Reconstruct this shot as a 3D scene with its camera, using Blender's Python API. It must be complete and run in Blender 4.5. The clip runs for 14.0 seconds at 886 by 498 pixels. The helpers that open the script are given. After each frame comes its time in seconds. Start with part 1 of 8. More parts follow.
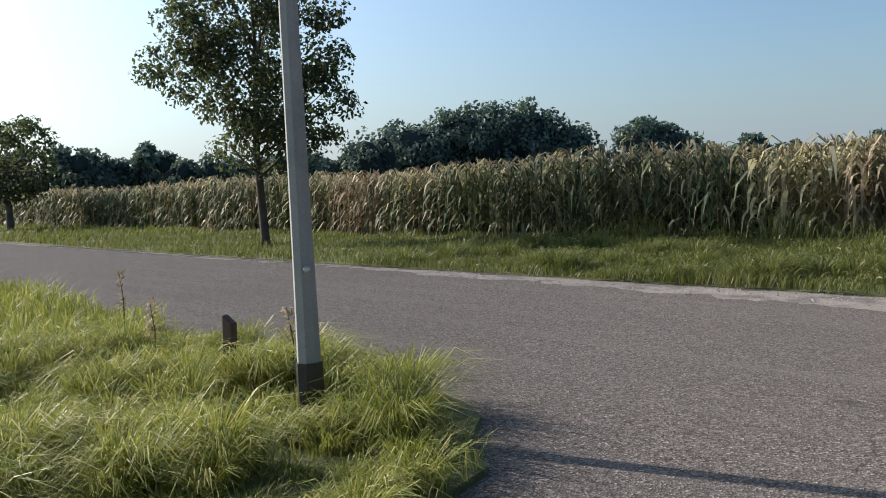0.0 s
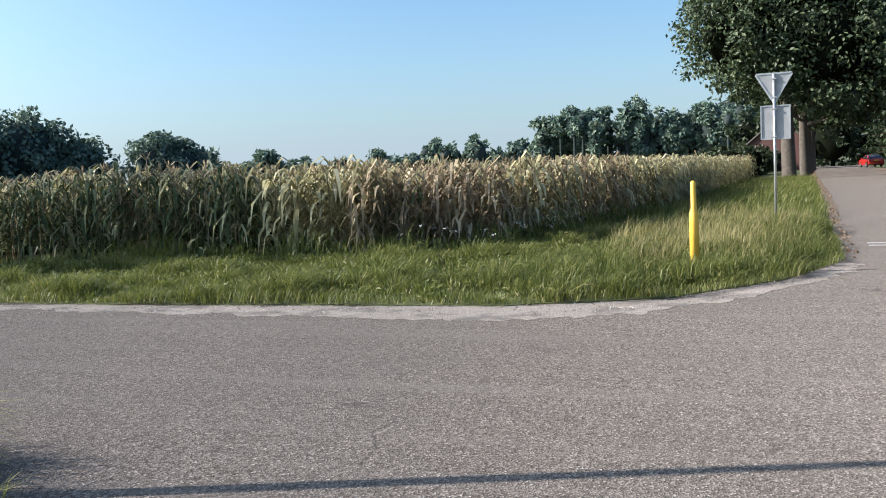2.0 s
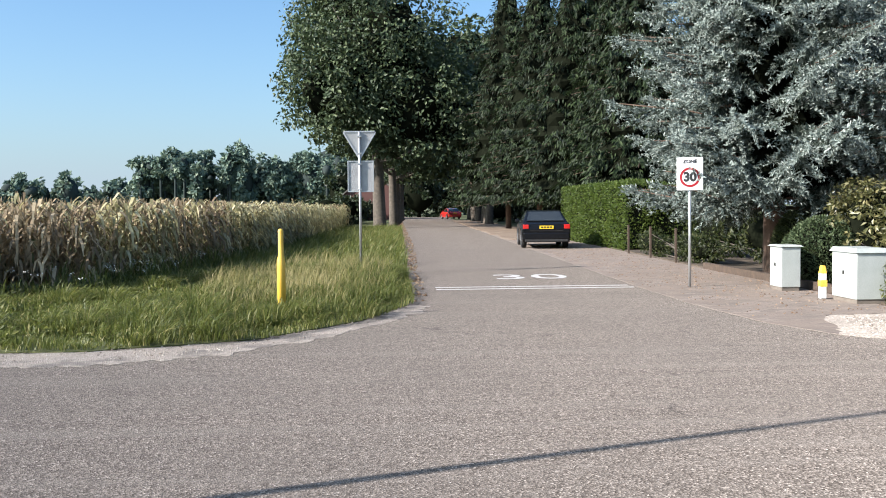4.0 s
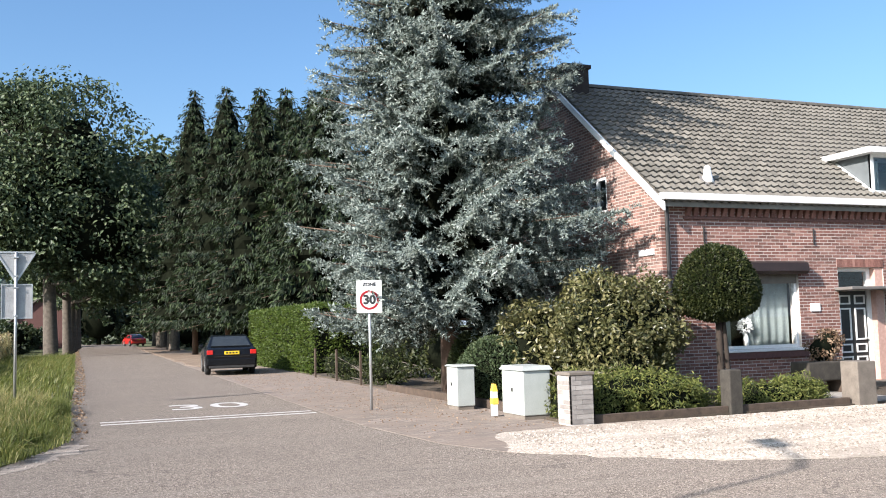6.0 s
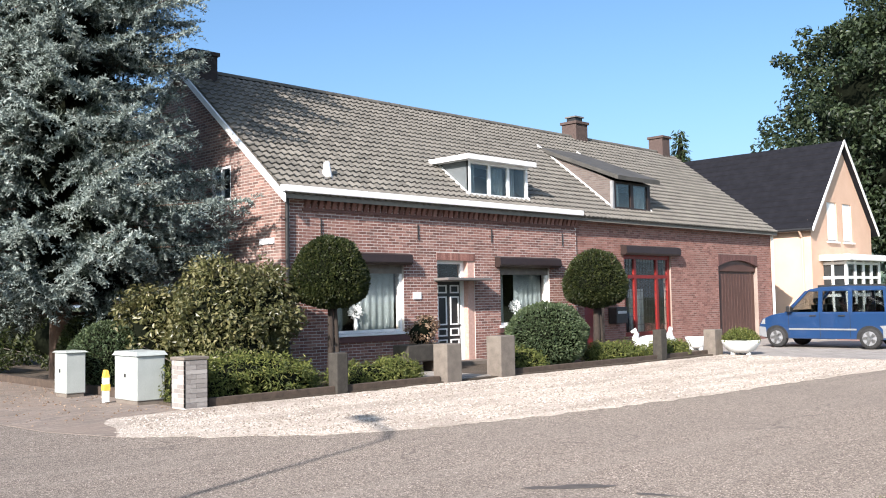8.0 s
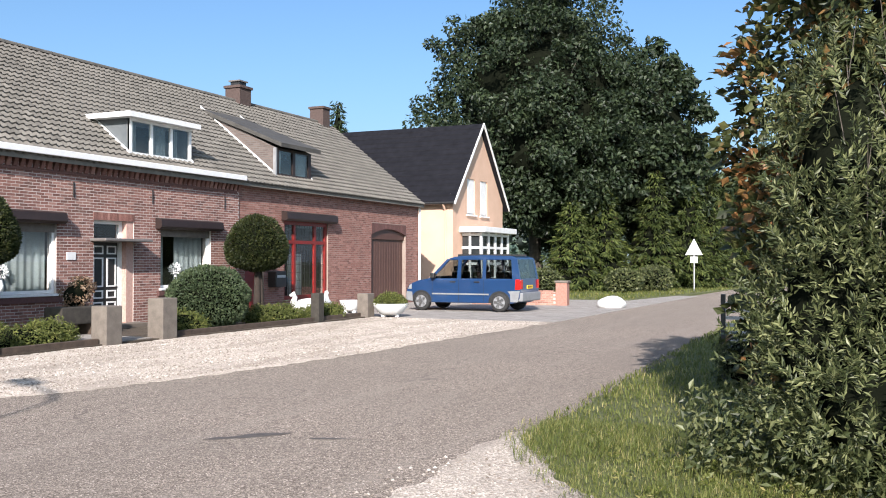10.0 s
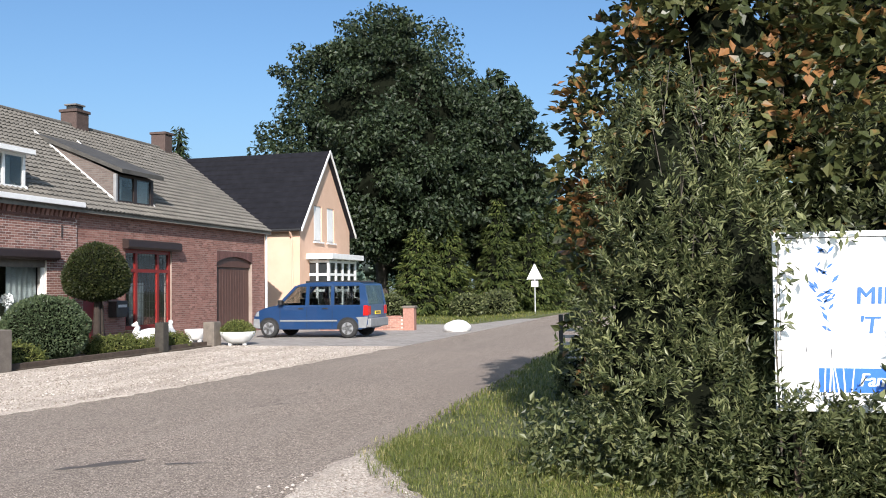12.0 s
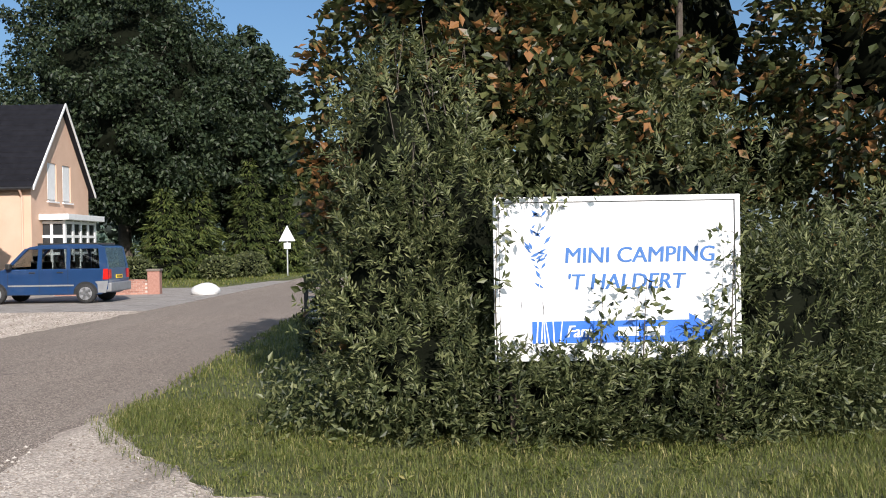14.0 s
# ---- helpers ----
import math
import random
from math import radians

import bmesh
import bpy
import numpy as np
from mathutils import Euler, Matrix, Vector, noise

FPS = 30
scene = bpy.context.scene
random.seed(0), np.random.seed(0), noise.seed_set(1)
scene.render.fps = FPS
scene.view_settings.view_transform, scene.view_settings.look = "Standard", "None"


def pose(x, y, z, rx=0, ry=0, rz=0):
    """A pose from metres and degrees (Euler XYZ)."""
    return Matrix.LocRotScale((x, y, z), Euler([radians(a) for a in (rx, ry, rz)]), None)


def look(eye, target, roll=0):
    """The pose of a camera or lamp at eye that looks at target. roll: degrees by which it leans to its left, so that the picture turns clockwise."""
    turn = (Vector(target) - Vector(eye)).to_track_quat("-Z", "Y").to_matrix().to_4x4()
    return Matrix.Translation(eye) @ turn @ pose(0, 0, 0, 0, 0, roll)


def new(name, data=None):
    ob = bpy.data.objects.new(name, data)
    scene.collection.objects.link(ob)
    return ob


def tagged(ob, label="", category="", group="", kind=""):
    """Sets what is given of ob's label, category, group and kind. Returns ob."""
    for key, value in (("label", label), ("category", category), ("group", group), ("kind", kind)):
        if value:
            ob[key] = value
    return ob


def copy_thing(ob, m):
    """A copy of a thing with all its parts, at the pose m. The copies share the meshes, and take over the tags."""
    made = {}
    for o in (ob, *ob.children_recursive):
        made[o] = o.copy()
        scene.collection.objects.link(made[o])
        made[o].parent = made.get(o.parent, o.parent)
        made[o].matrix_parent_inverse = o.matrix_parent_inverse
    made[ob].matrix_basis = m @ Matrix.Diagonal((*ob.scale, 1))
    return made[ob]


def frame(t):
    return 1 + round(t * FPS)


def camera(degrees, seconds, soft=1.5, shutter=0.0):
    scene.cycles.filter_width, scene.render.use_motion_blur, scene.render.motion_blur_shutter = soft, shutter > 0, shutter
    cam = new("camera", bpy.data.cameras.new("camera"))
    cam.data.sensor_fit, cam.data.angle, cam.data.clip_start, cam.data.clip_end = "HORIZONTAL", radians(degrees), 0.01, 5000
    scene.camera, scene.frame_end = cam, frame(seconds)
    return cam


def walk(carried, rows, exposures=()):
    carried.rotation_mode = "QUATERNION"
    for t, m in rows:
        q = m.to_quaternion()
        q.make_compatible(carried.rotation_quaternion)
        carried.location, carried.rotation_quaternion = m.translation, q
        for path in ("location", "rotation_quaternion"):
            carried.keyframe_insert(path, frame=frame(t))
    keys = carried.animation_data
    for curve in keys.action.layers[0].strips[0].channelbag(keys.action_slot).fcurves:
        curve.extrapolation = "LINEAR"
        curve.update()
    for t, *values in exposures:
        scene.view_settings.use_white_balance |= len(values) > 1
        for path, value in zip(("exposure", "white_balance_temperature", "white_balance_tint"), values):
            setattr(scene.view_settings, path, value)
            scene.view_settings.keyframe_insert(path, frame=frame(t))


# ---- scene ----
# ---------------------------------------------------------------- camera
cam = camera(50.8, 14.0, soft=1.0)
# seconds, eye x y z, yaw, pitch, roll (degrees)
PATH = [
    (0.0, 0.004, 0.001, 1.460, 49.90, -4.16, -2.77),
    (0.5, 0.027, 0.009, 1.490, 44.29, -5.50, -3.23),
    (1.0, 0.014, -0.045, 1.519, 37.53, -5.11, -2.51),
    (1.5, 0.077, -0.151, 1.559, 30.50, -5.46, -1.93),
    (2.0, 0.174, -0.241, 1.562, 20.94, -4.64, -2.59),
    (2.5, 0.278, -0.364, 1.552, 14.84, -4.18, -1.51),
    (3.0, 0.324, -0.548, 1.565, 8.70, -4.07, -1.76),
    (3.5, 0.356, -0.680, 1.569, 2.53, -3.48, -1.22),
    (3.7, 0.377, -0.740, 1.581, 0.11, -3.19, -0.83),
    (5.8, 0.761, -0.349, 1.620, -19.89, 3.88, -1.84),
    (6.0, 0.759, -0.401, 1.601, -21.94, 4.65, -1.52),
    (6.5, 0.768, -0.574, 1.610, -26.74, 5.41, -1.33),
    (7.0, 0.726, -0.838, 1.626, -33.17, 5.00, -1.86),
    (7.5, 0.644, -1.035, 1.609, -38.89, 4.42, -1.73),
    (8.0, 0.531, -1.075, 1.640, -44.44, 3.16, -1.03),
    (8.5, 0.406, -1.175, 1.671, -50.06, 1.40, -0.77),
    (9.0, 0.267, -1.188, 1.661, -55.63, 0.44, -0.61),
    (9.2, 0.165, -1.197, 1.656, -57.95, 0.41, -0.47),
    (11.3, -0.633, -1.341, 1.632, -73.95, 2.38, -0.15),
    (11.5, -0.656, -1.340, 1.626, -74.80, 2.55, -0.40),
    (12.0, -0.637, -1.348, 1.617, -75.04, 2.38, -0.72),
    (12.5, -0.673, -1.370, 1.621, -75.94, 2.10, -0.78),
    (13.0, -0.693, -1.425, 1.614, -79.81, 1.23, -0.74),
    (13.5, -0.726, -1.481, 1.622, -84.60, -0.04, -0.75),
    (14.0, -0.769, -1.518, 1.614, -89.95, -0.18, -0.92),
]


def aimed(x, y, z, yaw, pitch, roll):
    a, b = radians(yaw), radians(pitch)
    ahead = Vector((-math.sin(a) * math.cos(b), math.cos(a) * math.cos(b), math.sin(b)))
    return look((x, y, z), Vector((x, y, z)) + ahead, roll)


walk(cam, [(t, aimed(*row)) for t, *row in PATH],
     exposures=[(0.0, 0.55, 6700, 15), (0.7, 0.78, 6650, 14), (1.5, 0.98, 6500, 13), (3.0, 1.1, 6400, 13), (6.0, 1.12, 6550, 15), (8.0, 0.97, 6500, 16), (9.0, 0.94, 6450, 17), (11.5, 0.55, 6450, 15), (13.2, 0.66, 6500, 16), (13.5, 0.66, 6500, 16), (14.0, 0.25, 6550, 16)])

# ---------------------------------------------------------------- light
SUN_EL, SUN_AZ = 28.0, 250.3        # degrees; azimuth clockwise from +y
world = bpy.data.worlds.new("world")
scene.world = world
world.use_nodes = True
wn, wl = world.node_tree.nodes, world.node_tree.links
sky = wn.new("ShaderNodeTexSky")
sky.sky_type = "NISHITA"
sky.sun_disc = False
sky.sun_elevation, sky.sun_rotation = radians(SUN_EL), radians(SUN_AZ)
sky.air_density, sky.dust_density, sky.ozone_density = 1.0, 2.0, 1.6
wn["Background"].inputs["Strength"].default_value = 0.095
haze = wn.new("ShaderNodeMix")
haze.data_type, haze.blend_type = "RGBA", "MULTIPLY"
haze.inputs["Factor"].default_value = 1.0
haze.inputs["B"].default_value = (0.68, 0.95, 1.12, 1)
wl.new(sky.outputs["Color"], haze.inputs["A"])
SUN_WAY = (math.sin(radians(SUN_AZ)) * math.cos(radians(SUN_EL)), math.cos(radians(SUN_AZ)) * math.cos(radians(SUN_EL)), math.sin(radians(SUN_EL)))
sky_at = wn.new("ShaderNodeTexCoord").outputs["Generated"]


def world_math(kind, a, b):
    m = wn.new("ShaderNodeMath")
    m.operation, m.use_clamp = kind, kind == "SUBTRACT"
    for k, x in enumerate((a, b)):
        if isinstance(x, (int, float)):
            m.inputs[k].default_value = x
        else:
            wl.new(x, m.inputs[k])
    return m.outputs[0]


up_part = wn.new("ShaderNodeSeparateXYZ")
wl.new(sky_at, up_part.inputs[0])
low_sky = world_math("POWER", world_math("SUBTRACT", 1.0, world_math("ABSOLUTE", up_part.outputs["Z"], 0.0)), 11.0)
near_sun = wn.new("ShaderNodeVectorMath")
near_sun.operation = "DOT_PRODUCT"
near_sun.inputs[1].default_value = SUN_WAY
wl.new(sky_at, near_sun.inputs[0])
aureole = world_math("POWER", world_math("MAXIMUM", near_sun.outputs["Value"], 0.0), 3.0)
haze_mix = wn.new("ShaderNodeMix")
haze_mix.data_type = "RGBA"
wl.new(world_math("MULTIPLY", low_sky, 0.8), haze_mix.inputs["Factor"])
wl.new(haze.outputs["Result"], haze_mix.inputs["A"])
haze_mix.inputs["B"].default_value = (3.3, 4.1, 4.9, 1)
glow = wn.new("ShaderNodeMix")
glow.data_type, glow.blend_type = "RGBA", "ADD"
wl.new(world_math("MULTIPLY", aureole, 1.0), glow.inputs["Factor"])
wl.new(haze_mix.outputs["Result"], glow.inputs["A"])
glow.inputs["B"].default_value = (5.0, 5.0, 5.0, 1)
wl.new(glow.outputs["Result"], wn["Background"].inputs["Color"])
sun_data = bpy.data.lights.new("sun", "SUN")
sun_data.energy, sun_data.angle, sun_data.color = 5.0, radians(0.55), (1.0, 0.945, 0.87)
sun = new("sun", sun_data)
az, el = radians(SUN_AZ), radians(SUN_EL)
sun_way = Vector((math.sin(az) * math.cos(el), math.cos(az) * math.cos(el), math.sin(el)))
sun.matrix_basis = look(sun_way * 60, (0, 0, 0))

# ---------------------------------------------------------------- materials


def nodes_of(name):
    m = bpy.data.materials.new(name)
    m.use_nodes = True
    nt = m.node_tree
    return m, nt, nt.nodes, nt.links, nt.nodes["Principled BSDF"]


def ramp(nt, fac, stops):
    r = nt.nodes.new("ShaderNodeValToRGB")
    while len(r.color_ramp.elements) < len(stops):
        r.color_ramp.elements.new(0.5)
    for e, (p, c) in zip(r.color_ramp.elements, stops):
        e.position, e.color = p, (*c, 1)
    nt.links.new(fac, r.inputs["Fac"])
    return r.outputs["Color"]


def noise_tex(nt, vec, scale, detail=4.0, rough=0.55):
    n = nt.nodes.new("ShaderNodeTexNoise")
    n.inputs["Scale"].default_value, n.inputs["Detail"].default_value, n.inputs["Roughness"].default_value = scale, detail, rough
    nt.links.new(vec, n.inputs["Vector"])
    return n.outputs["Fac"]


def mixed(nt, fac, a, b, kind="MIX"):
    m = nt.nodes.new("ShaderNodeMix")
    m.data_type, m.blend_type = "RGBA", kind
    for s, v in ((m.inputs["Factor"], fac), (m.inputs["A"], a), (m.inputs["B"], b)):
        if isinstance(v, (int, float)):
            s.default_value = v
        elif isinstance(v, tuple):
            s.default_value = (*v, 1)
        else:
            nt.links.new(v, s)
    return m.outputs["Result"]


def bumped(nt, bsdf, height, strength, distance=0.01):
    b = nt.nodes.new("ShaderNodeBump")
    b.inputs["Strength"].default_value, b.inputs["Distance"].default_value = strength, distance
    nt.links.new(height, b.inputs["Height"])
    nt.links.new(b.outputs["Normal"], bsdf.inputs["Normal"])


def place_vec(nt, world_space=False):
    if world_space:
        return nt.nodes.new("ShaderNodeNewGeometry").outputs["Position"]
    return nt.nodes.new("ShaderNodeTexCoord").outputs["Object"]


def plain(name, c1, c2, scale=6.0, rough=0.6, bump=0.2, fine=60.0, metal=0.0, coat=0.0, rnd=0.0, world_space=False, spec=0.5):
    """A surface with two scales of variation between two colours."""
    m, nt, n, l, b = nodes_of(name)
    v = place_vec(nt, world_space)
    big, small = noise_tex(nt, v, scale), noise_tex(nt, v, fine, 5)
    col = ramp(nt, big, [(0.3, c1), (0.7, c2)])
    col = mixed(nt, 0.25, col, ramp(nt, small, [(0.3, tuple(x * 0.7 for x in c1)), (0.75, tuple(min(x * 1.2, 0.95) for x in c2))]))
    if rnd:
        oi = n.new("ShaderNodeObjectInfo")
        col = mixed(nt, rnd, col, ramp(nt, oi.outputs["Random"], [(0.0, tuple(x * 0.55 for x in c1)), (1.0, tuple(min(x * 1.35, 0.95) for x in c2))]))
    l.new(col, b.inputs["Base Color"])
    b.inputs["Roughness"].default_value, b.inputs["Metallic"].default_value = rough, metal
    b.inputs["Coat Weight"].default_value, b.inputs["Specular IOR Level"].default_value = coat, spec
    bumped(nt, b, small, bump, 0.004)
    return m


def brick_mat(name, axis, cols, mortar, width=0.225, height=0.068, joint=0.011, soot=(0.2, 0.17, 0.16)):
    """Brickwork in courses on a wall that runs along the axis."""
    m, nt, n, l, b = nodes_of(name)
    sep = n.new("ShaderNodeSeparateXYZ")
    l.new(place_vec(nt, True), sep.inputs[0])
    com = n.new("ShaderNodeCombineXYZ")
    l.new(sep.outputs["X" if axis == "x" else "Y"], com.inputs["X"])
    l.new(sep.outputs["Z"], com.inputs["Y"])
    bt = n.new("ShaderNodeTexBrick")
    bt.inputs["Scale"].default_value = 1.0
    bt.inputs["Brick Width"].default_value, bt.inputs["Row Height"].default_value = width, height
    bt.inputs["Mortar Size"].default_value, bt.inputs["Mortar Smooth"].default_value = joint, 0.15
    bt.inputs["Color1"].default_value, bt.inputs["Color2"].default_value = (0, 0, 0, 1), (1, 1, 1, 1)
    bt.inputs["Mortar"].default_value = (0.5, 0.5, 0.5, 1)
    bt.inputs["Bias"].default_value = 0.0
    l.new(com.outputs[0], bt.inputs["Vector"])
    col = ramp(nt, bt.outputs["Color"], [(0.0, cols[0]), (0.35, cols[1]), (0.7, cols[2]), (1.0, cols[3])])
    patch = noise_tex(nt, com.outputs[0], 0.7, 5)
    col = mixed(nt, ramp(nt, patch, [(0.42, (0, 0, 0)), (0.75, (0.55, 0.55, 0.55))]), col, soot)
    fine = noise_tex(nt, com.outputs[0], 45, 4)
    col = mixed(nt, 0.22, col, ramp(nt, fine, [(0.3, (0.1, 0.06, 0.05)), (0.7, (0.5, 0.36, 0.3))]))
    mort = ramp(nt, noise_tex(nt, com.outputs[0], 2.0, 4), [(0.3, tuple(x * 0.75 for x in mortar)), (0.7, mortar)])
    col = mixed(nt, bt.outputs["Fac"], col, mort)
    l.new(col, b.inputs["Base Color"])
    b.inputs["Roughness"].default_value = 0.85
    h = n.new("ShaderNodeMath")
    h.operation = "MULTIPLY_ADD"
    l.new(bt.outputs["Fac"], h.inputs[0])
    h.inputs[1].default_value = -1.0
    l.new(fine, h.inputs[2])
    bumped(nt, b, h.outputs[0], 0.6, 0.008)
    return m


def leaf_mat(name, stops, through_c, rough=0.45, sheen=0.35, trans=0.35, patch=0.8, turned=None):
    """Leaves: colour by leaf and by patch, light passing through."""
    m, nt, n, l, b = nodes_of(name)
    g = n.new("ShaderNodeNewGeometry")
    col = ramp(nt, g.outputs["Random Per Island"], stops)
    big = noise_tex(nt, g.outputs["Position"], patch, 3)
    col = mixed(nt, ramp(nt, big, [(0.35, (0.0, 0.0, 0.0)), (0.7, (0.6, 0.6, 0.6))]), col, stops[0][1])
    if turned:
        leafy = mixed(nt, 0.22, noise_tex(nt, g.outputs["Position"], 1.4, 4, 0.7), g.outputs["Random Per Island"])
        col = mixed(nt, ramp(nt, leafy, [(0.56, (0, 0, 0)), (0.63, (0.85, 0.85, 0.85))]), col, turned)
    l.new(col, b.inputs["Base Color"])
    b.inputs["Roughness"].default_value = rough
    b.inputs["Specular IOR Level"].default_value = sheen
    t = n.new("ShaderNodeBsdfTranslucent")
    l.new(mixed(nt, 0.5, col, through_c), t.inputs["Color"])
    mx = n.new("ShaderNodeMixShader")
    mx.inputs[0].default_value = trans
    l.new(b.outputs[0], mx.inputs[1])
    l.new(t.outputs[0], mx.inputs[2])
    l.new(mx.outputs[0], n["Material Output"].inputs["Surface"])
    return m


def glass_mat(name, tint=(0.9, 0.95, 0.97), rough=0.02):
    m, nt, n, l, b = nodes_of(name)
    b.inputs["Base Color"].default_value = (*tint, 1)
    b.inputs["Roughness"].default_value = rough
    b.inputs["Transmission Weight"].default_value = 1.0
    b.inputs["IOR"].default_value = 1.45
    return m


def asphalt_mat():
    m, nt, n, l, b = nodes_of("asphalt")
    v = place_vec(nt, True)
    grit = n.new("ShaderNodeTexVoronoi")
    grit.inputs["Scale"].default_value = 85
    l.new(v, grit.inputs["Vector"])
    col = ramp(nt, grit.outputs["Color"], [(0.0, (0.029, 0.024, 0.0205)), (0.45, (0.117, 0.098, 0.083)), (0.8, (0.27, 0.23, 0.198)), (1.0, (0.6, 0.53, 0.46))])
    wide = noise_tex(nt, v, 0.35, 5)
    col = mixed(nt, ramp(nt, wide, [(0.35, (0, 0, 0)), (0.7, (0.45, 0.45, 0.45))]), col, (0.115, 0.1, 0.088))
    mid = noise_tex(nt, v, 14, 5, 0.7)
    col = mixed(nt, ramp(nt, mid, [(0.45, (0, 0, 0)), (0.75, (0.4, 0.4, 0.4))]), col, (0.26, 0.23, 0.203))
    st = n.new("ShaderNodeMapping")
    st.inputs["Scale"].default_value = (0.12, 2.6, 1)
    l.new(v, st.inputs["Vector"])
    lane = noise_tex(nt, st.outputs[0], 1.0, 4)
    col = mixed(nt, ramp(nt, lane, [(0.5, (0, 0, 0)), (0.7, (0.35, 0.35, 0.35))]), col, (0.21, 0.185, 0.163))
    vor = n.new("ShaderNodeTexVoronoi")
    vor.feature = "DISTANCE_TO_EDGE"
    vor.inputs["Scale"].default_value = 0.42
    jit = n.new("ShaderNodeVectorMath")
    jit.operation = "MULTIPLY_ADD"
    wob = n.new("ShaderNodeTexNoise")
    wob.inputs["Scale"].default_value = 1.3
    l.new(v, wob.inputs["Vector"])
    l.new(wob.outputs["Color"], jit.inputs[0])
    jit.inputs[1].default_value = (1.2, 1.2, 0)
    l.new(v, jit.inputs[2])
    l.new(jit.outputs[0], vor.inputs["Vector"])
    crack = ramp(nt, vor.outputs["Distance"], [(0.0, (0.5, 0.5, 0.5)), (0.008, (0, 0, 0))])
    col = mixed(nt, mixed(nt, ramp(nt, noise_tex(nt, v, 0.5), [(0.5, (0, 0, 0)), (0.62, (1, 1, 1))]), (0.0, 0.0, 0.0), crack), col, (0.03, 0.028, 0.027))
    l.new(col, b.inputs["Base Color"])
    b.inputs["Roughness"].default_value = 0.95
    b.inputs["Specular IOR Level"].default_value = 0.1
    b.inputs["Diffuse Roughness"].default_value = 0.6
    bumped(nt, b, grit.outputs["Distance"], 0.7, 0.008)
    return m


def gravel_mat(name, c1, c2, c3, scale=38, tracks=0.8, spots=None):
    m, nt, n, l, b = nodes_of(name)
    v = place_vec(nt, True)
    g = n.new("ShaderNodeTexVoronoi")
    g.inputs["Scale"].default_value = scale
    l.new(v, g.inputs["Vector"])
    col = ramp(nt, g.outputs["Color"], [(0.0, c1), (0.5, c2), (1.0, c3)])
    col = mixed(nt, ramp(nt, noise_tex(nt, v, 0.8, 5), [(0.4, (0, 0, 0)), (0.7, (0.5, 0.5, 0.5))]), col, c1)
    st = n.new("ShaderNodeMapping")
    st.inputs["Scale"].default_value = (0.2, 1.1, 1)
    st.inputs["Rotation"].default_value = (0, 0, 0.08)
    l.new(v, st.inputs["Vector"])
    worn = noise_tex(nt, st.outputs[0], 1.0, 6, 0.65)
    col = mixed(nt, ramp(nt, worn, [(0.47, (0, 0, 0)), (0.66, (tracks, tracks, tracks))]), col, tuple(x * 0.8 for x in c1))
    if spots:
        col = mixed(nt, ramp(nt, noise_tex(nt, v, 1.7, 8, 0.7), [(0.48, (0, 0, 0)), (0.6, (0.9, 0.9, 0.9))]), col, spots)
    l.new(col, b.inputs["Base Color"])
    b.inputs["Roughness"].default_value = 0.9
    b.inputs["Diffuse Roughness"].default_value = 0.6
    bumped(nt, b, g.outputs["Distance"], 0.8, 0.02)
    return m


def soil_mat(name, c1, c2, c3, scale=1.2):
    m, nt, n, l, b = nodes_of(name)
    v = place_vec(nt, True)
    col = ramp(nt, noise_tex(nt, v, scale, 6, 0.6), [(0.3, c1), (0.5, c2), (0.72, c3)])
    f = noise_tex(nt, v, 28, 5, 0.7)
    col = mixed(nt, 0.4, col, ramp(nt, f, [(0.3, tuple(x * 0.45 for x in c1)), (0.7, tuple(x * 1.3 for x in c3))]))
    l.new(col, b.inputs["Base Color"])
    b.inputs["Roughness"].default_value = 0.95
    bumped(nt, b, f, 0.8, 0.03)
    return m


def paver_mat(name, c1, c2, c3, w=0.21, h=0.105, dirt=None):
    m, nt, n, l, b = nodes_of(name)
    bt = n.new("ShaderNodeTexBrick")
    v = place_vec(nt, True)
    l.new(v, bt.inputs["Vector"])
    bt.inputs["Scale"].default_value = 1.0
    bt.inputs["Brick Width"].default_value, bt.inputs["Row Height"].default_value, bt.inputs["Mortar Size"].default_value = w, h, 0.008
    bt.inputs["Color1"].default_value, bt.inputs["Color2"].default_value, bt.inputs["Mortar"].default_value = (0, 0, 0, 1), (1, 1, 1, 1), (0.5, 0.5, 0.5, 1)
    col = ramp(nt, bt.outputs["Color"], [(0, c1), (0.5, c2), (1, c3)])
    col = mixed(nt, ramp(nt, noise_tex(nt, v, 0.9, 5), [(0.4, (0, 0, 0)), (0.7, (0.6, 0.6, 0.6))]), col, c1)
    col = mixed(nt, bt.outputs["Fac"], col, (0.13, 0.115, 0.09))
    if dirt:
        col = mixed(nt, ramp(nt, noise_tex(nt, v, 1.1, 8, 0.72), [(0.42, (0, 0, 0)), (0.62, (0.85, 0.85, 0.85))]), col, dirt)
        col = mixed(nt, ramp(nt, noise_tex(nt, v, 30, 4, 0.7), [(0.5, (0, 0, 0)), (0.7, (0.5, 0.5, 0.5))]), col, tuple(x * 0.45 for x in dirt))
    l.new(col, b.inputs["Base Color"])
    b.inputs["Roughness"].default_value = 0.9
    bumped(nt, b, noise_tex(nt, v, 60), 0.4, 0.006)
    return m


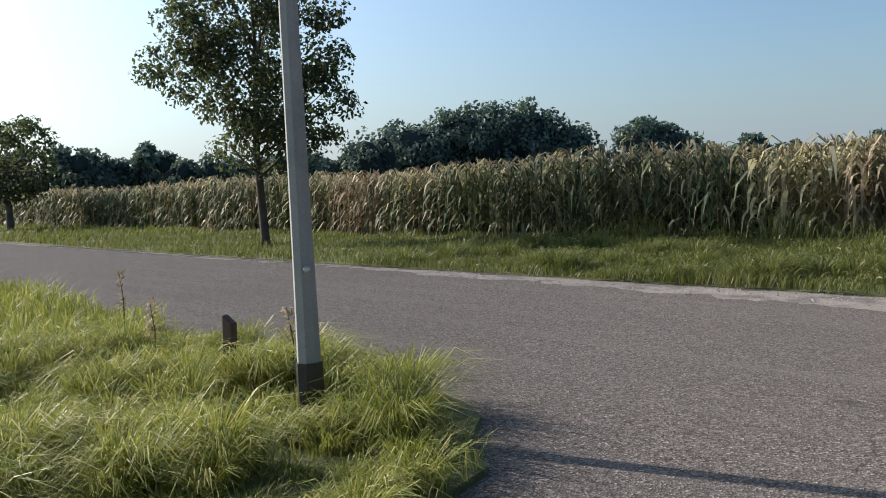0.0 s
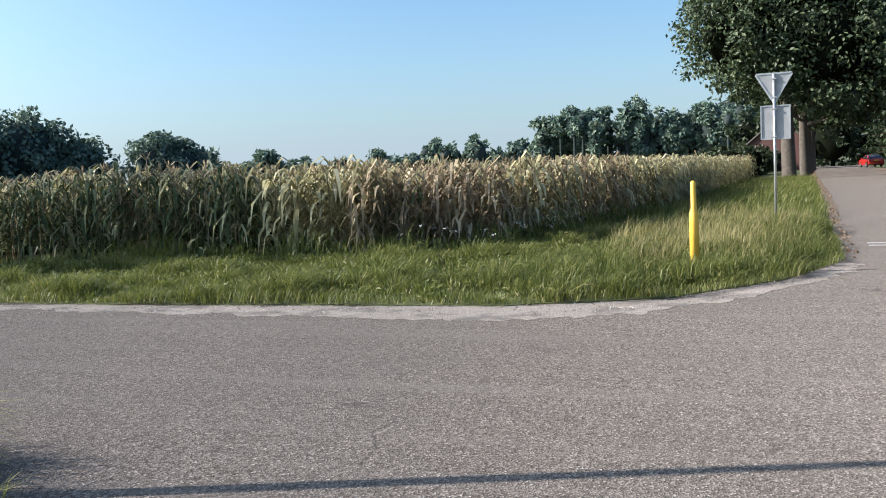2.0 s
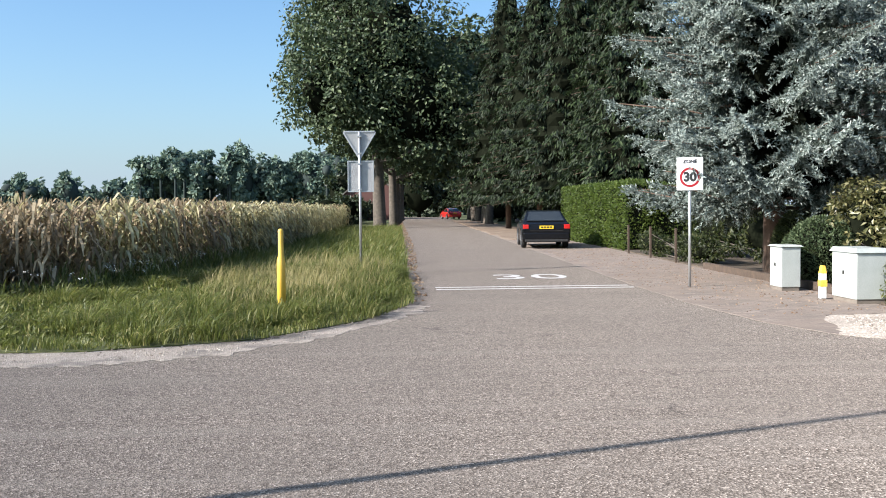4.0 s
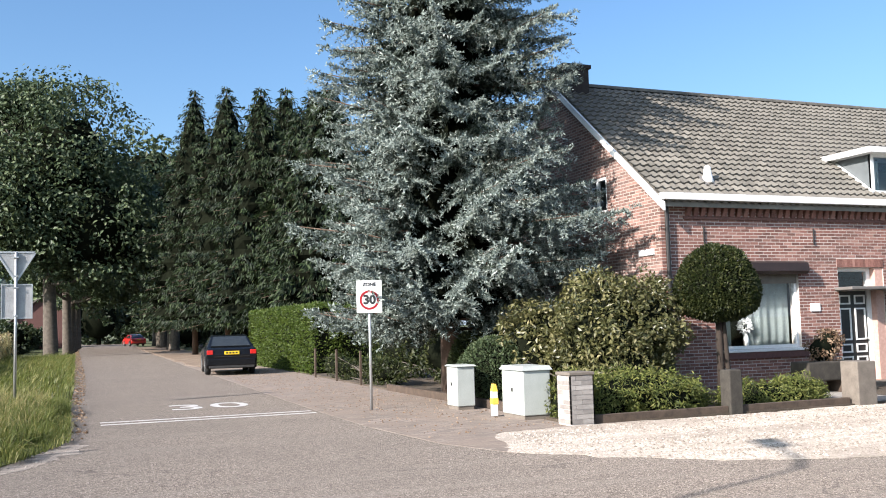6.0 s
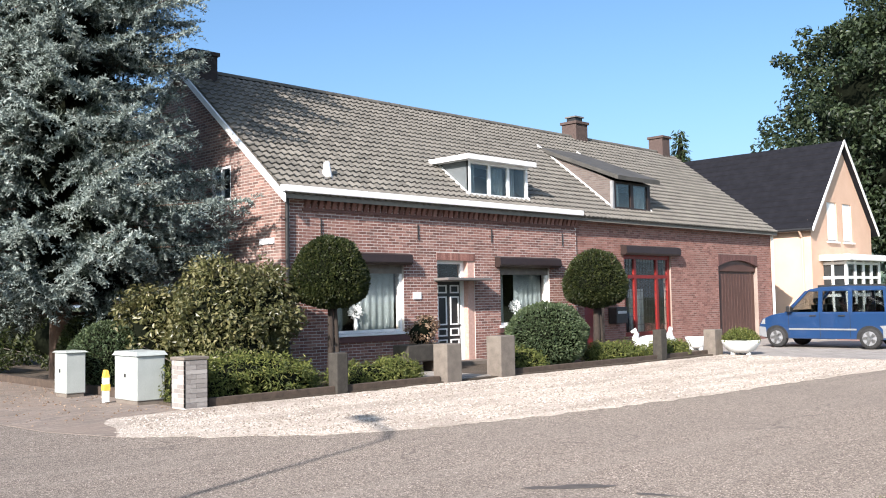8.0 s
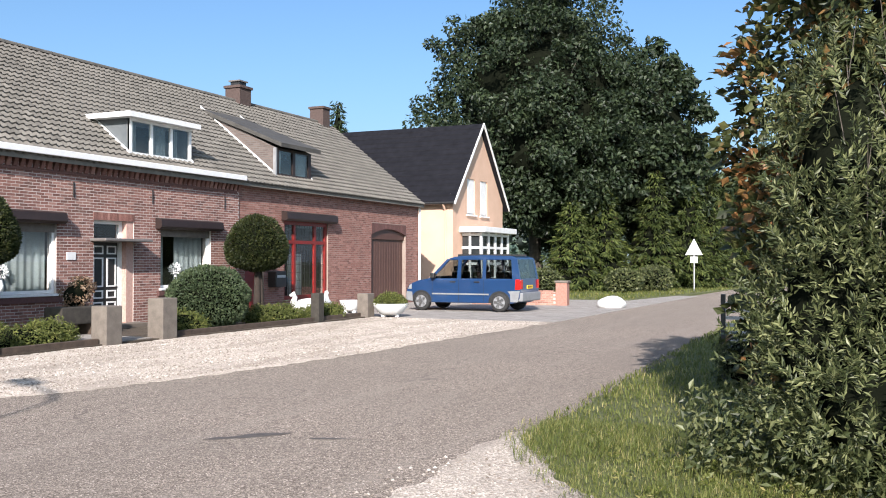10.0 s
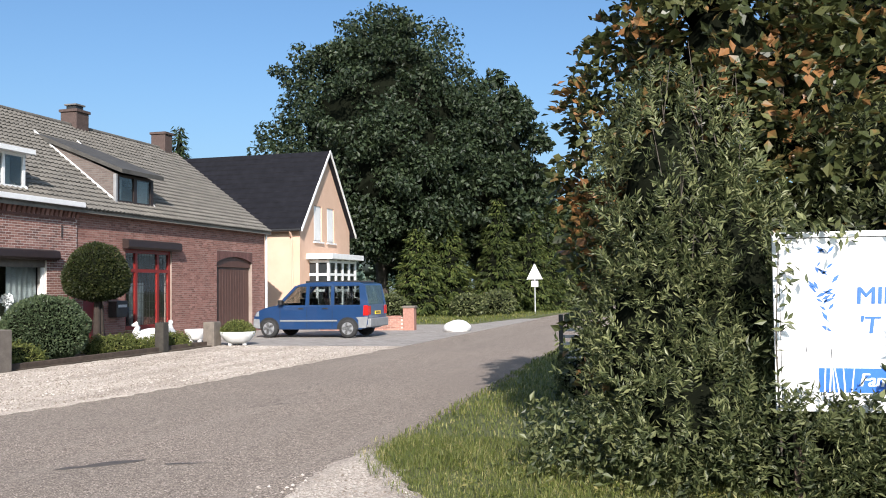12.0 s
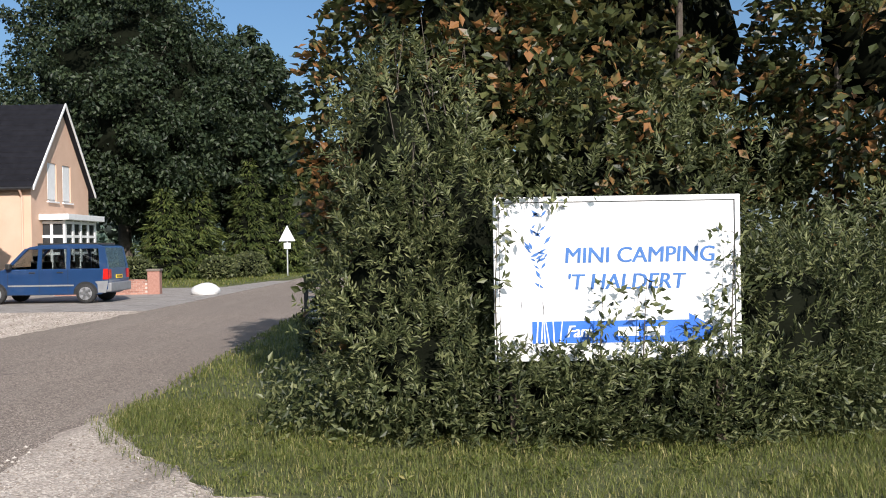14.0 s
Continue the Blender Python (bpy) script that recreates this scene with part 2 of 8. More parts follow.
M = {}
M["asphalt"] = asphalt_mat()
M["gravel"] = gravel_mat("pale_gravel", (0.22, 0.182, 0.148), (0.37, 0.323, 0.275), (0.6, 0.545, 0.48))
M["dirt_gravel"] = gravel_mat("dirt_gravel", (0.2, 0.17, 0.142), (0.35, 0.305, 0.26), (0.62, 0.56, 0.49), 55)
M["chips"] = leaf_mat("stone_chips", [(0.0, (0.1533, 0.1253, 0.1006)), (0.5, (0.3141, 0.2714, 0.2279)), (1.0, (0.5576, 0.515, 0.4558))], (0.4, 0.35, 0.3), 0.9, 0.2, 0.0, 0.6)
M["litter"] = leaf_mat("leaf_litter", [(0.0, (0.09, 0.055, 0.032)), (0.5, (0.19, 0.125, 0.08)), (1.0, (0.36, 0.27, 0.19))], (0.3, 0.2, 0.12), 0.9, 0.2, 0.0, 0.6)
M["sand_edge"] = gravel_mat("sand_edge", (0.23, 0.192, 0.16), (0.34, 0.29, 0.245), (0.52, 0.455, 0.39), 60, 0.0, (0.16, 0.138, 0.12))
M["pavers"] = paver_mat("brick_pavers", (0.17, 0.135, 0.112), (0.25, 0.2, 0.168), (0.33, 0.27, 0.225), dirt=(0.235, 0.18, 0.142))
M["drive"] = paver_mat("drive_pavers", (0.25, 0.225, 0.2), (0.32, 0.29, 0.26), (0.4, 0.37, 0.33), 0.3, 0.3, (0.33, 0.3, 0.265))
M["ground"] = soil_mat("meadow", (0.04, 0.055, 0.018), (0.075, 0.095, 0.03), (0.12, 0.12, 0.05))
M["litter_floor"] = soil_mat("litter_floor", (0.12, 0.075, 0.045), (0.2, 0.14, 0.095), (0.32, 0.25, 0.19), 0.9)
M["turf"] = soil_mat("turf", (0.06, 0.075, 0.022), (0.1, 0.12, 0.035), (0.15, 0.15, 0.06), 2.0)
M["earth"] = soil_mat("earth", (0.045, 0.035, 0.025), (0.08, 0.06, 0.042), (0.13, 0.1, 0.07))
M["paint"] = plain("road_paint", (0.3, 0.29, 0.28), (0.6, 0.59, 0.57), 7, 0.7, 0.4, 80)
BR = ((0.1, 0.045, 0.037), (0.19, 0.083, 0.066), (0.275, 0.128, 0.102), (0.38, 0.215, 0.175))
BR2 = ((0.13, 0.056, 0.045), (0.21, 0.092, 0.073), (0.275, 0.127, 0.103), (0.35, 0.185, 0.152))
M["brick_x"] = brick_mat("brick_back", "x", BR, (0.42, 0.37, 0.335), 0.225, 0.068, 0.009)
# Gable bricks at 0.8 of the front's colours, for the spruce's shade.
M["brick_y"] = brick_mat("brick_gable_shade", "y", tuple(tuple(x * 0.8 for x in c) for c in BR), (0.4, 0.35, 0.31), 0.225, 0.068, 0.009)


def brick_piece_mat(name, cols, soot):
    """Single bricks: each its own shade, with burnt faces, stains and grain."""
    m, nt, n, l, b = nodes_of(name)
    v = place_vec(nt, True)
    add = n.new("ShaderNodeMath")
    add.operation = "ADD"
    l.new(n.new("ShaderNodeObjectInfo").outputs["Random"], add.inputs[0])
    l.new(n.new("ShaderNodeNewGeometry").outputs["Random Per Island"], add.inputs[1])
    fr = n.new("ShaderNodeMath")
    fr.operation = "FRACT"
    l.new(add.outputs[0], fr.inputs[0])
    col = ramp(nt, fr.outputs[0], [(0.0, cols[0]), (0.3, cols[1]), (0.75, cols[2]), (1.0, cols[3])])
    col = mixed(nt, ramp(nt, noise_tex(nt, v, 0.8, 5), [(0.45, (0, 0, 0)), (0.78, (0.5, 0.5, 0.5))]), col, soot)
    fine = noise_tex(nt, v, 38, 5, 0.65)
    col = mixed(nt, 0.25, col, ramp(nt, fine, [(0.3, tuple(x * 0.4 for x in cols[0])), (0.72, tuple(min(x * 1.5, 0.6) for x in cols[3]))]))
    l.new(col, b.inputs["Base Color"])
    b.inputs["Roughness"].default_value, b.inputs["Specular IOR Level"].default_value = 0.85, 0.25
    bumped(nt, b, fine, 0.6, 0.006)
    return m


M["brick_house"] = brick_piece_mat("house_brick", BR, (0.1, 0.06, 0.052))
M["brick_barn"] = brick_piece_mat("barn_brick", BR2, (0.15, 0.085, 0.07))
M["mortar"] = plain("mortar", (0.44, 0.39, 0.35), (0.62, 0.565, 0.52), 1.5, 0.95, 0.5, 50, world_space=True, spec=0.1)
M["mortar_barn"] = plain("barn_mortar", (0.24, 0.185, 0.155), (0.36, 0.29, 0.25), 1.5, 0.95, 0.5, 50, world_space=True, spec=0.1)
M["brick_dark"] = plain("dark_brick", (0.085, 0.04, 0.036), (0.15, 0.07, 0.06), 14, 0.85, 0.5, 70, rnd=0.3)
# Gable chimney brick, near black all over.
M["brick_blackish"] = plain("blackish_brick", (0.02, 0.016, 0.015), (0.045, 0.033, 0.03), 9, 0.9, 0.5, 60)
M["brick_salmon"] = plain("salmon_brick", (0.28, 0.135, 0.1), (0.4, 0.21, 0.16), 14, 0.85, 0.4, 70)
M["brick_pink"] = plain("pink_brick", (0.42, 0.25, 0.2), (0.58, 0.38, 0.32), 14, 0.85, 0.4, 70)
M["tile"] = plain("roof_tile", (0.088, 0.082, 0.07), (0.185, 0.17, 0.145), 2.0, 0.78, 0.5, 45, rnd=0.3, world_space=True)


def add_lichen(m, c, scale, share):
    """Small pale spots of lichen over a surface."""
    nt = m.node_tree
    b = nt.nodes["Principled BSDF"]
    old = b.inputs["Base Color"].links[0].from_socket
    v = place_vec(nt, True)
    f = ramp(nt, noise_tex(nt, v, scale, 5, 0.75), [(share, (0, 0, 0)), (share + 0.06, (0.8, 0.8, 0.8))])
    nt.links.new(mixed(nt, f, old, c), b.inputs["Base Color"])


add_lichen(M["tile"], (0.4, 0.39, 0.35), 16, 0.66)
M["cheek_brick"] = brick_mat("dormer_brick", "y", ((0.05, 0.04, 0.036), (0.075, 0.06, 0.053), (0.1, 0.082, 0.072), (0.13, 0.11, 0.098)), (0.16, 0.145, 0.13), soot=(0.06, 0.052, 0.048))
M["tile_dark"] = plain("dormer_tile", (0.045, 0.043, 0.038), (0.085, 0.08, 0.07), 3, 0.8, 0.5, 40)
M["slate"] = plain("dark_tile", (0.007, 0.007, 0.009), (0.016, 0.016, 0.02), 3, 0.75, 0.3, 50, spec=0.15)
M["white"] = plain("white_paint", (0.72, 0.72, 0.7), (0.82, 0.82, 0.8), 5, 0.4, 0.08, 40)
M["render_peach"] = plain("peach_render", (0.58, 0.38, 0.27), (0.65, 0.44, 0.32), 1.5, 0.9, 0.3, 90, world_space=True)
M["render_cream"] = plain("cream_render", (0.58, 0.385, 0.28), (0.64, 0.44, 0.325), 1.5, 0.9, 0.3, 90, world_space=True)
M["grey_clad"] = plain("grey_boards", (0.1, 0.115, 0.12), (0.15, 0.165, 0.17), 4, 0.6, 0.2, 40)
M["lead"] = plain("lead_sheet", (0.11, 0.1, 0.095), (0.19, 0.175, 0.16), 3, 0.55, 0.3, 30)
M["brown_wood"] = plain("brown_paint", (0.075, 0.034, 0.025), (0.105, 0.049, 0.037), 5, 0.45, 0.2, 50)
M["red_paint"] = plain("red_paint", (0.15, 0.009, 0.008), (0.21, 0.016, 0.012), 6, 0.35, 0.1, 50)
M["black"] = plain("black_paint", (0.012, 0.012, 0.012), (0.028, 0.027, 0.026), 8, 0.45, 0.2, 60)
M["glass"] = glass_mat("window_glass")
M["curtain"] = plain("curtain", (0.17, 0.2, 0.195), (0.23, 0.26, 0.25), 9, 0.9, 0.3, 70)
# Near-black wall colour that makes the rooms look unlit.
M["dark_room"] = plain("unlit_room", (0.02, 0.018, 0.016), (0.05, 0.045, 0.04), 3, 0.9, 0.1)
M["bark"] = plain("bark", (0.045, 0.038, 0.03), (0.12, 0.1, 0.08), 5, 0.95, 1.0, 26)
M["bark_red"] = plain("bark_conifer", (0.06, 0.04, 0.03), (0.13, 0.085, 0.06), 5, 0.95, 1.0, 26)
M["stem_dark"] = plain("dark_stem", (0.018, 0.013, 0.01), (0.045, 0.033, 0.025), 9, 0.95, 0.8, 40)
M["steel"] = plain("galvanised", (0.42, 0.43, 0.43), (0.56, 0.57, 0.57), 8, 0.42, 0.15, 60, metal=0.7)
# Pole grey darkened for shade on the side away from the sun.
M["pole_grey"] = plain("concrete_pole", (0.2, 0.205, 0.195), (0.29, 0.295, 0.28), 4, 0.75, 0.35, 70)
M["shutter"] = plain("shutter_brown", (0.018, 0.011, 0.01), (0.034, 0.02, 0.017), 6, 0.5, 0.15, 50)
M["concrete"] = plain("concrete", (0.115, 0.096, 0.078), (0.2, 0.17, 0.14), 5, 0.9, 0.5, 50)
M["cabinet"] = plain("cabinet_grey", (0.34, 0.365, 0.34), (0.43, 0.455, 0.425), 3, 0.5, 0.15, 50)
M["yellow"] = plain("yellow_plastic", (0.72, 0.42, 0.05), (0.8, 0.5, 0.08), 6, 0.4, 0.1, 50)
M["stone_white"] = plain("white_stone", (0.62, 0.62, 0.6), (0.78, 0.78, 0.76), 6, 0.8, 0.4, 40)
M["wood_dark"] = plain("weathered_wood", (0.04, 0.028, 0.02), (0.1, 0.07, 0.05), 7, 0.9, 0.7, 40)
M["corn_leaf"] = leaf_mat("corn_leaf", [(0.0, (0.0443, 0.0636, 0.0282)), (0.5, (0.0948, 0.122, 0.0509)), (0.8, (0.19, 0.207, 0.0849)), (0.92, (0.378, 0.364, 0.182)), (1.0, (0.948, 0.812, 0.48))], (0.12, 0.14, 0.05), 0.55, 0.2, 0.2, 0.5)
M["corn_dry"] = leaf_mat("corn_dry", [(0.0, (0.1552, 0.1162, 0.07475)), (0.4, (0.3105, 0.2369, 0.1495)), (1.0, (0.621, 0.5048, 0.3289))], (0.3, 0.24, 0.13), 0.6, 0.2, 0.3, 0.8)
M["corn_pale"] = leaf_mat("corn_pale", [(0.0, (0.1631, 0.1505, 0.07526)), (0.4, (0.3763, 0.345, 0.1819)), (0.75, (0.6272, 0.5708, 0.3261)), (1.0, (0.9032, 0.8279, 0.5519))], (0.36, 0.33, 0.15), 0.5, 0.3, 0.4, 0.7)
M["brick_brown"] = plain("brown_brick", (0.055, 0.037, 0.031), (0.1, 0.066, 0.056), 14, 0.85, 0.5, 70)
M["tar"] = plain("tar_patch", (0.065, 0.055, 0.047), (0.12, 0.102, 0.086), 9, 0.7, 0.5, 60)
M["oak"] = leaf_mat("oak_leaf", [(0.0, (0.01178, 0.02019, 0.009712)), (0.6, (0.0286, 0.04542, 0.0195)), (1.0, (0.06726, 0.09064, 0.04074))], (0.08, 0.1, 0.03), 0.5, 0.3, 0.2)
# Copy of the oak leaf, brightened for sunlight and haze on these crowns.
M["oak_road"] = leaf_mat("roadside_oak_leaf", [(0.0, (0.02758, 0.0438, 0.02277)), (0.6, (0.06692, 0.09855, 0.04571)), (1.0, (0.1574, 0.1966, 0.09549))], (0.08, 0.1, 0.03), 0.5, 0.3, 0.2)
# Copy of the oak leaf, brightened for crowns lit from behind.
M["oak_young"] = leaf_mat("young_oak_leaf", [(0.0, (0.026, 0.036, 0.018)), (0.6, (0.06, 0.078, 0.036)), (1.0, (0.13, 0.15, 0.075))], (0.12, 0.15, 0.05), 0.5, 0.3, 0.45)
# Far leaves coloured paler and bluer to stand for haze.
M["wood_far"] = leaf_mat("hazed_leaf", [(0.0, (0.0891, 0.1422, 0.1181)), (0.6, (0.1539, 0.2175, 0.1674)), (1.0, (0.2835, 0.342, 0.2453))], (0.08, 0.1, 0.05), 0.6, 0.2, 0.25, 0.15)
M["lime"] = leaf_mat("broad_leaf", [(0.0, (0.022, 0.03, 0.0105)), (0.5, (0.055, 0.068, 0.022)), (1.0, (0.14, 0.14, 0.05))], (0.12, 0.12, 0.03), 0.42, 0.4, 0.18, 0.8, (0.27, 0.12, 0.045))
M["privet"] = leaf_mat("shrub_leaf", [(0.0, (0.02784, 0.0375, 0.01404)), (0.5, (0.07667, 0.0939, 0.03566)), (1.0, (0.2421, 0.255, 0.1149))], (0.13, 0.15, 0.05), 0.45, 0.32, 0.2)
M["yew"] = leaf_mat("clipped_leaf", [(0.0, (0.0138, 0.02, 0.0068)), (0.6, (0.0345, 0.044, 0.0136)), (1.0, (0.08625, 0.092, 0.0289))], (0.1, 0.17, 0.03), 0.5, 0.3, 0.25, 2.5)
M["box_leaf"] = leaf_mat("box_leaf", [(0.0, (0.04, 0.062, 0.03)), (0.6, (0.075, 0.105, 0.05)), (1.0, (0.13, 0.165, 0.08))], (0.12, 0.17, 0.05), 0.5, 0.3, 0.25, 2.5)
M["laurel"] = leaf_mat("glossy_leaf", [(0.0, (0.0516, 0.0576, 0.0231)), (0.5, (0.138, 0.139, 0.0539)), (1.0, (0.298, 0.266, 0.128))], (0.2, 0.2, 0.05), 0.36, 0.5)
M["hedge"] = leaf_mat("hedge_leaf", [(0.0, (0.034, 0.0578, 0.00952)), (0.5, (0.068, 0.1054, 0.01768)), (1.0, (0.1292, 0.17, 0.034))], (0.2, 0.28, 0.04), 0.5, 0.3)
M["juniper"] = leaf_mat("juniper", [(0.0, (0.04, 0.055, 0.014)), (0.5, (0.12, 0.145, 0.035)), (1.0, (0.28, 0.28, 0.085))], (0.16, 0.2, 0.04), 0.55, 0.25, 0.25, 1.6)
M["thuja"] = leaf_mat("thuja", [(0.0, (0.02125, 0.03328, 0.00918)), (0.5, (0.05844, 0.08262, 0.0204)), (1.0, (0.1487, 0.1721, 0.04692))], (0.1, 0.13, 0.03), 0.55, 0.25, 0.2, 0.35)
M["spruce_blue"] = leaf_mat("blue_needles", [(0.0, (0.1204, 0.1491, 0.133)), (0.5, (0.2396, 0.2877, 0.2601)), (1.0, (0.4586, 0.509, 0.4677))], (0.12, 0.17, 0.14), 0.7, 0.12, 0.12, 1.6)
# Needles near the bough axis coloured darker, as shade in the gaps.
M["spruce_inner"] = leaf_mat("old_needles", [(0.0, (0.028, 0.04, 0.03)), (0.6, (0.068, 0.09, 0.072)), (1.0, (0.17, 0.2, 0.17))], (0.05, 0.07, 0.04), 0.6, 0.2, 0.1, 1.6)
M["spruce"] = leaf_mat("green_needles", [(0.0, (0.006997, 0.01345, 0.005574)), (0.5, (0.01799, 0.03229, 0.0117)), (1.0, (0.04997, 0.07534, 0.02787))], (0.06, 0.09, 0.03), 0.55, 0.25, 0.12, 0.35)
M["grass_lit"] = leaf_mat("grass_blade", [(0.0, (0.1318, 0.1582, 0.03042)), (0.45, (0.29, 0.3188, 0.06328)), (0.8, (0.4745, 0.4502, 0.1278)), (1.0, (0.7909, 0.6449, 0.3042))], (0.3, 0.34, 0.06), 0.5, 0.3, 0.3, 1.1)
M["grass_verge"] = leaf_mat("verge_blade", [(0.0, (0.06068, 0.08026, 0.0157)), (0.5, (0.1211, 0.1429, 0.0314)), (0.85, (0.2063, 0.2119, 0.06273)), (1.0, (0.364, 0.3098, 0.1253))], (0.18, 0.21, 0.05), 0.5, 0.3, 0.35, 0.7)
M["grass_mown"] = leaf_mat("mown_blade", [(0.0, (0.0768, 0.09984, 0.02304)), (0.5, (0.1472, 0.1728, 0.0448)), (0.85, (0.256, 0.256, 0.08448)), (1.0, (0.4864, 0.4096, 0.192))], (0.15, 0.17, 0.045), 0.55, 0.25, 0.3, 1.4)
M["grass_dry"] = leaf_mat("dry_blade", [(0.0, (0.19, 0.19, 0.07)), (0.5, (0.34, 0.29, 0.13)), (1.0, (0.5, 0.42, 0.22))], (0.4, 0.34, 0.13), 0.6, 0.3, 0.4, 1.0)
# Near-black colour for foliage cores, standing in for the shade inside.
M["inner"] = plain("inner_shade", (0.005, 0.006, 0.004), (0.011, 0.013, 0.008), 4, 1.0, 0.3, spec=0.0)
# Shade inside the far woods, its colour lifted and blued for haze.
M["hazed_shade"] = plain("hazed_shade", (0.03, 0.04, 0.038), (0.055, 0.068, 0.064), 0.4, 1.0, 0.3, 2.0, spec=0.0)
M["mossy"] = plain("mossy_concrete", (0.026, 0.023, 0.018), (0.06, 0.052, 0.042), 7, 0.9, 0.6, 40)
M["rubber"] = plain("rubber", (0.015, 0.015, 0.015), (0.03, 0.03, 0.03), 20, 0.85, 0.3, 90)
M["rim"] = plain("alloy", (0.5, 0.5, 0.5), (0.6, 0.6, 0.6), 9, 0.3, 0.05, 60, metal=0.9)
M["van_blue"] = plain("blue_car_paint", (0.006, 0.033, 0.1), (0.008, 0.04, 0.118), 2, 0.35, 0.02, 60, coat=0.8)
M["car_black"] = plain("black_car_paint", (0.004, 0.0045, 0.006), (0.006, 0.0065, 0.008), 2, 0.25, 0.02, 60, coat=0.15, spec=0.25)
M["car_red"] = plain("red_car_paint", (0.45, 0.02, 0.015), (0.5, 0.03, 0.02), 2, 0.3, 0.02, 60, coat=1.0)
M["bumper"] = plain("grey_bumper", (0.17, 0.175, 0.18), (0.23, 0.235, 0.24), 6, 0.5, 0.1, 60)
M["car_glass"] = plain("tinted_glass", (0.02, 0.024, 0.026), (0.035, 0.04, 0.042), 3, 0.05, 0.0, 50, coat=0.2)
M["van_glass"] = glass_mat("van_glass", (0.5, 0.54, 0.54), 0.0)
M["lamp_red"] = plain("red_lens", (0.45, 0.012, 0.01), (0.55, 0.02, 0.015), 20, 0.2, 0.05, 90, coat=0.6)
M["plate_yellow"] = plain("yellow_plate", (0.75, 0.48, 0.02), (0.8, 0.52, 0.03), 9, 0.4, 0.05, 60)
M["sign_white"] = plain("sign_white", (0.82, 0.82, 0.82), (0.88, 0.88, 0.88), 3, 0.35, 0.02, 60)
M["sign_blue"] = plain("sign_blue", (0.02, 0.13, 0.55), (0.03, 0.16, 0.6), 5, 0.4, 0.03, 60)
M["sign_red"] = plain("sign_red", (0.26, 0.008, 0.014), (0.33, 0.012, 0.018), 5, 0.4, 0.03, 60)
M["sign_black"] = plain("sign_black", (0.02, 0.02, 0.02), (0.03, 0.03, 0.03), 5, 0.4, 0.03, 60)
M["pipe"] = plain("zinc_pipe", (0.3, 0.3, 0.3), (0.42, 0.42, 0.42), 5, 0.5, 0.1, 50, metal=0.4)

# ---------------------------------------------------------------- building tools


def link(name, mesh, mats, parent=None, label="", smooth=False):
    for m in mats if isinstance(mats, (list, tuple)) else [mats]:
        mesh.materials.append(m)
    if smooth:
        mesh.polygons.foreach_set("use_smooth", [True] * len(mesh.polygons))
    ob = new(name, mesh)
    if parent:
        ob.parent = parent
    if label:
        tagged(ob, label)
    return ob


def part(name, bm, material, parent=None, label="", smooth=False):
    """One bmesh as one mesh object, under a thing or a part."""
    mesh = bpy.data.meshes.new(name)
    bm.normal_update()
    bm.to_mesh(mesh)
    bm.free()
    return link(name, mesh, material, parent, label, smooth)


def thing(name, label, category, at=(0, 0, 0), turn=0, group="", kind=""):
    ob = new(name)
    ob.matrix_basis = pose(*at, 0, 0, turn)
    return tagged(ob, label, category, group, kind)


def box(bm, x0, x1, y0, y1, z0, z1, bevel=0.0):
    v = [bm.verts.new(p) for p in ((x0, y0, z0), (x1, y0, z0), (x1, y1, z0), (x0, y1, z0), (x0, y0, z1), (x1, y0, z1), (x1, y1, z1), (x0, y1, z1))]
    fs = [bm.faces.new([v[i] for i in f]) for f in ((3, 2, 1, 0), (4, 5, 6, 7), (0, 1, 5, 4), (1, 2, 6, 5), (2, 3, 7, 6), (3, 0, 4, 7))]
    if bevel:
        es = list({e for f in fs for e in f.edges})
        bmesh.ops.bevel(bm, geom=es, offset=bevel, segments=2, affect="EDGES", profile=0.5)
    return bm


def boxes(*rows, bevel=0.0):
    bm = bmesh.new()
    for r in rows:
        box(bm, *r, bevel=bevel)
    return bm


def tube(bm, points, radii, n=8, cap=True):
    """A tapered tube along points."""
    rings = []
    for i, p in enumerate(points):
        p = Vector(p)
        d = (Vector(points[min(i + 1, len(points) - 1)]) - Vector(points[max(i - 1, 0)])).normalized()
        a = d.orthogonal().normalized()
        c = d.cross(a)
        rings.append([bm.verts.new(p + radii[i] * (math.cos(k * math.tau / n) * a + math.sin(k * math.tau / n) * c)) for k in range(n)])
    for r0, r1 in zip(rings, rings[1:]):
        for k in range(n):
            bm.faces.new((r0[k], r0[(k + 1) % n], r1[(k + 1) % n], r1[k]))
    if cap:
        bm.faces.new(rings[0][::-1])
        bm.faces.new(rings[-1])
    return bm


def extruded(points, axis, a0, a1, bm=None):
    """A closed outline in the two other axes, drawn out along the axis."""
    bm = bm or bmesh.new()

    def at(p, a):
        return {"x": (a, p[0], p[1]), "y": (p[0], a, p[1]), "z": (p[0], p[1], a)}[axis]

    lo, hi = [bm.verts.new(at(p, a0)) for p in points], [bm.verts.new(at(p, a1)) for p in points]
    bm.faces.new(lo[::-1])
    bm.faces.new(hi)
    for i in range(len(points)):
        j = (i + 1) % len(points)
        bm.faces.new((lo[i], lo[j], hi[j], hi[i]))
    bmesh.ops.recalc_face_normals(bm, faces=bm.faces)
    return bm


def lathe(profile, n=24, bm=None):
    """A turned body from (radius, height) pairs."""
    bm = bm or bmesh.new()
    rings = [[bm.verts.new((r * math.cos(k * math.tau / n), r * math.sin(k * math.tau / n), z)) for k in range(n)] for r, z in profile]
    for a, c in zip(rings, rings[1:]):
        for k in range(n):
            bm.faces.new((a[k], a[(k + 1) % n], c[(k + 1) % n], c[k]))
    bm.faces.new(rings[0][::-1])
    bm.faces.new(rings[-1])
    return bm


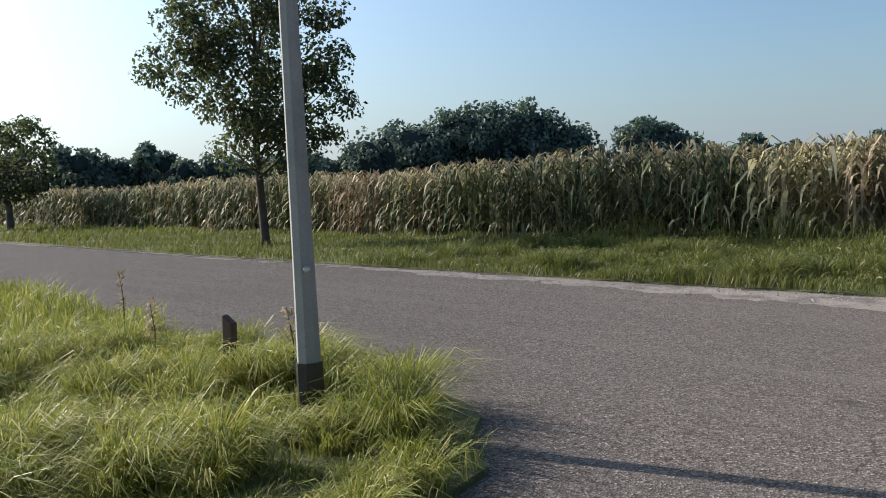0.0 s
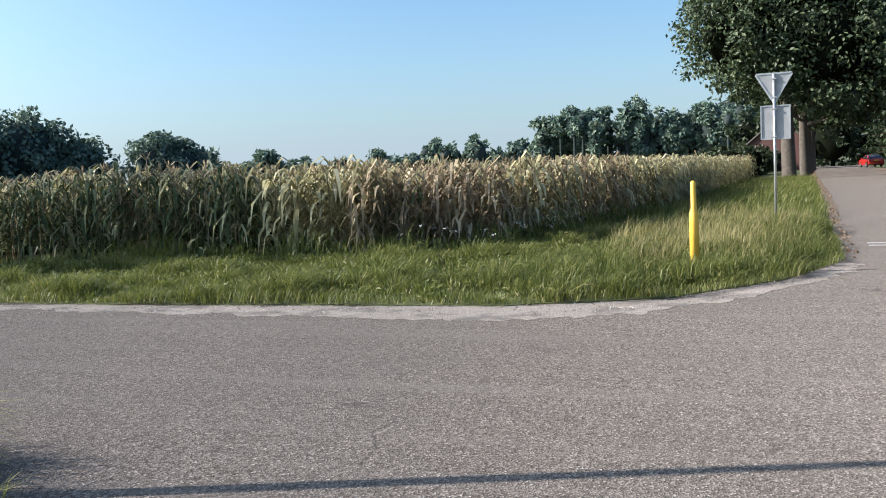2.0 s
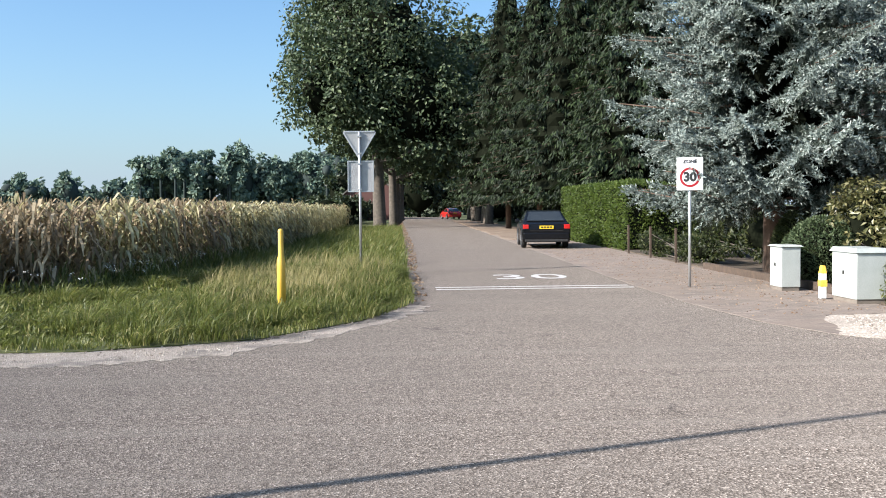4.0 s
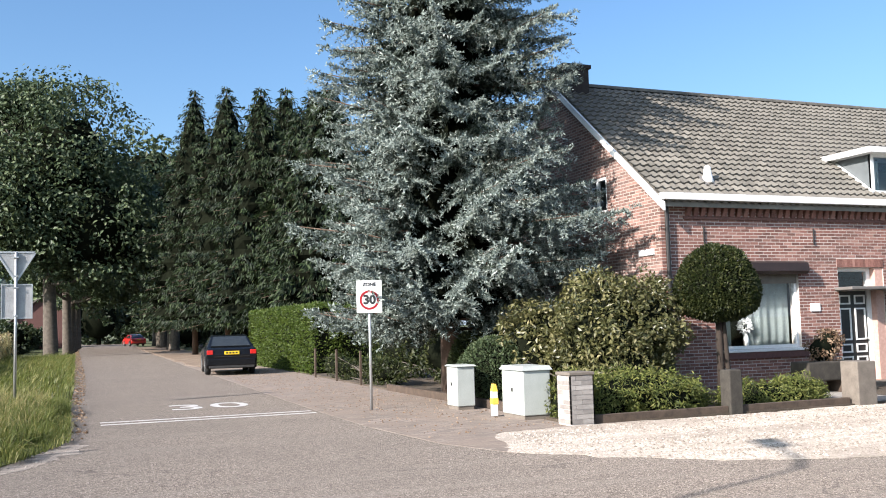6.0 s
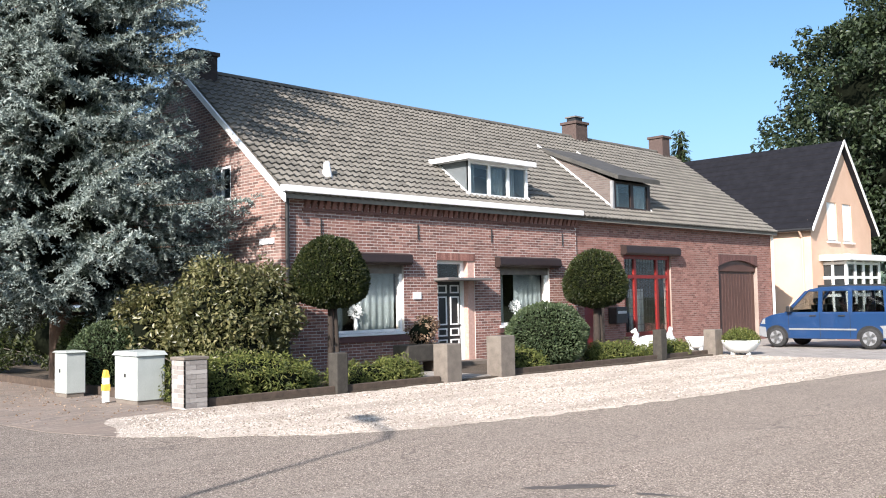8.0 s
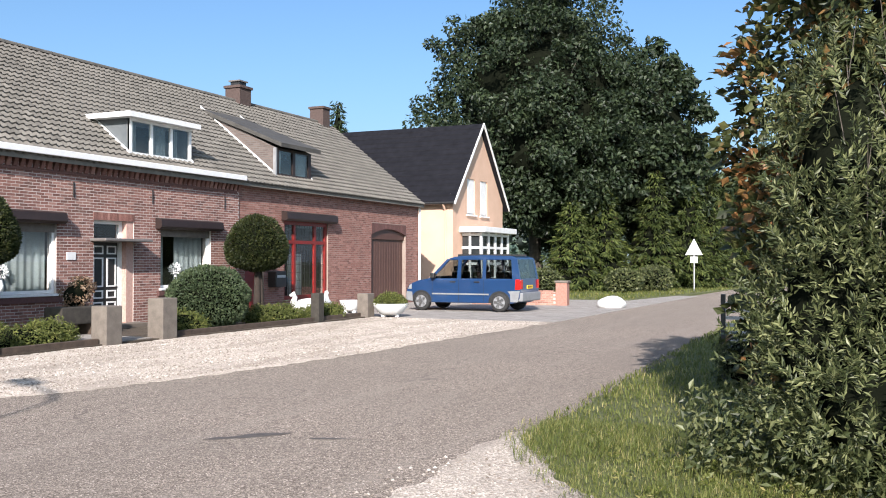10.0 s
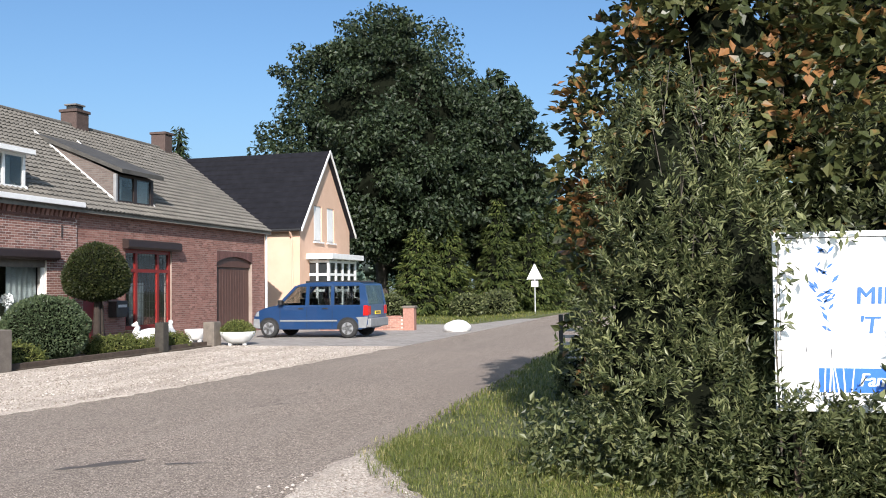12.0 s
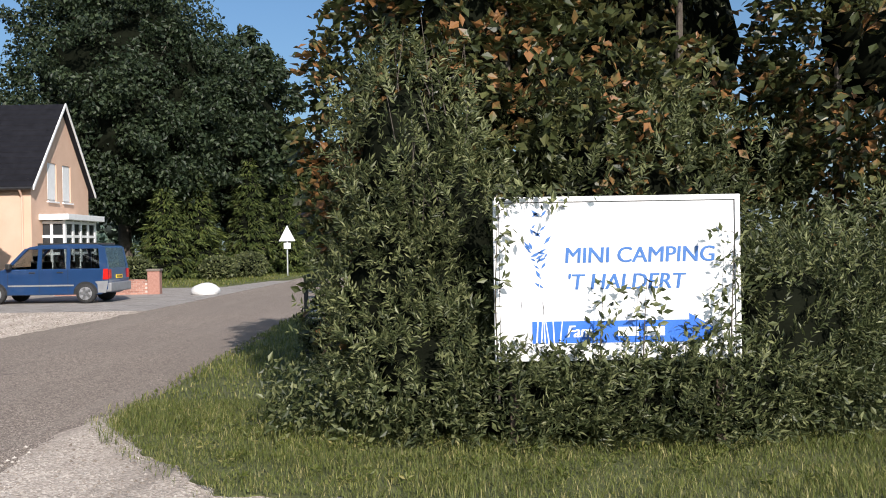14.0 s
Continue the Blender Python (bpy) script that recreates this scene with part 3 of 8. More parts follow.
def wall_with_holes(bm, u0, u1, z0, z1, holes, depth0, depth1, axis):
    """A thick wall along x (axis 'x', depth in y) or along y (axis 'y', depth in x); holes as (u0, u1, z0, z1)."""
    us = sorted({u0, u1, *(h[0] for h in holes), *(h[1] for h in holes)})
    zs = sorted({z0, z1, *(h[2] for h in holes), *(h[3] for h in holes)})
    solid = [[not any(h[0] <= (a + b) / 2 <= h[1] and h[2] <= (c + d) / 2 <= h[3] for h in holes) for c, d in zip(zs, zs[1:])] for a, b in zip(us, us[1:])]
    made = {}

    def vert(i, k, d):
        if (i, k, d) not in made:
            dd = (depth0, depth1)[d]
            made[i, k, d] = bm.verts.new((us[i], dd, zs[k]) if axis == "x" else (dd, us[i], zs[k]))
        return made[i, k, d]

    n, m = len(us) - 1, len(zs) - 1
    for i in range(n):
        for k in range(m):
            if not solid[i][k]:
                continue
            for d in (0, 1):
                bm.faces.new([vert(i, k, d), vert(i + 1, k, d), vert(i + 1, k + 1, d), vert(i, k + 1, d)])
            for (di, dk, a, b) in ((-1, 0, (i, k), (i, k + 1)), (1, 0, (i + 1, k), (i + 1, k + 1)), (0, -1, (i, k), (i + 1, k)), (0, 1, (i, k + 1), (i + 1, k + 1))):
                ii, kk = i + di, k + dk
                if not (0 <= ii < n and 0 <= kk < m and solid[ii][kk]):
                    bm.faces.new([vert(*a, 0), vert(*b, 0), vert(*b, 1), vert(*a, 1)])
    bmesh.ops.recalc_face_normals(bm, faces=bm.faces)
    return bm


def big(name, verts, faces, material, parent=None, smooth=False):
    """A large mesh from arrays: verts (n, 3), faces (m, 3 or 4)."""
    mesh = bpy.data.meshes.new(name)
    verts, faces = np.asarray(verts, np.float32), np.asarray(faces, np.int32)
    k = faces.shape[1]
    mesh.vertices.add(len(verts))
    mesh.vertices.foreach_set("co", verts.ravel())
    mesh.loops.add(faces.size)
    mesh.loops.foreach_set("vertex_index", faces.ravel())
    mesh.polygons.add(len(faces))
    mesh.polygons.foreach_set("loop_start", np.arange(0, faces.size, k, dtype=np.int32))
    mesh.polygons.foreach_set("use_smooth", [smooth] * len(faces))
    mesh.update(calc_edges=True)
    return link(name, mesh, material, parent, "", smooth)


RNG = np.random.default_rng(7)


def unit(v):
    return v / np.maximum(np.linalg.norm(v, axis=-1, keepdims=True), 1e-9)


def leaves(points, along, size, width=0.5, fold=0.18, normal=None):
    """Leaf blades as two-faced folded quads at points, pointing along; returns verts and quads."""
    n = len(points)
    along = unit(along)
    side = unit(np.cross(along, normal if normal is not None else RNG.normal(size=(n, 3))))
    up = np.cross(side, along)
    s = (size * RNG.uniform(0.65, 1.3, n))[:, None]
    v = np.stack([points, points + s * (0.45 * along + width * 0.5 * side + fold * up * 0.5), points + s * along, points + s * (0.45 * along - width * 0.5 * side + fold * up * 0.5)], 1)
    return v.reshape(-1, 3), np.arange(4 * n).reshape(n, 4)


def ball(n):
    return unit(RNG.normal(size=(n, 3))) * (RNG.uniform(0, 1, (n, 1)) ** (1 / 3))


def clumps(centres, radii, per, size, squash=0.8, width=0.6, droop=0.15):
    """Leaves gathered in clumps round centres, lying like a skin on each clump."""
    c = np.repeat(centres, per, 0)
    r = np.repeat(radii, per)[:, None]
    d = unit(RNG.normal(size=c.shape))
    q = RNG.normal(size=c.shape)
    along = unit(q - d * (q * d).sum(1, keepdims=True)) + d * 0.45 - [0, 0, droop + 0.25]
    return leaves(c + d * [1, 1, squash] * r * RNG.uniform(0.45, 1.0, (len(c), 1)), along, size, width, 0.18, d + RNG.normal(size=c.shape) * 0.45 + [0, 0, 0.25])


def sprays(base, way, length, n, leaf, width=0.3, arch=0.25, rough=0.3):
    """Leafy shoots: n leaves set to both sides along each arched twig."""
    k = len(base)
    ax = unit(way)
    sd = unit(np.cross(ax, RNG.normal(size=ax.shape) * 0.6 + [0, 0, 1.0]))
    up = np.cross(sd, ax)
    ln = (length * RNG.uniform(0.6, 1.3, k))[:, None, None]
    t = np.linspace(0.12, 1, n)[None, :, None] + RNG.normal(size=(k, n, 1)) * 0.03
    p = base[:, None] + ax[:, None] * ln * t - np.array([0, 0, 1.0]) * arch * ln * t ** 2
    s = np.where(np.arange(n) % 2 == 0, 1.0, -1.0)[None, :, None]
    d = ax[:, None] * (0.45 + 0.5 * t) + sd[:, None] * s * (1.05 - 0.5 * t) - np.array([0, 0, 0.3 * arch]) + RNG.normal(size=(k, n, 3)) * rough
    nn = np.repeat(up[:, None], n, 1) + RNG.normal(size=(k, n, 3)) * rough
    return leaves(p.reshape(-1, 3), d.reshape(-1, 3), leaf, width, 0.18, nn.reshape(-1, 3))


def lobe_shell(n, lobes, inner=0.6):
    """Points in the outer part of ellipsoids, and their outward ways."""
    lobes = np.array(lobes, float)
    w = lobes[:, 3] * lobes[:, 5] + lobes[:, 4] * lobes[:, 5] + lobes[:, 3] * lobes[:, 4]
    k = RNG.choice(len(lobes), n, p=w / w.sum())
    d = unit(RNG.normal(size=(n, 3)))
    return lobes[k, :3] + d * lobes[k, 3:] * RNG.uniform(inner, 1.0, (n, 1)), unit(d / lobes[k, 3:])


def needle_core(root, height, radius, low, taper, k0, name="shaded_bough"):
    """A conifer's core, coloured near black for the shade inside, ragged in tiers."""
    bm = bmesh.new()
    rows = []
    for k in range(27):
        u = k / 26
        z = low + 0.25 + (height - low) * u * 0.95
        ring = []
        for j in range(20):
            rr = radius * (1 - u) ** taper * (k0 + 0.16 * noise.noise((j * 0.9, k * 0.8, radius)) + (0.07 if k % 2 else -0.07)) + 0.02
            ring.append(bm.verts.new((rr * math.cos(j * math.tau / 20), rr * math.sin(j * math.tau / 20), z - 0.15 * rr)))
        rows.append(ring)
    for r0, r1 in zip(rows, rows[1:]):
        for j in range(20):
            bm.faces.new((r0[j], r0[(j + 1) % 20], r1[(j + 1) % 20], r1[j]))
    part(name, bm, M["inner"], root)


def crown_centres(n, lobes):
    """Clump centres in the outer part of several ellipsoids (x, y, z, rx, ry, rz)."""
    lobes = np.array(lobes, float)
    w = lobes[:, 3] * lobes[:, 4] + lobes[:, 5] ** 2
    k = RNG.choice(len(lobes), n, p=w / w.sum())
    d = unit(RNG.normal(size=(n, 3))) * (RNG.uniform(0.25, 1, (n, 1)) ** 0.45)
    return lobes[k, :3] + d * lobes[k, 3:]


def tree(name, label, at, trunk_h, trunk_r, lobes, n_clumps, clump_r, per, leaf, material, bark="bark", category="tree", group="", squash=0.8, lean=(0, 0), limbs=14, core=0.0):
    """A broadleaf tree: tapered trunk with limbs, and a crown of clumps. Lobes are relative to its foot."""
    root = thing(name, label, category, at, group=group)
    lob = np.array(lobes, float)
    top = Vector((lean[0], lean[1], max(trunk_h, lob[:, 2].max())))
    bm = bmesh.new()
    pts = [Vector((0, 0, -0.05)), Vector((0, 0, 0.25)), top * 0.35, top * 0.7, top]
    for p in pts[2:4]:
        p += Vector(RNG.normal(size=3)) * trunk_r * 0.4
    tube(bm, pts, [trunk_r * 1.35, trunk_r * 1.05, trunk_r * 0.85, trunk_r * 0.5, trunk_r * 0.12], 10)
    cs = crown_centres(n_clumps, lobes)
    for c in cs[:limbs]:
        c = Vector(c)
        s = top * min(0.92, max(trunk_h / max(top.z, 0.1) * 0.85, c.z / top.z * 0.7))
        mid = s.lerp(c, 0.5) + Vector((0, 0, -0.06 * (c - s).length))
        tube(bm, [s, mid, c], [trunk_r * 0.38, trunk_r * 0.22, trunk_r * 0.06], 6)
    part("trunk", bm, M[bark], root, smooth=True)
    v, f = clumps(cs, RNG.uniform(0.6, 1.3, n_clumps) * clump_r, per, leaf, squash)
    big("crown", v, f, M[material], root)
    # Lobe cores in a near-black colour, for shade within the crown.
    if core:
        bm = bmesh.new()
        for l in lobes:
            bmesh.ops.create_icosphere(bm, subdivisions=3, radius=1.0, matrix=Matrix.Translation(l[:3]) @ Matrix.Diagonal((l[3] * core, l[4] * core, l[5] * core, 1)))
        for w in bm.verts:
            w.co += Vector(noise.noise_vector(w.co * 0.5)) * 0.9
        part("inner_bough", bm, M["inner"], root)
    return root


def spruce(name, label, at, height, radius, material, levels, arms, sprays_per, spray, low=0.6, group="", trunk_r=0.2, bark="bark_red", droop=0.28, taper=0.7, hang=0.5, core=0.5):
    """A conifer: trunk, whorls of drooping boughs hung with needle sprays."""
    root = thing(name, label, "tree", at, group=group)
    bm = bmesh.new()
    tube(bm, [(0, 0, -0.05), (0, 0, height * 0.5), (0, 0, height * 0.98)], [trunk_r, trunk_r * 0.6, 0.02], 10)
    P, D, N = [], [], []
    for k in range(levels):
        u = (k + RNG.uniform(0, 0.6)) / levels
        z = low + (height - low) * u
        r = radius * ((1 - u) ** taper) * RNG.uniform(0.8, 1.1) + 0.1
        na = max(4, int(arms * (1 - 0.5 * u)))
        a0 = RNG.uniform(0, math.tau)
        for j in range(na):
            a = a0 + j * math.tau / na + RNG.normal() * 0.16
            rr = r * RNG.uniform(0.6, 1.18)
            d = np.array([math.cos(a), math.sin(a), 0.0])
            ns = max(5, int(sprays_per * rr / radius))
            t = np.sort(RNG.uniform(0.2, 1, ns) ** 0.7)
            sag = -droop * rr * t ** 1.5 + 0.14 * rr * t ** 4
            side = np.array([-d[1], d[0], 0])
            off = RNG.uniform(-1, 1, ns) * 0.26 * rr * (1.1 - t) + RNG.normal(size=ns) * 0.03
            zero = np.zeros(ns)
            P.append(d * (rr * t)[:, None] + side * off[:, None] + np.c_[zero, zero, z + sag + RNG.normal(size=ns) * 0.06])
            D.append(d * 0.7 + side * (np.sign(off) * RNG.uniform(0.1, 0.7, ns))[:, None] + np.c_[zero, zero, -RNG.uniform(0, 2.2 * hang, ns)])
            N.append(np.tile(d * 0.8 + [0, 0, 0.5], (ns, 1)) + RNG.normal(size=(ns, 3)) * 0.4)
            if j % 2 == 0:
                e = d * rr
                tube(bm, [(0, 0, z), tuple(d * rr * 0.5 + [0, 0, z - droop * rr * 0.35]), (e[0], e[1], z - droop * rr * 0.85)], [trunk_r * 0.2, trunk_r * 0.12, 0.008], 5)
    part("trunk", bm, M[bark], root, smooth=True)
    P, D, N = np.concatenate(P), np.concatenate(D), np.concatenate(N)
    n = len(P)
    v1, f1 = leaves(P, D, spray, 0.3, 0.1, N)
    v2, f2 = leaves(P + RNG.normal(size=(n, 3)) * 0.1, D + RNG.normal(size=(n, 3)) * 0.4 - [0, 0, hang], spray * 0.85, 0.26, 0.1, N + RNG.normal(size=(n, 3)) * 0.3)
    big("needles", np.concatenate([v1, v2]), np.concatenate([f1, f2 + len(v1)]), M[material], root)
    needle_core(root, height, radius, low, taper, core)
    return root


def layered_spruce(name, label, at, height, radius, material, levels, arms, low, taper, trunk_r=0.24, shading_side=-75):
    """A spruce of spreading boughs in tiers: every bough carries side twigs, every twig is a brush of needles."""
    root = thing(name, label, "tree", at)
    bm = bmesh.new()
    tube(bm, [(0, 0, -0.05), (0, 0, height * 0.5), (0, 0, height * 0.98)], [trunk_r, trunk_r * 0.6, 0.02], 10)
    P, D, S, N = [], [], [], []
    for k in range(levels):
        u = (k + RNG.uniform(0, 0.4)) / levels
        z0 = low + (height - low) * u
        r = radius * (1 - u) ** taper * min(1.0, 0.8 + 1.2 * u) + 0.15
        na = max(5, int(arms * (1 - 0.5 * u)))
        a0 = RNG.uniform(0, math.tau)
        for j in range(na):
            a = a0 + j * math.tau / na + RNG.normal() * 0.16
            # Higher boughs are lengthened on this side to shade the house gable.
            rr = r * RNG.uniform(0.7, 1.16) * (1 + 0.26 * max(0.0, math.cos(a - radians(shading_side))) ** 2 * min(1.0, max(0.0, (z0 - 2.8) / 1.2)))
            z = z0 + RNG.normal() * 0.13
            d = np.array([math.cos(a), math.sin(a), 0.0])
            side = np.array([-d[1], d[0], 0.0])
            drop = RNG.uniform(0.14, 0.36) * min(1, 0.45 + 4 * u)

            def on(t):
                return d * rr * t + np.array([0, 0, z - drop * rr * t ** 1.3 + 0.2 * rr * t ** 4])
            tube(bm, [(0, 0, z), tuple(on(0.5)), tuple(on(0.95))], [0.05, 0.03, 0.008], 5)
            nt = max(4, int(rr * 4.2))
            for q in range(nt):
                t = 0.3 + 0.7 * (q + RNG.uniform(0, 0.6)) / nt
                for s in (-1, 0, 1):
                    ln = (0.26 + 0.3 * rr * (1.05 - t) * min(1, t * 2.2)) * RNG.uniform(0.75, 1.2)
                    w = unit(d * 0.8 + side * s * RNG.uniform(0.6, 1.1) + np.array([0, 0, RNG.uniform(-0.7, 0.05) if s else 0.25]))
                    m = int(12 + ln * 72)
                    x = RNG.uniform(0.0, 1, m)
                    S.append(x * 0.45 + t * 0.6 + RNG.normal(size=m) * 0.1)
                    P.append(on(t) + w * (ln * x)[:, None] + np.c_[np.zeros(m), np.zeros(m), -0.3 * ln * x ** 2 + 0.12 * ln * x ** 4] + RNG.normal(size=(m, 3)) * 0.012)
                    D.append(np.tile(w, (m, 1)) * 0.7 + RNG.normal(size=(m, 3)) * 0.7 + [0, 0, 0.2])
                    N.append(np.tile(d * 0.6 + [0, 0, 0.7], (m, 1)) + RNG.normal(size=(m, 3)) * 0.5)
    part("trunk", bm, M["bark_red"], root, smooth=True)
    P, D, N = np.concatenate(P), np.concatenate(D), np.concatenate(N)
    S = np.concatenate(S)
    # Low S takes the dark needle colour that shades the gaps.
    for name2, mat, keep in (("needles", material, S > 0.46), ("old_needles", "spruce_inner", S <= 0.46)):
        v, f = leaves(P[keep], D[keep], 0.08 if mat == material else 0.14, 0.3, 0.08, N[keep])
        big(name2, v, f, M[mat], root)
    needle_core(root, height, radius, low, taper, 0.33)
    return root


def shell_points(n, kind, size, thick=0.12):
    """Points and outward ways on an ellipsoid or a box of half sizes, down to a depth."""
    sx, sy, sz = size
    if kind == "ball":
        d = unit(RNG.normal(size=(n, 3)))
        lump = 1 + 0.04 * np.sin(d[:, :1] * 7 + 1) * np.sin(d[:, 1:2] * 6) + 0.03 * np.sin(d[:, 2:] * 9)
        p = d * lump * [sx, sy, sz] * (1 - thick * RNG.uniform(0, 1, (n, 1)) ** 2)
        return p, d
    if kind == "dome":
        d = unit(RNG.normal(size=(n, 3)))
        lump = 1 + 0.03 * np.sin(d[:, :1] * 7 + 1) * np.sin(d[:, 1:2] * 6) + 0.02 * np.sin(d[:, 2:] * 9)
        fall = np.where(d[:, 2:] < 0, 0.62, 1.25)
        p = d * lump * [sx, sy, sz] * np.c_[np.ones((n, 2)), fall] * (1 - thick * RNG.uniform(0, 1, (n, 1)) ** 2) - [0, 0, sz * 0.3]
        return p, d
    areas = np.array([sy * sz, sy * sz, sx * sz, sx * sz, sx * sy])
    k = RNG.choice(5, n, p=areas / areas.sum())
    p = RNG.uniform(-1, 1, (n, 3))
    d = np.zeros((n, 3))
    for i, (ax, s) in enumerate(((0, 1), (0, -1), (1, 1), (1, -1), (2, 1))):
        p[k == i, ax] = s
        d[k == i, ax] = s
    p = p * [sx, sy, sz] - d * (RNG.uniform(0, 1, (n, 1)) ** 2) * thick
    p += d * 0.05 * np.sin(p[:, [1]] * 2.3 + p[:, [0]] * 1.7) * np.cos(p[:, [2]] * 2.1)
    return p, d


def clipped(name, label, at, kind, size, n, leaf, material, category="shrub", turn=0, stem=None, group="", thick=0.14, inner=0.86, spread=0.8):
    """A clipped bush or hedge: a core coloured near black as inner shade, under a dense skin of leaves; size in half
    lengths, at is its foot.
    """
    root = thing(name, label, category, at, turn, group)
    lift = stem[0] if stem else 0.0
    c = np.array([0, 0, lift + size[2]])
    bm = bmesh.new()
    if kind == "ball":
        bmesh.ops.create_icosphere(bm, subdivisions=3, radius=1.0)
        for vv in bm.verts:
            vv.co = Vector((vv.co.x * size[0], vv.co.y * size[1], vv.co.z * size[2])) * inner + Vector(c)
    elif kind == "dome":
        bmesh.ops.create_icosphere(bm, subdivisions=3, radius=1.0)
        for vv in bm.verts:
            vv.co = Vector((vv.co.x * size[0], vv.co.y * size[1], vv.co.z * size[2] * (0.62 if vv.co.z < 0 else 1.25))) * inner + Vector(c) - Vector((0, 0, size[2] * 0.3))
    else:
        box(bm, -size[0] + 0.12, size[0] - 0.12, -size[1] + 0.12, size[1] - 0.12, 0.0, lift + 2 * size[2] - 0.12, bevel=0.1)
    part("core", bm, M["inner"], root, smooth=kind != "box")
    p, d = shell_points(n, kind, size, thick)
    v, f = leaves(p + c, d + RNG.normal(size=d.shape) * spread, leaf, 0.5)
    big("foliage", v, f, M[material], root)
    if stem:
        bm = bmesh.new()
        tube(bm, [(0, 0, -0.05), (0.02, 0.01, lift * 0.5), (0, 0, lift + size[2] * 0.6)], [stem[1] * 1.2, stem[1], stem[1] * 0.7], 10)
        part("stem", bm, M["stem_dark"], root, smooth=True)
        bm = bmesh.new()
        tube(bm, [(0.16, -0.08, -0.05), (0.13, -0.05, lift * 0.5), (0.1, 0, lift + size[2] * 0.6)], [stem[1] * 0.8, stem[1] * 0.7, stem[1] * 0.5], 10)
        part("stem", bm, M["stem_dark"], root, smooth=True)
    return root


def blades(points, height, width, lean, material, name, parent=None, wind=(0.3, 0.1), curl=0.5):
    """Grass: bent tapering blades at points."""
    n = len(points)
    a = RNG.uniform(0, math.tau, n)
    face = np.c_[np.cos(a), np.sin(a), np.zeros(n)]
    side = np.c_[-np.sin(a), np.cos(a), np.zeros(n)]
    h = (height * RNG.uniform(0.45, 1.35, n))[:, None]
    out = (face * lean * RNG.uniform(0.2, 1.2, (n, 1)) + np.array([wind[0], wind[1], 0])) * h
    w = (width * RNG.uniform(0.6, 1.3, n))[:, None]
    up = np.array([0, 0, 1.0])
    m = points + up * h * 0.6 + out * 0.35
    t = points + up * h * (1 - curl * 0.25) + out
    v = np.stack([points - side * w, points + side * w, m + side * w * 0.75, m - side * w * 0.75, t + side * w * 0.08, t - side * w * 0.08], 1).reshape(-1, 3)
    b = np.arange(n)[:, None] * 6
    f = np.concatenate([b + [0, 1, 2, 3], b + [3, 2, 4, 5]])
    return big(name, v, f, M[material], parent)


def inside(poly, pts):
    """Which points lie in an outline."""
    x, y = pts[:, 0], pts[:, 1]
    hit = np.zeros(len(pts), bool)
    for (x0, y0), (x1, y1) in zip(poly, poly[1:] + poly[:1]):
        cross = ((y0 > y) != (y1 > y)) & (x < (x1 - x0) * (y - y0) / ((y1 - y0) or 1e-9) + x0)
        hit ^= cross
    return hit


def scatter(poly, per_m2, height_at=None, limit=None):
    """Random points in an outline, on its ground."""
    p = np.array(poly)
    lo, hi = p.min(0), p.max(0)
    n = int((hi - lo).prod() * per_m2)
    q = RNG.uniform(lo, hi, (n, 2))
    q = q[inside(poly, q)]
    z = height_at(q[:, 0], q[:, 1]) if height_at else np.zeros(len(q))
    return np.c_[q, z]


def ragged(poly, amp, step=0.35, near=45.0):
    """The outline with an uneven edge near the walk."""
    out = []
    for (x0, y0), (x1, y1) in zip(poly, poly[1:] + poly[:1]):
        L = math.hypot(x1 - x0, y1 - y0)
        n = max(1, int(L / step)) if min(math.hypot(x0, y0), math.hypot(x1, y1)) < near else 1
        nx, ny = -(y1 - y0) / max(L, 1e-6), (x1 - x0) / max(L, 1e-6)
        for i in range(n):
            t = i / n
            x, y = x0 + (x1 - x0) * t, y0 + (y1 - y0) * t
            d = amp * (noise.noise((x * 1.1, y * 1.1, 0.3)) + 0.6 * noise.noise((x * 3.1, y * 3.1, 4.0)) + 0.6 * noise.noise((x * 8.3, y * 8.3, 7.0)))
            out.append((x + nx * d, y + ny * d))
    return out


def sheet(name, poly, z, material, label, category, thick=0.06, kind="structure"):
    """A flat sheet with an edge, from an outline."""
    bm = extruded(poly, "z", z - thick, z)
    bmesh.ops.triangulate(bm, faces=[f for f in bm.faces if len(f.verts) > 4])
    return tagged(part(name, bm, M[material]), label, category, kind=kind)

# ---------------------------------------------------------------- ground and roads
bm = bmesh.new()
bmesh.ops.create_grid(bm, x_segments=40, y_segments=40, size=2500)
for v in bm.verts:
    v.co.z = -0.07
tagged(part("ground", bm, M["ground"]), "flat green farmland reaching to the horizon", "ground", kind="structure")

ROAD = [(-160, 3.8), (-40, 3.9), (-17, 4.0), (-10, 3.6), (-6.7, 3.9), (-5.2, 3.7), (-4.4, 3.3), (-3.6, 2.7), (-2.6, 2.0), (0, 1.9), (3.2, 1.8), (6.2, 1.55), (8, 1.4), (12, 1.42), (20, 1.65), (30, 1.85), (44, 1.8), (60, 1.1), (140, -2.9),
        (140, 2.0), (60, 5.9), (52, 6.25), (44, 6.5), (33, 6.7), (26.4, 6.8), (19.5, 6.9), (14, 7.35), (10.9, 7.9), (8.4, 8.25), (7.2, 9.0), (6.3, 10.1), (5.75, 11.5), (5.5, 14), (5.5, 17.2), (5.9, 35), (6.9, 70), (9.8, 160),
        (2.8, 160), (1.1, 75), (0.75, 27), (0.6, 17.7), (0.4, 14.4), (-0.25, 12.6), (-1.3, 11.0), (-3.1, 10.3), (-7, 10.1), (-15, 9.95), (-40, 9.85), (-160, 9.85)]
sheet("road", ROAD, 0.0, "asphalt", "worn grey asphalt road with a side road", "road", 0.08)
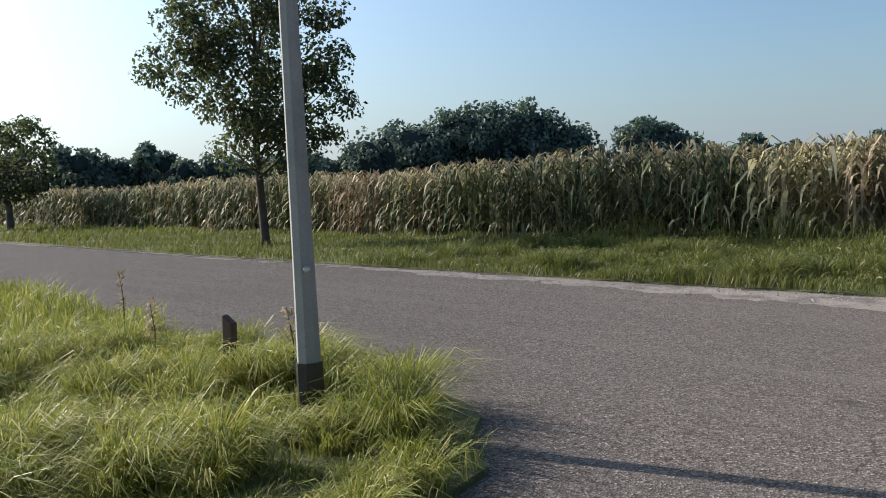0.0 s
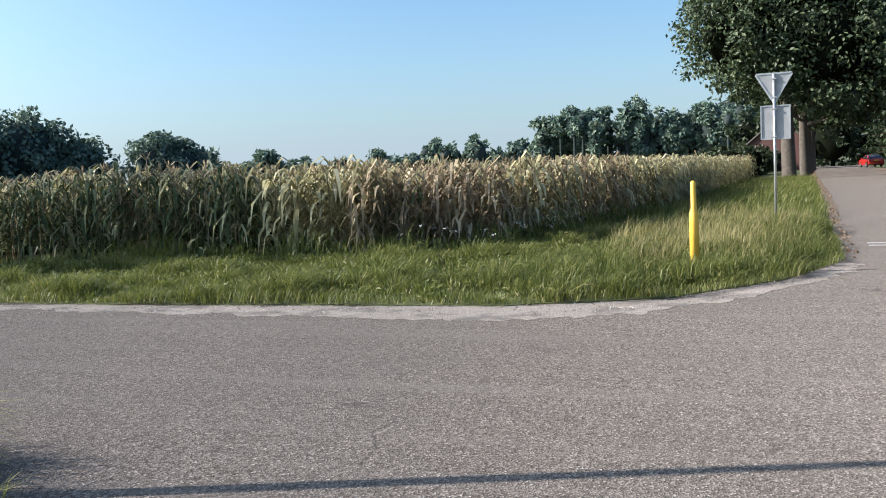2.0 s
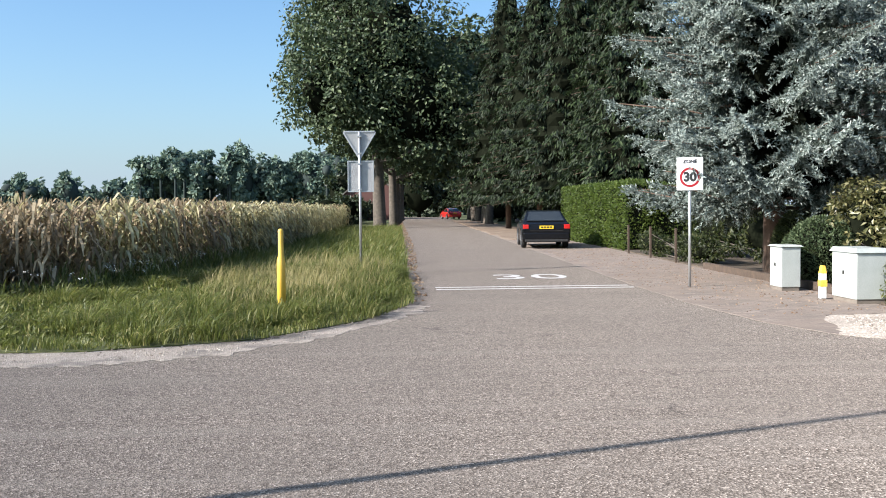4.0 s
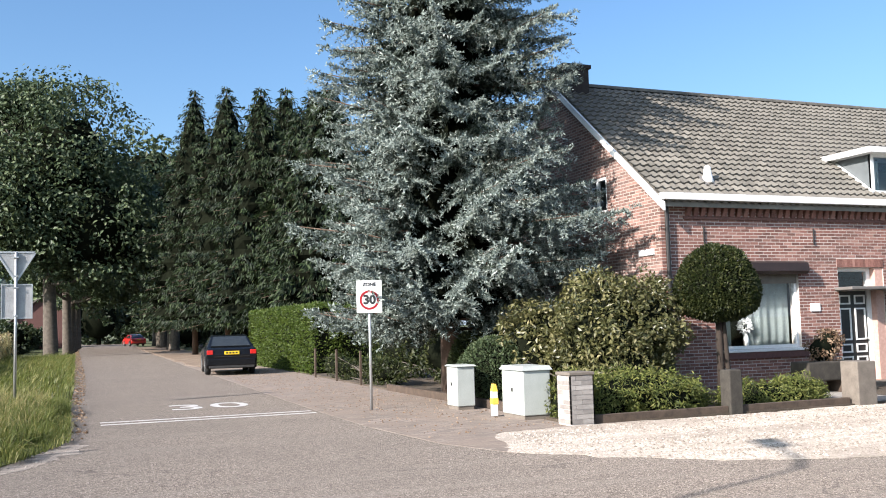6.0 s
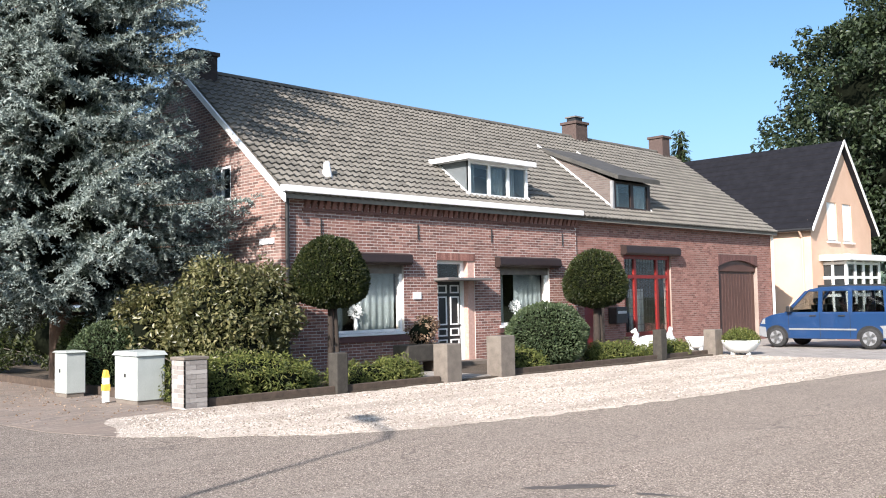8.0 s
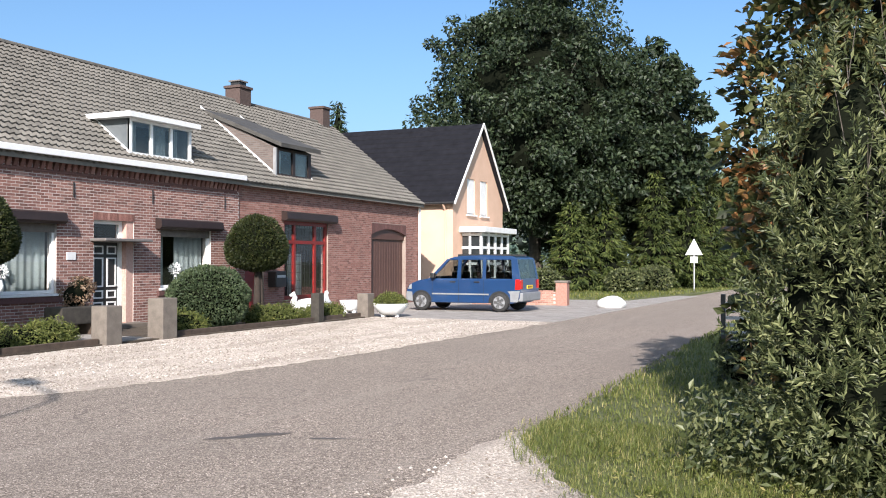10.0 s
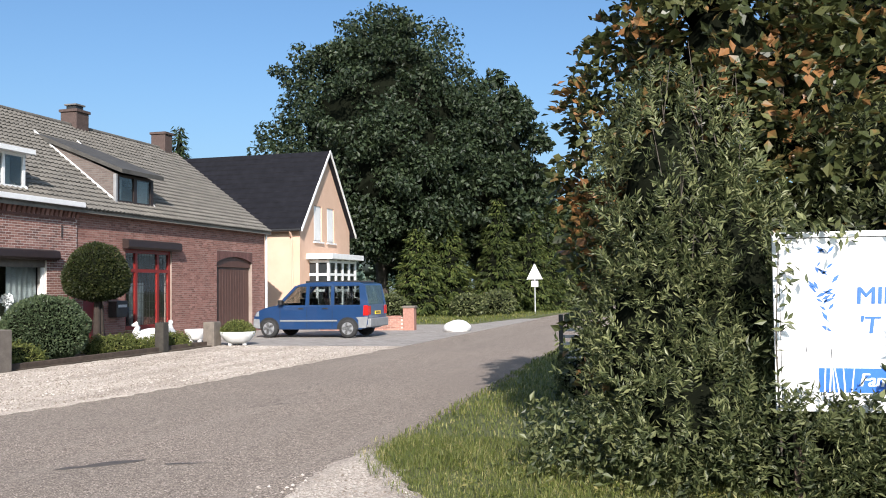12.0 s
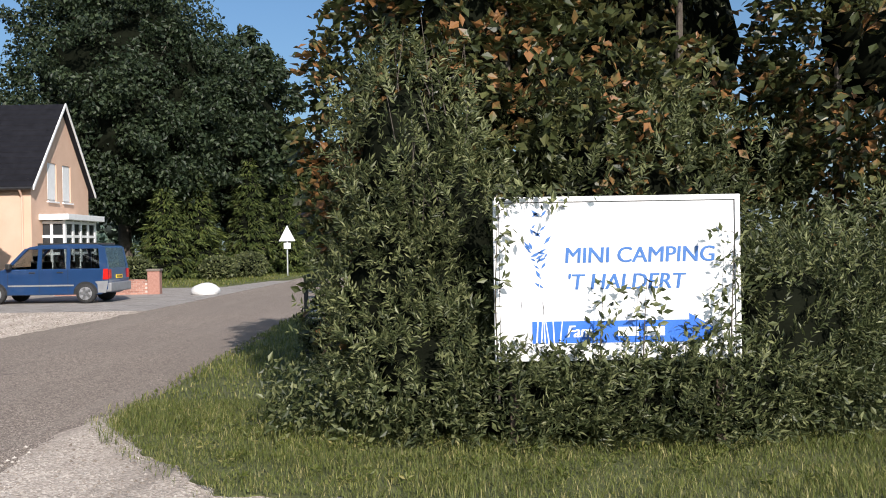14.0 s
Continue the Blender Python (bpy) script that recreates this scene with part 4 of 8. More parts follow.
DRIVEWAY = [(-3.2, 3.1), (-2.6, 2.3), (0, 1.95), (3.2, 1.85), (6.2, 1.65), (8.2, 1.85), (8.7, 1.4), (6.9, 0.3), (5.9, -0.4), (4.95, -1.5), (4.8, -12), (-3.0, -12), (-2.9, 1)]
sheet("driveway", ragged([(x if x > -2 else x - 0.9, y + 0.1 if y > 1.5 else y) for x, y in DRIVEWAY], 0.12, 0.12), 0.004, "dirt_gravel", "dusty gravel mouth of a driveway", "driveway", 0.05)
SHOULDER = [(-40, 9.4), (-15, 9.35), (-9, 9.2), (-5.5, 9.05), (-3.2, 8.95), (-1.95, 9.3), (-0.7, 10.4), (0.5, 12.2), (1.0, 14.2), (0.7, 14.3), (0.0, 12.4), (-1.2, 10.6), (-3.0, 9.95), (-7, 9.8), (-15, 9.6), (-40, 9.5)]
sheet("road_edge", ragged(SHOULDER, 0.2, 0.07), 0.004, "sand_edge", "sandy gravel strip along the road edge", "road edge", 0.05)
GRAVEL = [(5.9, 10.3), (6.6, 9.3), (7.6, 8.25), (9, 7.7), (10.9, 7.35), (14, 7.0), (19.5, 6.7), (24, 6.5), (24.5, 12.1), (8.0, 12.3), (6.6, 12.2)]
sheet("gravel_shoulder", ragged(GRAVEL, 0.14, 0.12), 0.006, "gravel", "pale gravel shoulder before the garden", "gravel", 0.05)
PAVEMENT = [(5.45, 11.5), (5.9, 10.1), (6.6, 12.2), (8.0, 12.35), (8.1, 14.5), (8.3, 25), (8.7, 38), (8.9, 60), (6.25, 60), (5.65, 35), (5.25, 17.2), (5.25, 14)]
sheet("pavement", PAVEMENT, 0.004, "pavers", "weathered brown brick pavement", "pavement", 0.06)
DRIVE = [(24.2, 6.5), (26.4, 6.45), (33, 6.35), (46, 6.1), (46, 7.1), (39.2, 8.0), (38.5, 15.9), (34.4, 15.5), (24.0, 15.5)]
sheet("house_drive", DRIVE, 0.009, "drive", "light concrete paved forecourt", "driveway", 0.06)
GARDEN = [(8.1, 12.36), (24.0, 12.2), (24.0, 15.5), (12.0, 15.5), (12, 40), (8.9, 40), (8.35, 25), (8.15, 14.5)]
sheet("garden_bed", GARDEN, 0.03, "earth", "dark garden soil under shrubs", "garden bed", 0.1)

sheet("tar_patch", ragged([(6.72, 4.33), (6.86, 4.3), (6.98, 4.17), (7.15, 4.08), (7.28, 3.92), (7.38, 3.78), (7.3, 3.73), (7.15, 3.85), (7.0, 3.97), (6.86, 4.09), (6.74, 4.22)], 0.07, 0.05), 0.004, "tar", "dark tar repair in the asphalt", "road marking", 0.003)
sheet("tar_patch", ragged([(7.16, 3.42), (7.22, 3.3), (7.3, 3.1), (7.34, 2.88), (7.37, 2.9), (7.34, 3.12), (7.26, 3.34), (7.2, 3.45)], 0.04, 0.05), 0.004, "tar", "thin dark tar seam in the asphalt", "road marking", 0.003)
VERGE_NW = [(-160, 9.6), (-40, 9.6), (-15, 9.7), (-7, 9.85), (-3.0, 10.0), (-1.2, 10.7), (0.0, 12.45), (0.65, 14.4), (0.8, 20), (0.9, 47), (1.4, 110), (-2.6, 110), (-3.4, 40), (-4.4, 21), (-5.2, 17.6), (-7, 15.9), (-11, 15.4), (-40, 15.3), (-160, 15.3)]
sheet("verge", ragged(VERGE_NW, 0.13), 0.014, "turf", "grassy verge between road and corn", "verge", 0.1)
VERGE_SW = [(-160, 4.1), (-40, 4.2), (-17, 4.3), (-10, 3.95), (-6.7, 4.3), (-5.2, 4.1), (-4.15, 3.6), (-3.35, 3.05), (-3.05, 2.2), (-3.0, -12), (-160, -12)]
sheet("verge", ragged(VERGE_SW, 0.13), 0.04, "turf", "uncut grassy verge", "verge", 0.1)
VERGE_E = [(5.4, 0.0), (5.05, -1.5), (4.9, -12), (140, -12), (140, -2.7), (60, 1.3), (44, 2.05), (30, 2.1), (20, 1.9), (12, 1.7), (8.6, 1.66), (7.8, 1.55), (6.6, 0.82)]
sheet("verge", ragged(VERGE_E, 0.14, 0.1), 0.014, "turf", "mown grass verge beside the hedge", "verge", 0.1)
FIELD_E = [(39.2, 7.95), (46.5, 7.1), (50, 6.75), (60, 5.7), (140, 1.8), (140, 70), (38.6, 70), (38.6, 16)]
sheet("verge", FIELD_E, 0.02, "turf", "grass round the second house", "verge", 0.09)


def pebbles(name, label, poly, per, size, material, z):
    """Loose stone chips lying on the ground."""
    p = scatter(poly, per)
    keep = RNG.uniform(0, 1, len(p)) < np.array([0.55 + 0.9 * noise.noise((x * 0.8, y * 1.6, 3.1)) for x, y, _ in p])
    p = p[keep]
    n = len(p)
    s = RNG.uniform(0.4, 1.2, n) * size
    a = RNG.uniform(0, math.tau, n)
    c, q = np.cos(a), np.sin(a)
    base = np.array([(1, 0, 0), (0.1, 0.8, 0), (-0.9, 0.2, 0), (-0.2, -0.8, 0), (0.1, 0.1, 0.7)])
    v = np.stack([np.c_[p[:, 0] + s * (b[0] * c - b[1] * q), p[:, 1] + s * (b[0] * q + b[1] * c), np.full(n, z) + s * b[2] - 0.003] for b in base], 1).reshape(-1, 3)
    k = np.arange(n)[:, None] * 5
    f = np.concatenate([k + [0, 1, 4], k + [1, 2, 4], k + [2, 3, 4], k + [3, 0, 4]])
    ob = big(name, v, f, M[material])
    tagged(ob, label, "gravel", kind="stuff")


pebbles("loose_gravel", "pale stone chips scattered on the shoulder", [(6.2, 10.2), (7.0, 8.9), (8.4, 8.0), (14, 7.1), (24, 6.6), (24.3, 12.0), (8.1, 12.2), (6.7, 12.0)], 330, 0.026, "chips", 0.007)
pebbles("loose_gravel", "stone chips round the driveway mouth", [(-3.2, 2.9), (0, 2.5), (3.2, 2.45), (6.4, 2.2), (7.6, 1.7), (6.6, 0.5), (5.3, -0.6), (4.9, -4), (0, -4), (-2.8, 0)], 150, 0.02, "chips", 0.006)
pebbles("loose_gravel", "sand and chips along the road edge", [(-16, 9.3), (-9, 9.2), (-3.4, 9.2), (-1.75, 9.6), (-0.7, 10.6), (0.3, 12.2), (0.95, 14), (0.6, 14), (-0.2, 12.3), (-1.4, 10.6), (-3.4, 9.9), (-9, 9.7), (-16, 9.6)], 150, 0.018, "chips", 0.008)

pebbles("leaf_litter", "dry brown leaf litter on the pavement", [(5.5, 12.2), (8.1, 12.4), (8.2, 25), (8.6, 45), (6.2, 45), (5.7, 30), (5.4, 17)], 50, 0.028, "litter", 0.004)
pebbles("leaf_litter", "dry leaf litter along the side road", [(0.55, 15), (1.05, 15), (1.4, 40), (1.8, 110), (1.0, 110), (0.8, 40)], 60, 0.05, "litter", 0.006)
LITTER = [(6.1, 44), (9.4, 42), (10.6, 110), (7.7, 110), (6.6, 70)]
sheet("forest_floor", ragged(LITTER, 0.3, 0.6, 150), 0.02, "litter_floor", "sandy ground with fallen leaves under the spruces", "ground", 0.09)

# ---------------------------------------------------------------- brick house
FY, RY, EZ, RZ = 15.55, 19.85, 4.15, 7.53      # facade, ridge, eaves, ridge height
X0, XJ, X1 = 12.0, 22.26, 34.4                   # gable end, joint, far end
BY = 24.2                                       # back wall
SL = (RZ - EZ) / (RY - FY)


def roof_z(y):
    return EZ + (y - FY) * SL


house = thing("house", "long low brown brick farmhouse with a grey tiled roof", "house")
WIN1, DOOR, WIN2 = (13.42, 15.5, 0.92, 2.52), (16.62, 17.96, 0.1, 2.64), (18.94, 21.0, 0.95, 2.52)
RDOOR, WIN3, GAR = (22.62, 23.6, 0.12, 2.8), (24.68, 27.35, 0.42, 2.96), (30.42, 33.28, 0.04, 2.9)
bm = bmesh.new()
wall_with_holes(bm, X0, XJ, -0.1, EZ, [WIN1, DOOR, WIN2], FY, FY + 0.3, "x")
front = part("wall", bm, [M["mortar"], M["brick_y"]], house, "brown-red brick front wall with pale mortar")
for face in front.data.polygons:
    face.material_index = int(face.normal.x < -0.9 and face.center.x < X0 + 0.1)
bm = bmesh.new()
wall_with_holes(bm, XJ, X1, -0.1, EZ - 0.05, [RDOOR, WIN3, GAR], FY + 0.04, FY + 0.34, "x")
barn = part("wall", bm, M["mortar_barn"], house, "reddish brick wall of the barn part")
GW = (17.55, 18.42, 4.02, 4.85)
bm = bmesh.new()
wall_with_holes(bm, FY + 0.3, BY, -0.1, EZ - 0.1, [(GW[0], GW[1], GW[2], EZ - 0.1)], X0 + 0.003, X0 + 0.3, "y")
for y0, y1 in ((FY + 0.3, GW[0]), (GW[1], RY), (RY, BY)):
    zz = [EZ - 0.1, roof_z(y0) - 0.15 if y0 <= RY else 0, roof_z(min(y1, RY)) - 0.15]
    if y1 <= RY:
        extruded([(y0, zz[0]), (y1, zz[0]), (y1, roof_z(y1) - 0.12), (y0, roof_z(y0) - 0.12)], "x", X0 + 0.003, X0 + 0.3, bm)
    else:
        extruded([(RY, zz[0]), (BY, zz[0]), (RY, RZ - 0.12)], "x", X0 + 0.003, X0 + 0.3, bm)
extruded([(GW[0], GW[3]), (GW[1], GW[3]), (GW[1], roof_z(GW[1]) - 0.12), (GW[0], roof_z(GW[0]) - 0.12)], "x", X0 + 0.003, X0 + 0.3, bm)
bmesh.ops.remove_doubles(bm, verts=bm.verts, dist=0.0005)
part("gable_wall", bm, M["brick_y"], house, "brick gable wall with the spruce's shade in its colour")
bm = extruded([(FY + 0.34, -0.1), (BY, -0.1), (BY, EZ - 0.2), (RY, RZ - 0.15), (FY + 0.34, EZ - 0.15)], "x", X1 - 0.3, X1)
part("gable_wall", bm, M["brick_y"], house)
part("back_wall", boxes((X0 + 0.3, X1 - 0.3, BY - 0.3, BY, -0.1, EZ - 0.1)), M["brick_x"], house)
part("floor_slab", boxes((X0 + 0.31, X1 - 0.31, FY + 0.36, BY - 0.31, 0.0, 0.1)), M["concrete"], house)
part("ceiling_slab", boxes((X0 + 0.31, X1 - 0.31, FY + 0.36, BY - 0.31, 2.95, 3.05)), M["white"], house)
# Inner walls take the near-black colour in place of indoor shade.
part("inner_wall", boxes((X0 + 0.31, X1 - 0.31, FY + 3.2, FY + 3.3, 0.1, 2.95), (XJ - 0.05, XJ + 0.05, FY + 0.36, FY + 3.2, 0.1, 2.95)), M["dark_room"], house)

# roof slabs
roof = part("roof", extruded([(FY - 0.22, roof_z(FY - 0.22) + 0.0), (RY, RZ), (BY + 0.3, EZ - 0.1), (BY + 0.3, EZ - 0.22), (RY, RZ - 0.12), (FY - 0.22, roof_z(FY - 0.22) - 0.1)], "x", X0 - 0.08, X1 + 0.06), M["tile"], house, "grey-brown pantiled roof")


def tile_mesh(w, l):
    """A wavy pantile lying along +y uphill."""
    bm = bmesh.new()
    prof = [(-0.5, 0.012), (-0.34, 0.0), (-0.12, 0.005), (0.1, 0.03), (0.28, 0.048), (0.42, 0.04), (0.5, 0.015)]
    a = [bm.verts.new((x * w * 1.04, 0, z + 0.052)) for x, z in prof]
    b = [bm.verts.new((x * w * 1.04, l * 1.08, z + 0.004)) for x, z in prof]
    c = [bm.verts.new((x * w * 1.04, 0, z)) for x, z in prof]
    for i in range(len(prof) - 1):
        bm.faces.new((a[i], a[i + 1], b[i + 1], b[i]))
        bm.faces.new((c[i + 1], a[i + 1], a[i], c[i]))
    me = bpy.data.meshes.new("tile")
    bm.normal_update()
    bm.to_mesh(me)
    bm.free()
    me.materials.append(M["tile"])
    return me


TW, TL = 0.2, 0.245
TILE = tile_mesh(TW, TL)
pitch = math.atan(SL)
slope_len = (RY - FY + 0.25) / math.cos(pitch)


def in_dormer(x, z):
    return (18.15 < x < 20.35 and 4.4 < z < 5.2) or (24.6 < x < 26.6 and 4.35 < z < 6.5)


def roof_tiles():
    rest_v, rest_f, k = [], [], 0
    tv = np.array([v.co[:] for v in TILE.vertices])
    tf = np.array([p.vertices[:] for p in TILE.polygons])
    ca, sa = math.cos(pitch), math.sin(pitch)
    nx, ny = int((X1 - X0 + 0.1) / TW), int(slope_len / TL)
    for r in range(ny):
        for c in range(nx):
            x = X0 - 0.02 + TW * (c + 0.5)
            s = r * TL
            y, z = FY - 0.25 + s * ca, roof_z(FY - 0.25) + s * sa + 0.012
            if in_dormer(x, z):
                continue
            wob = RNG.normal(0, 0.006)
            if r < 14 and c < 21:
                ob = new("tile", TILE)
                ob.parent = roof
                ob.matrix_basis = pose(x, y, z + wob * 0.5, math.degrees(pitch) + wob * 60, 0, wob * 90)
            else:
                p = tv + [0, 0, wob * 0.5]
                rest_v.append(np.c_[p[:, 0] + x, y + p[:, 1] * ca - p[:, 2] * sa, z + p[:, 1] * sa + p[:, 2] * ca])
                rest_f.append(tf + k)
                k += len(tv)
    ob = big("tiles", np.concatenate(rest_v), np.concatenate(rest_f), M["tile"], roof)
    tagged(ob, kind="stuff")


bm = bmesh.new()
n_ridge = int((X1 - X0) / 0.4)
for i in range(n_ridge):
    x = X0 + 0.4 * i
    ring = [(RY + 0.13 * math.cos(a), RZ + 0.0 + 0.09 * math.sin(a)) for a in np.linspace(-0.2, math.pi + 0.2, 7)]
    extruded(ring, "x", x + 0.004, x + 0.42, bm)
part("ridge_tiles", bm, M["tile"], roof, "half-round ridge tiles")


def bargeboards():
    bm = bmesh.new()
    extruded([(FY - 0.3, roof_z(FY - 0.3) - 0.13), (FY - 0.3, roof_z(FY - 0.3) + 0.04), (RY, RZ + 0.06), (RY, RZ - 0.1)], "x", X0 - 0.13, X0 - 0.08, bm)
    extruded([(BY + 0.3, EZ - 0.25), (BY + 0.3, EZ - 0.05), (RY, RZ + 0.06), (RY, RZ - 0.17)], "x", X0 - 0.13, X0 - 0.08, bm)
    part("bargeboard", bm, M["white"], house, "white painted bargeboard")


bargeboards()
part("fascia", boxes((X0 - 0.14, XJ - 0.02, FY - 0.325, FY - 0.17, EZ - 0.14, EZ + 0.005), bevel=0.012), M["white"], house, "white painted fascia gutter board")
part("soffit", boxes((X0 - 0.02, XJ, FY - 0.17, FY - 0.012, EZ - 0.1, EZ - 0.05)), M["white"], house)
bm = bmesh.new()
half = [(FY - 0.1 + 0.075 * math.cos(a), EZ - 0.1 + 0.075 * math.sin(a)) for a in np.linspace(math.pi, 2 * math.pi, 9)]
half += [(FY - 0.1 + 0.06 * math.cos(a), EZ - 0.1 + 0.06 * math.sin(a)) for a in np.linspace(2 * math.pi, math.pi, 9)]
extruded(half, "x", XJ + 0.06, X1 + 0.08, bm)
part("gutter", bm, M["black"], house, "dark half-round gutter")
bm = bmesh.new()
tube(bm, [(X0 + 0.12, FY - 0.05, EZ - 0.18), (X0 + 0.12, FY - 0.05, 0.02)], [0.045, 0.045], 10)
part("downpipe", bm, M["black"], house, "dark downpipe")
bm = bmesh.new()
tube(bm, [(X1 - 0.06, FY - 0.06, EZ - 0.15), (X1 - 0.06, FY - 0.06, 0.05)], [0.05, 0.05], 10)
part("downpipe", bm, M["white"], house, "white downpipe")

# corbelled cornice of standing bricks under the fascia
cornice = part("cornice", boxes((X0 + 0.55, XJ - 0.12, FY - 0.06, FY + 0.0, EZ - 0.22, EZ - 0.17), (X0 + 0.55, XJ - 0.12, FY - 0.035, FY + 0.0, EZ - 0.5, EZ - 0.44)), M["brick_house"], house, "corbelled brick cornice")
CB = bpy.data.meshes.new("brick")
bm = boxes((-0.052, 0.052, -0.11, 0.0, -0.1, 0.1))
for v in bm.verts:
    if v.co.z < 0 and v.co.y < -0.05:
        v.co.y = -0.04
bm.to_mesh(CB)
bm.free()
CB.materials.append(M["brick_house"])
for i in range(53):
    ob = new("brick", CB)
    ob.parent = cornice
    ob.matrix_basis = pose(X0 + 0.66 + i * 0.184, FY - 0.002, EZ - 0.33)
# wall anchors
for x in (13.05, 15.98, 18.62, 21.6):
    part("wall_anchor", boxes((x - 0.013, x + 0.013, FY - 0.03, FY - 0.003, 3.14, 3.5), bevel=0.006), M["black"], house, "black iron wall anchor")
part("plaque", boxes((15.78, 16.05, FY - 0.025, FY - 0.003, 1.68, 1.86), bevel=0.004), M["white"], house, "small white plaque")
part("street_sign", boxes((X0 - 0.03, X0 - 0.004, 15.8, 16.35, 2.93, 3.06), bevel=0.004), M["sign_white"], house, "small white name board")
# vent on the roof
vent = part("roof_vent", lathe([(0.15, -0.06), (0.12, 0.02), (0.085, 0.2), (0.07, 0.3), (0.03, 0.34)], 16), M["white"], house, "white roof vent cowl", smooth=True)
vent.matrix_basis = pose(13.58, FY + 0.45, roof_z(FY + 0.45) + 0.05)
flash = part("vent_flashing", boxes((-0.2, 0.2, -0.22, 0.18, 0.0, 0.02), bevel=0.006), M["lead"], house)
flash.matrix_basis = pose(13.58, FY + 0.45, roof_z(FY + 0.45) + 0.06, math.degrees(math.atan(SL)))


def window(name, hole, parent, frame_mat, y, mullions=(), bars=(), depth=0.09, w=0.07, sill=None, label="", curtain=True, dark=False):
    """A window in a facade hole: frame, mullions, pane, sill and curtains."""
    x0, x1, z0, z1 = hole
    root = new(name)
    root.parent = parent
    if label:
        tagged(root, label)
    bm = bmesh.new()
    for r in ((x0, x0 + w, z0, z1), (x1 - w, x1, z0, z1), (x0 + w, x1 - w, z0, z0 + w), (x0 + w, x1 - w, z1 - w, z1)):
        box(bm, r[0], r[1], y, y + depth, r[2], r[3], bevel=0.006)
    for m in mullions:
        box(bm, m - w * 0.45, m + w * 0.45, y + 0.004, y + depth - 0.004, z0 + w, z1 - w)
    for z in bars:
        box(bm, x0 + w, x1 - w, y + 0.008, y + depth - 0.008, z - w * 0.4, z + w * 0.4)
    part("frame", bm, frame_mat, root)
    pane = part("pane", boxes((x0 + w - 0.01, x1 - w + 0.01, y + depth * 0.45, y + depth * 0.45 + 0.008, z0 + w - 0.01, z1 - w + 0.01)), M["glass"], root)
    pane.visible_shadow = False
    if sill:
        part("sill", boxes((x0 - 0.06, x1 + 0.06, y - 0.16, y + 0.02, z0 - sill[1], z0 - 0.002), bevel=0.008), sill[0], root)
    if curtain:
        for a, b in ((x0 + 0.1, x0 + (x1 - x0) * 0.2), (x1 - (x1 - x0) * 0.6, x1 - 0.1)) if not dark else ((x0 + 0.1, x1 - 0.1),):
            bm = bmesh.new()
            n = max(8, int((b - a) / 0.035))
            row0, row1 = [], []
            for i in range(n + 1):
                xx = a + (b - a) * i / n
                yy = y + depth + 0.12 + 0.012 * math.sin(i * 1.1) + 0.01 * math.sin(i * 0.37)
                row0.append(bm.verts.new((xx, yy, z0 + 0.06)))
                row1.append(bm.verts.new((xx, yy, z1 - 0.05)))
            for i in range(n):
                bm.faces.new((row0[i], row0[i + 1], row1[i + 1], row1[i]))
            part("curtain", bm, M["curtain"], root, "white net curtain", smooth=True)
    return root


def shutter_box(x0, x1, z0, z1, label):
    bm = extruded([(FY + 0.02, z0), (FY - 0.16, z0), (FY - 0.22, z0 + 0.06), (FY - 0.2, z1 - 0.04), (FY - 0.05, z1), (FY + 0.02, z1)], "x", x0, x1)
    part("shutter_box", bm, M["shutter"], house, label)


window("window", WIN1, house, M["white"], FY + 0.07, sill=(M["white"], 0.06), label="white-framed front window with curtains")
window("window", WIN2, house, M["white"], FY + 0.07, sill=(M["white"], 0.06), label="white-framed front window with curtains")
for w in (WIN1, WIN2):
    part("brick_sill", boxes((w[0] - 0.12, w[1] + 0.12, FY - 0.07, FY + 0.02, w[2] - 0.2, w[2] - 0.065), bevel=0.006), M["brick_dark"], house, "dark brick window sill")
    part("roller_blind", boxes((w[0] + 0.02, w[1] - 0.02, FY + 0.045, FY + 0.065, w[3] - 0.22, w[3] - 0.005)), M["concrete"], house, "partly lowered grey roller blind")
shutter_box(13.2, 15.62, 2.5, 2.78, "dark brown roller shutter box")
shutter_box(18.74, 21.3, 2.5, 2.78, "dark brown roller shutter box")
shutter_box(24.5, 27.6, 2.95, 3.25, "dark brown roller shutter box")

# front door with transom and canopy
dx0, dx1 = DOOR[0], DOOR[1]
door = part("door", boxes((dx0 + 0.1, dx0 + 0.98, FY + 0.2, FY + 0.25, 0.14, 2.12)), M["black"], house, "black front door with white glazing bars")
for x0, x1, z0, z1 in ((0.17, 0.5, 1.82, 2.03), (0.62, 0.93, 1.82, 2.03), (0.17, 0.5, 1.02, 1.74), (0.62, 0.93, 1.02, 1.74), (0.17, 0.5, 0.74, 0.94), (0.62, 0.93, 0.74, 0.94), (0.17, 0.5, 0.2, 0.66), (0.62, 0.93, 0.2, 0.66)):
    a, b = dx0 + x0, dx0 + x1
    t = 0.035
    bm = bmesh.new()
    for r in ((a, a + t, z0, z1), (b - t, b, z0, z1), (a + t, b - t, z0, z0 + t), (a + t, b - t, z1 - t, z1)):
        box(bm, r[0], r[1], FY + 0.18, FY + 0.2, r[2], r[3])
    part("panel_frame", bm, M["white"], door, "white panel frame")
bm = bmesh.new()
for r in ((dx0, dx0 + 0.09, 0.1, 2.64), (dx0 + 0.99, dx0 + 1.1, 0.1, 2.64), (dx0 + 0.09, dx0 + 0.99, 2.12, 2.2), (dx0 + 0.09, dx0 + 0.99, 2.56, 2.64)):
    box(bm, r[0], r[1], FY + 0.16, FY + 0.26, r[2], r[3], bevel=0.006)
part("door_frame", bm, M["white"], house, "white door frame with a transom light")
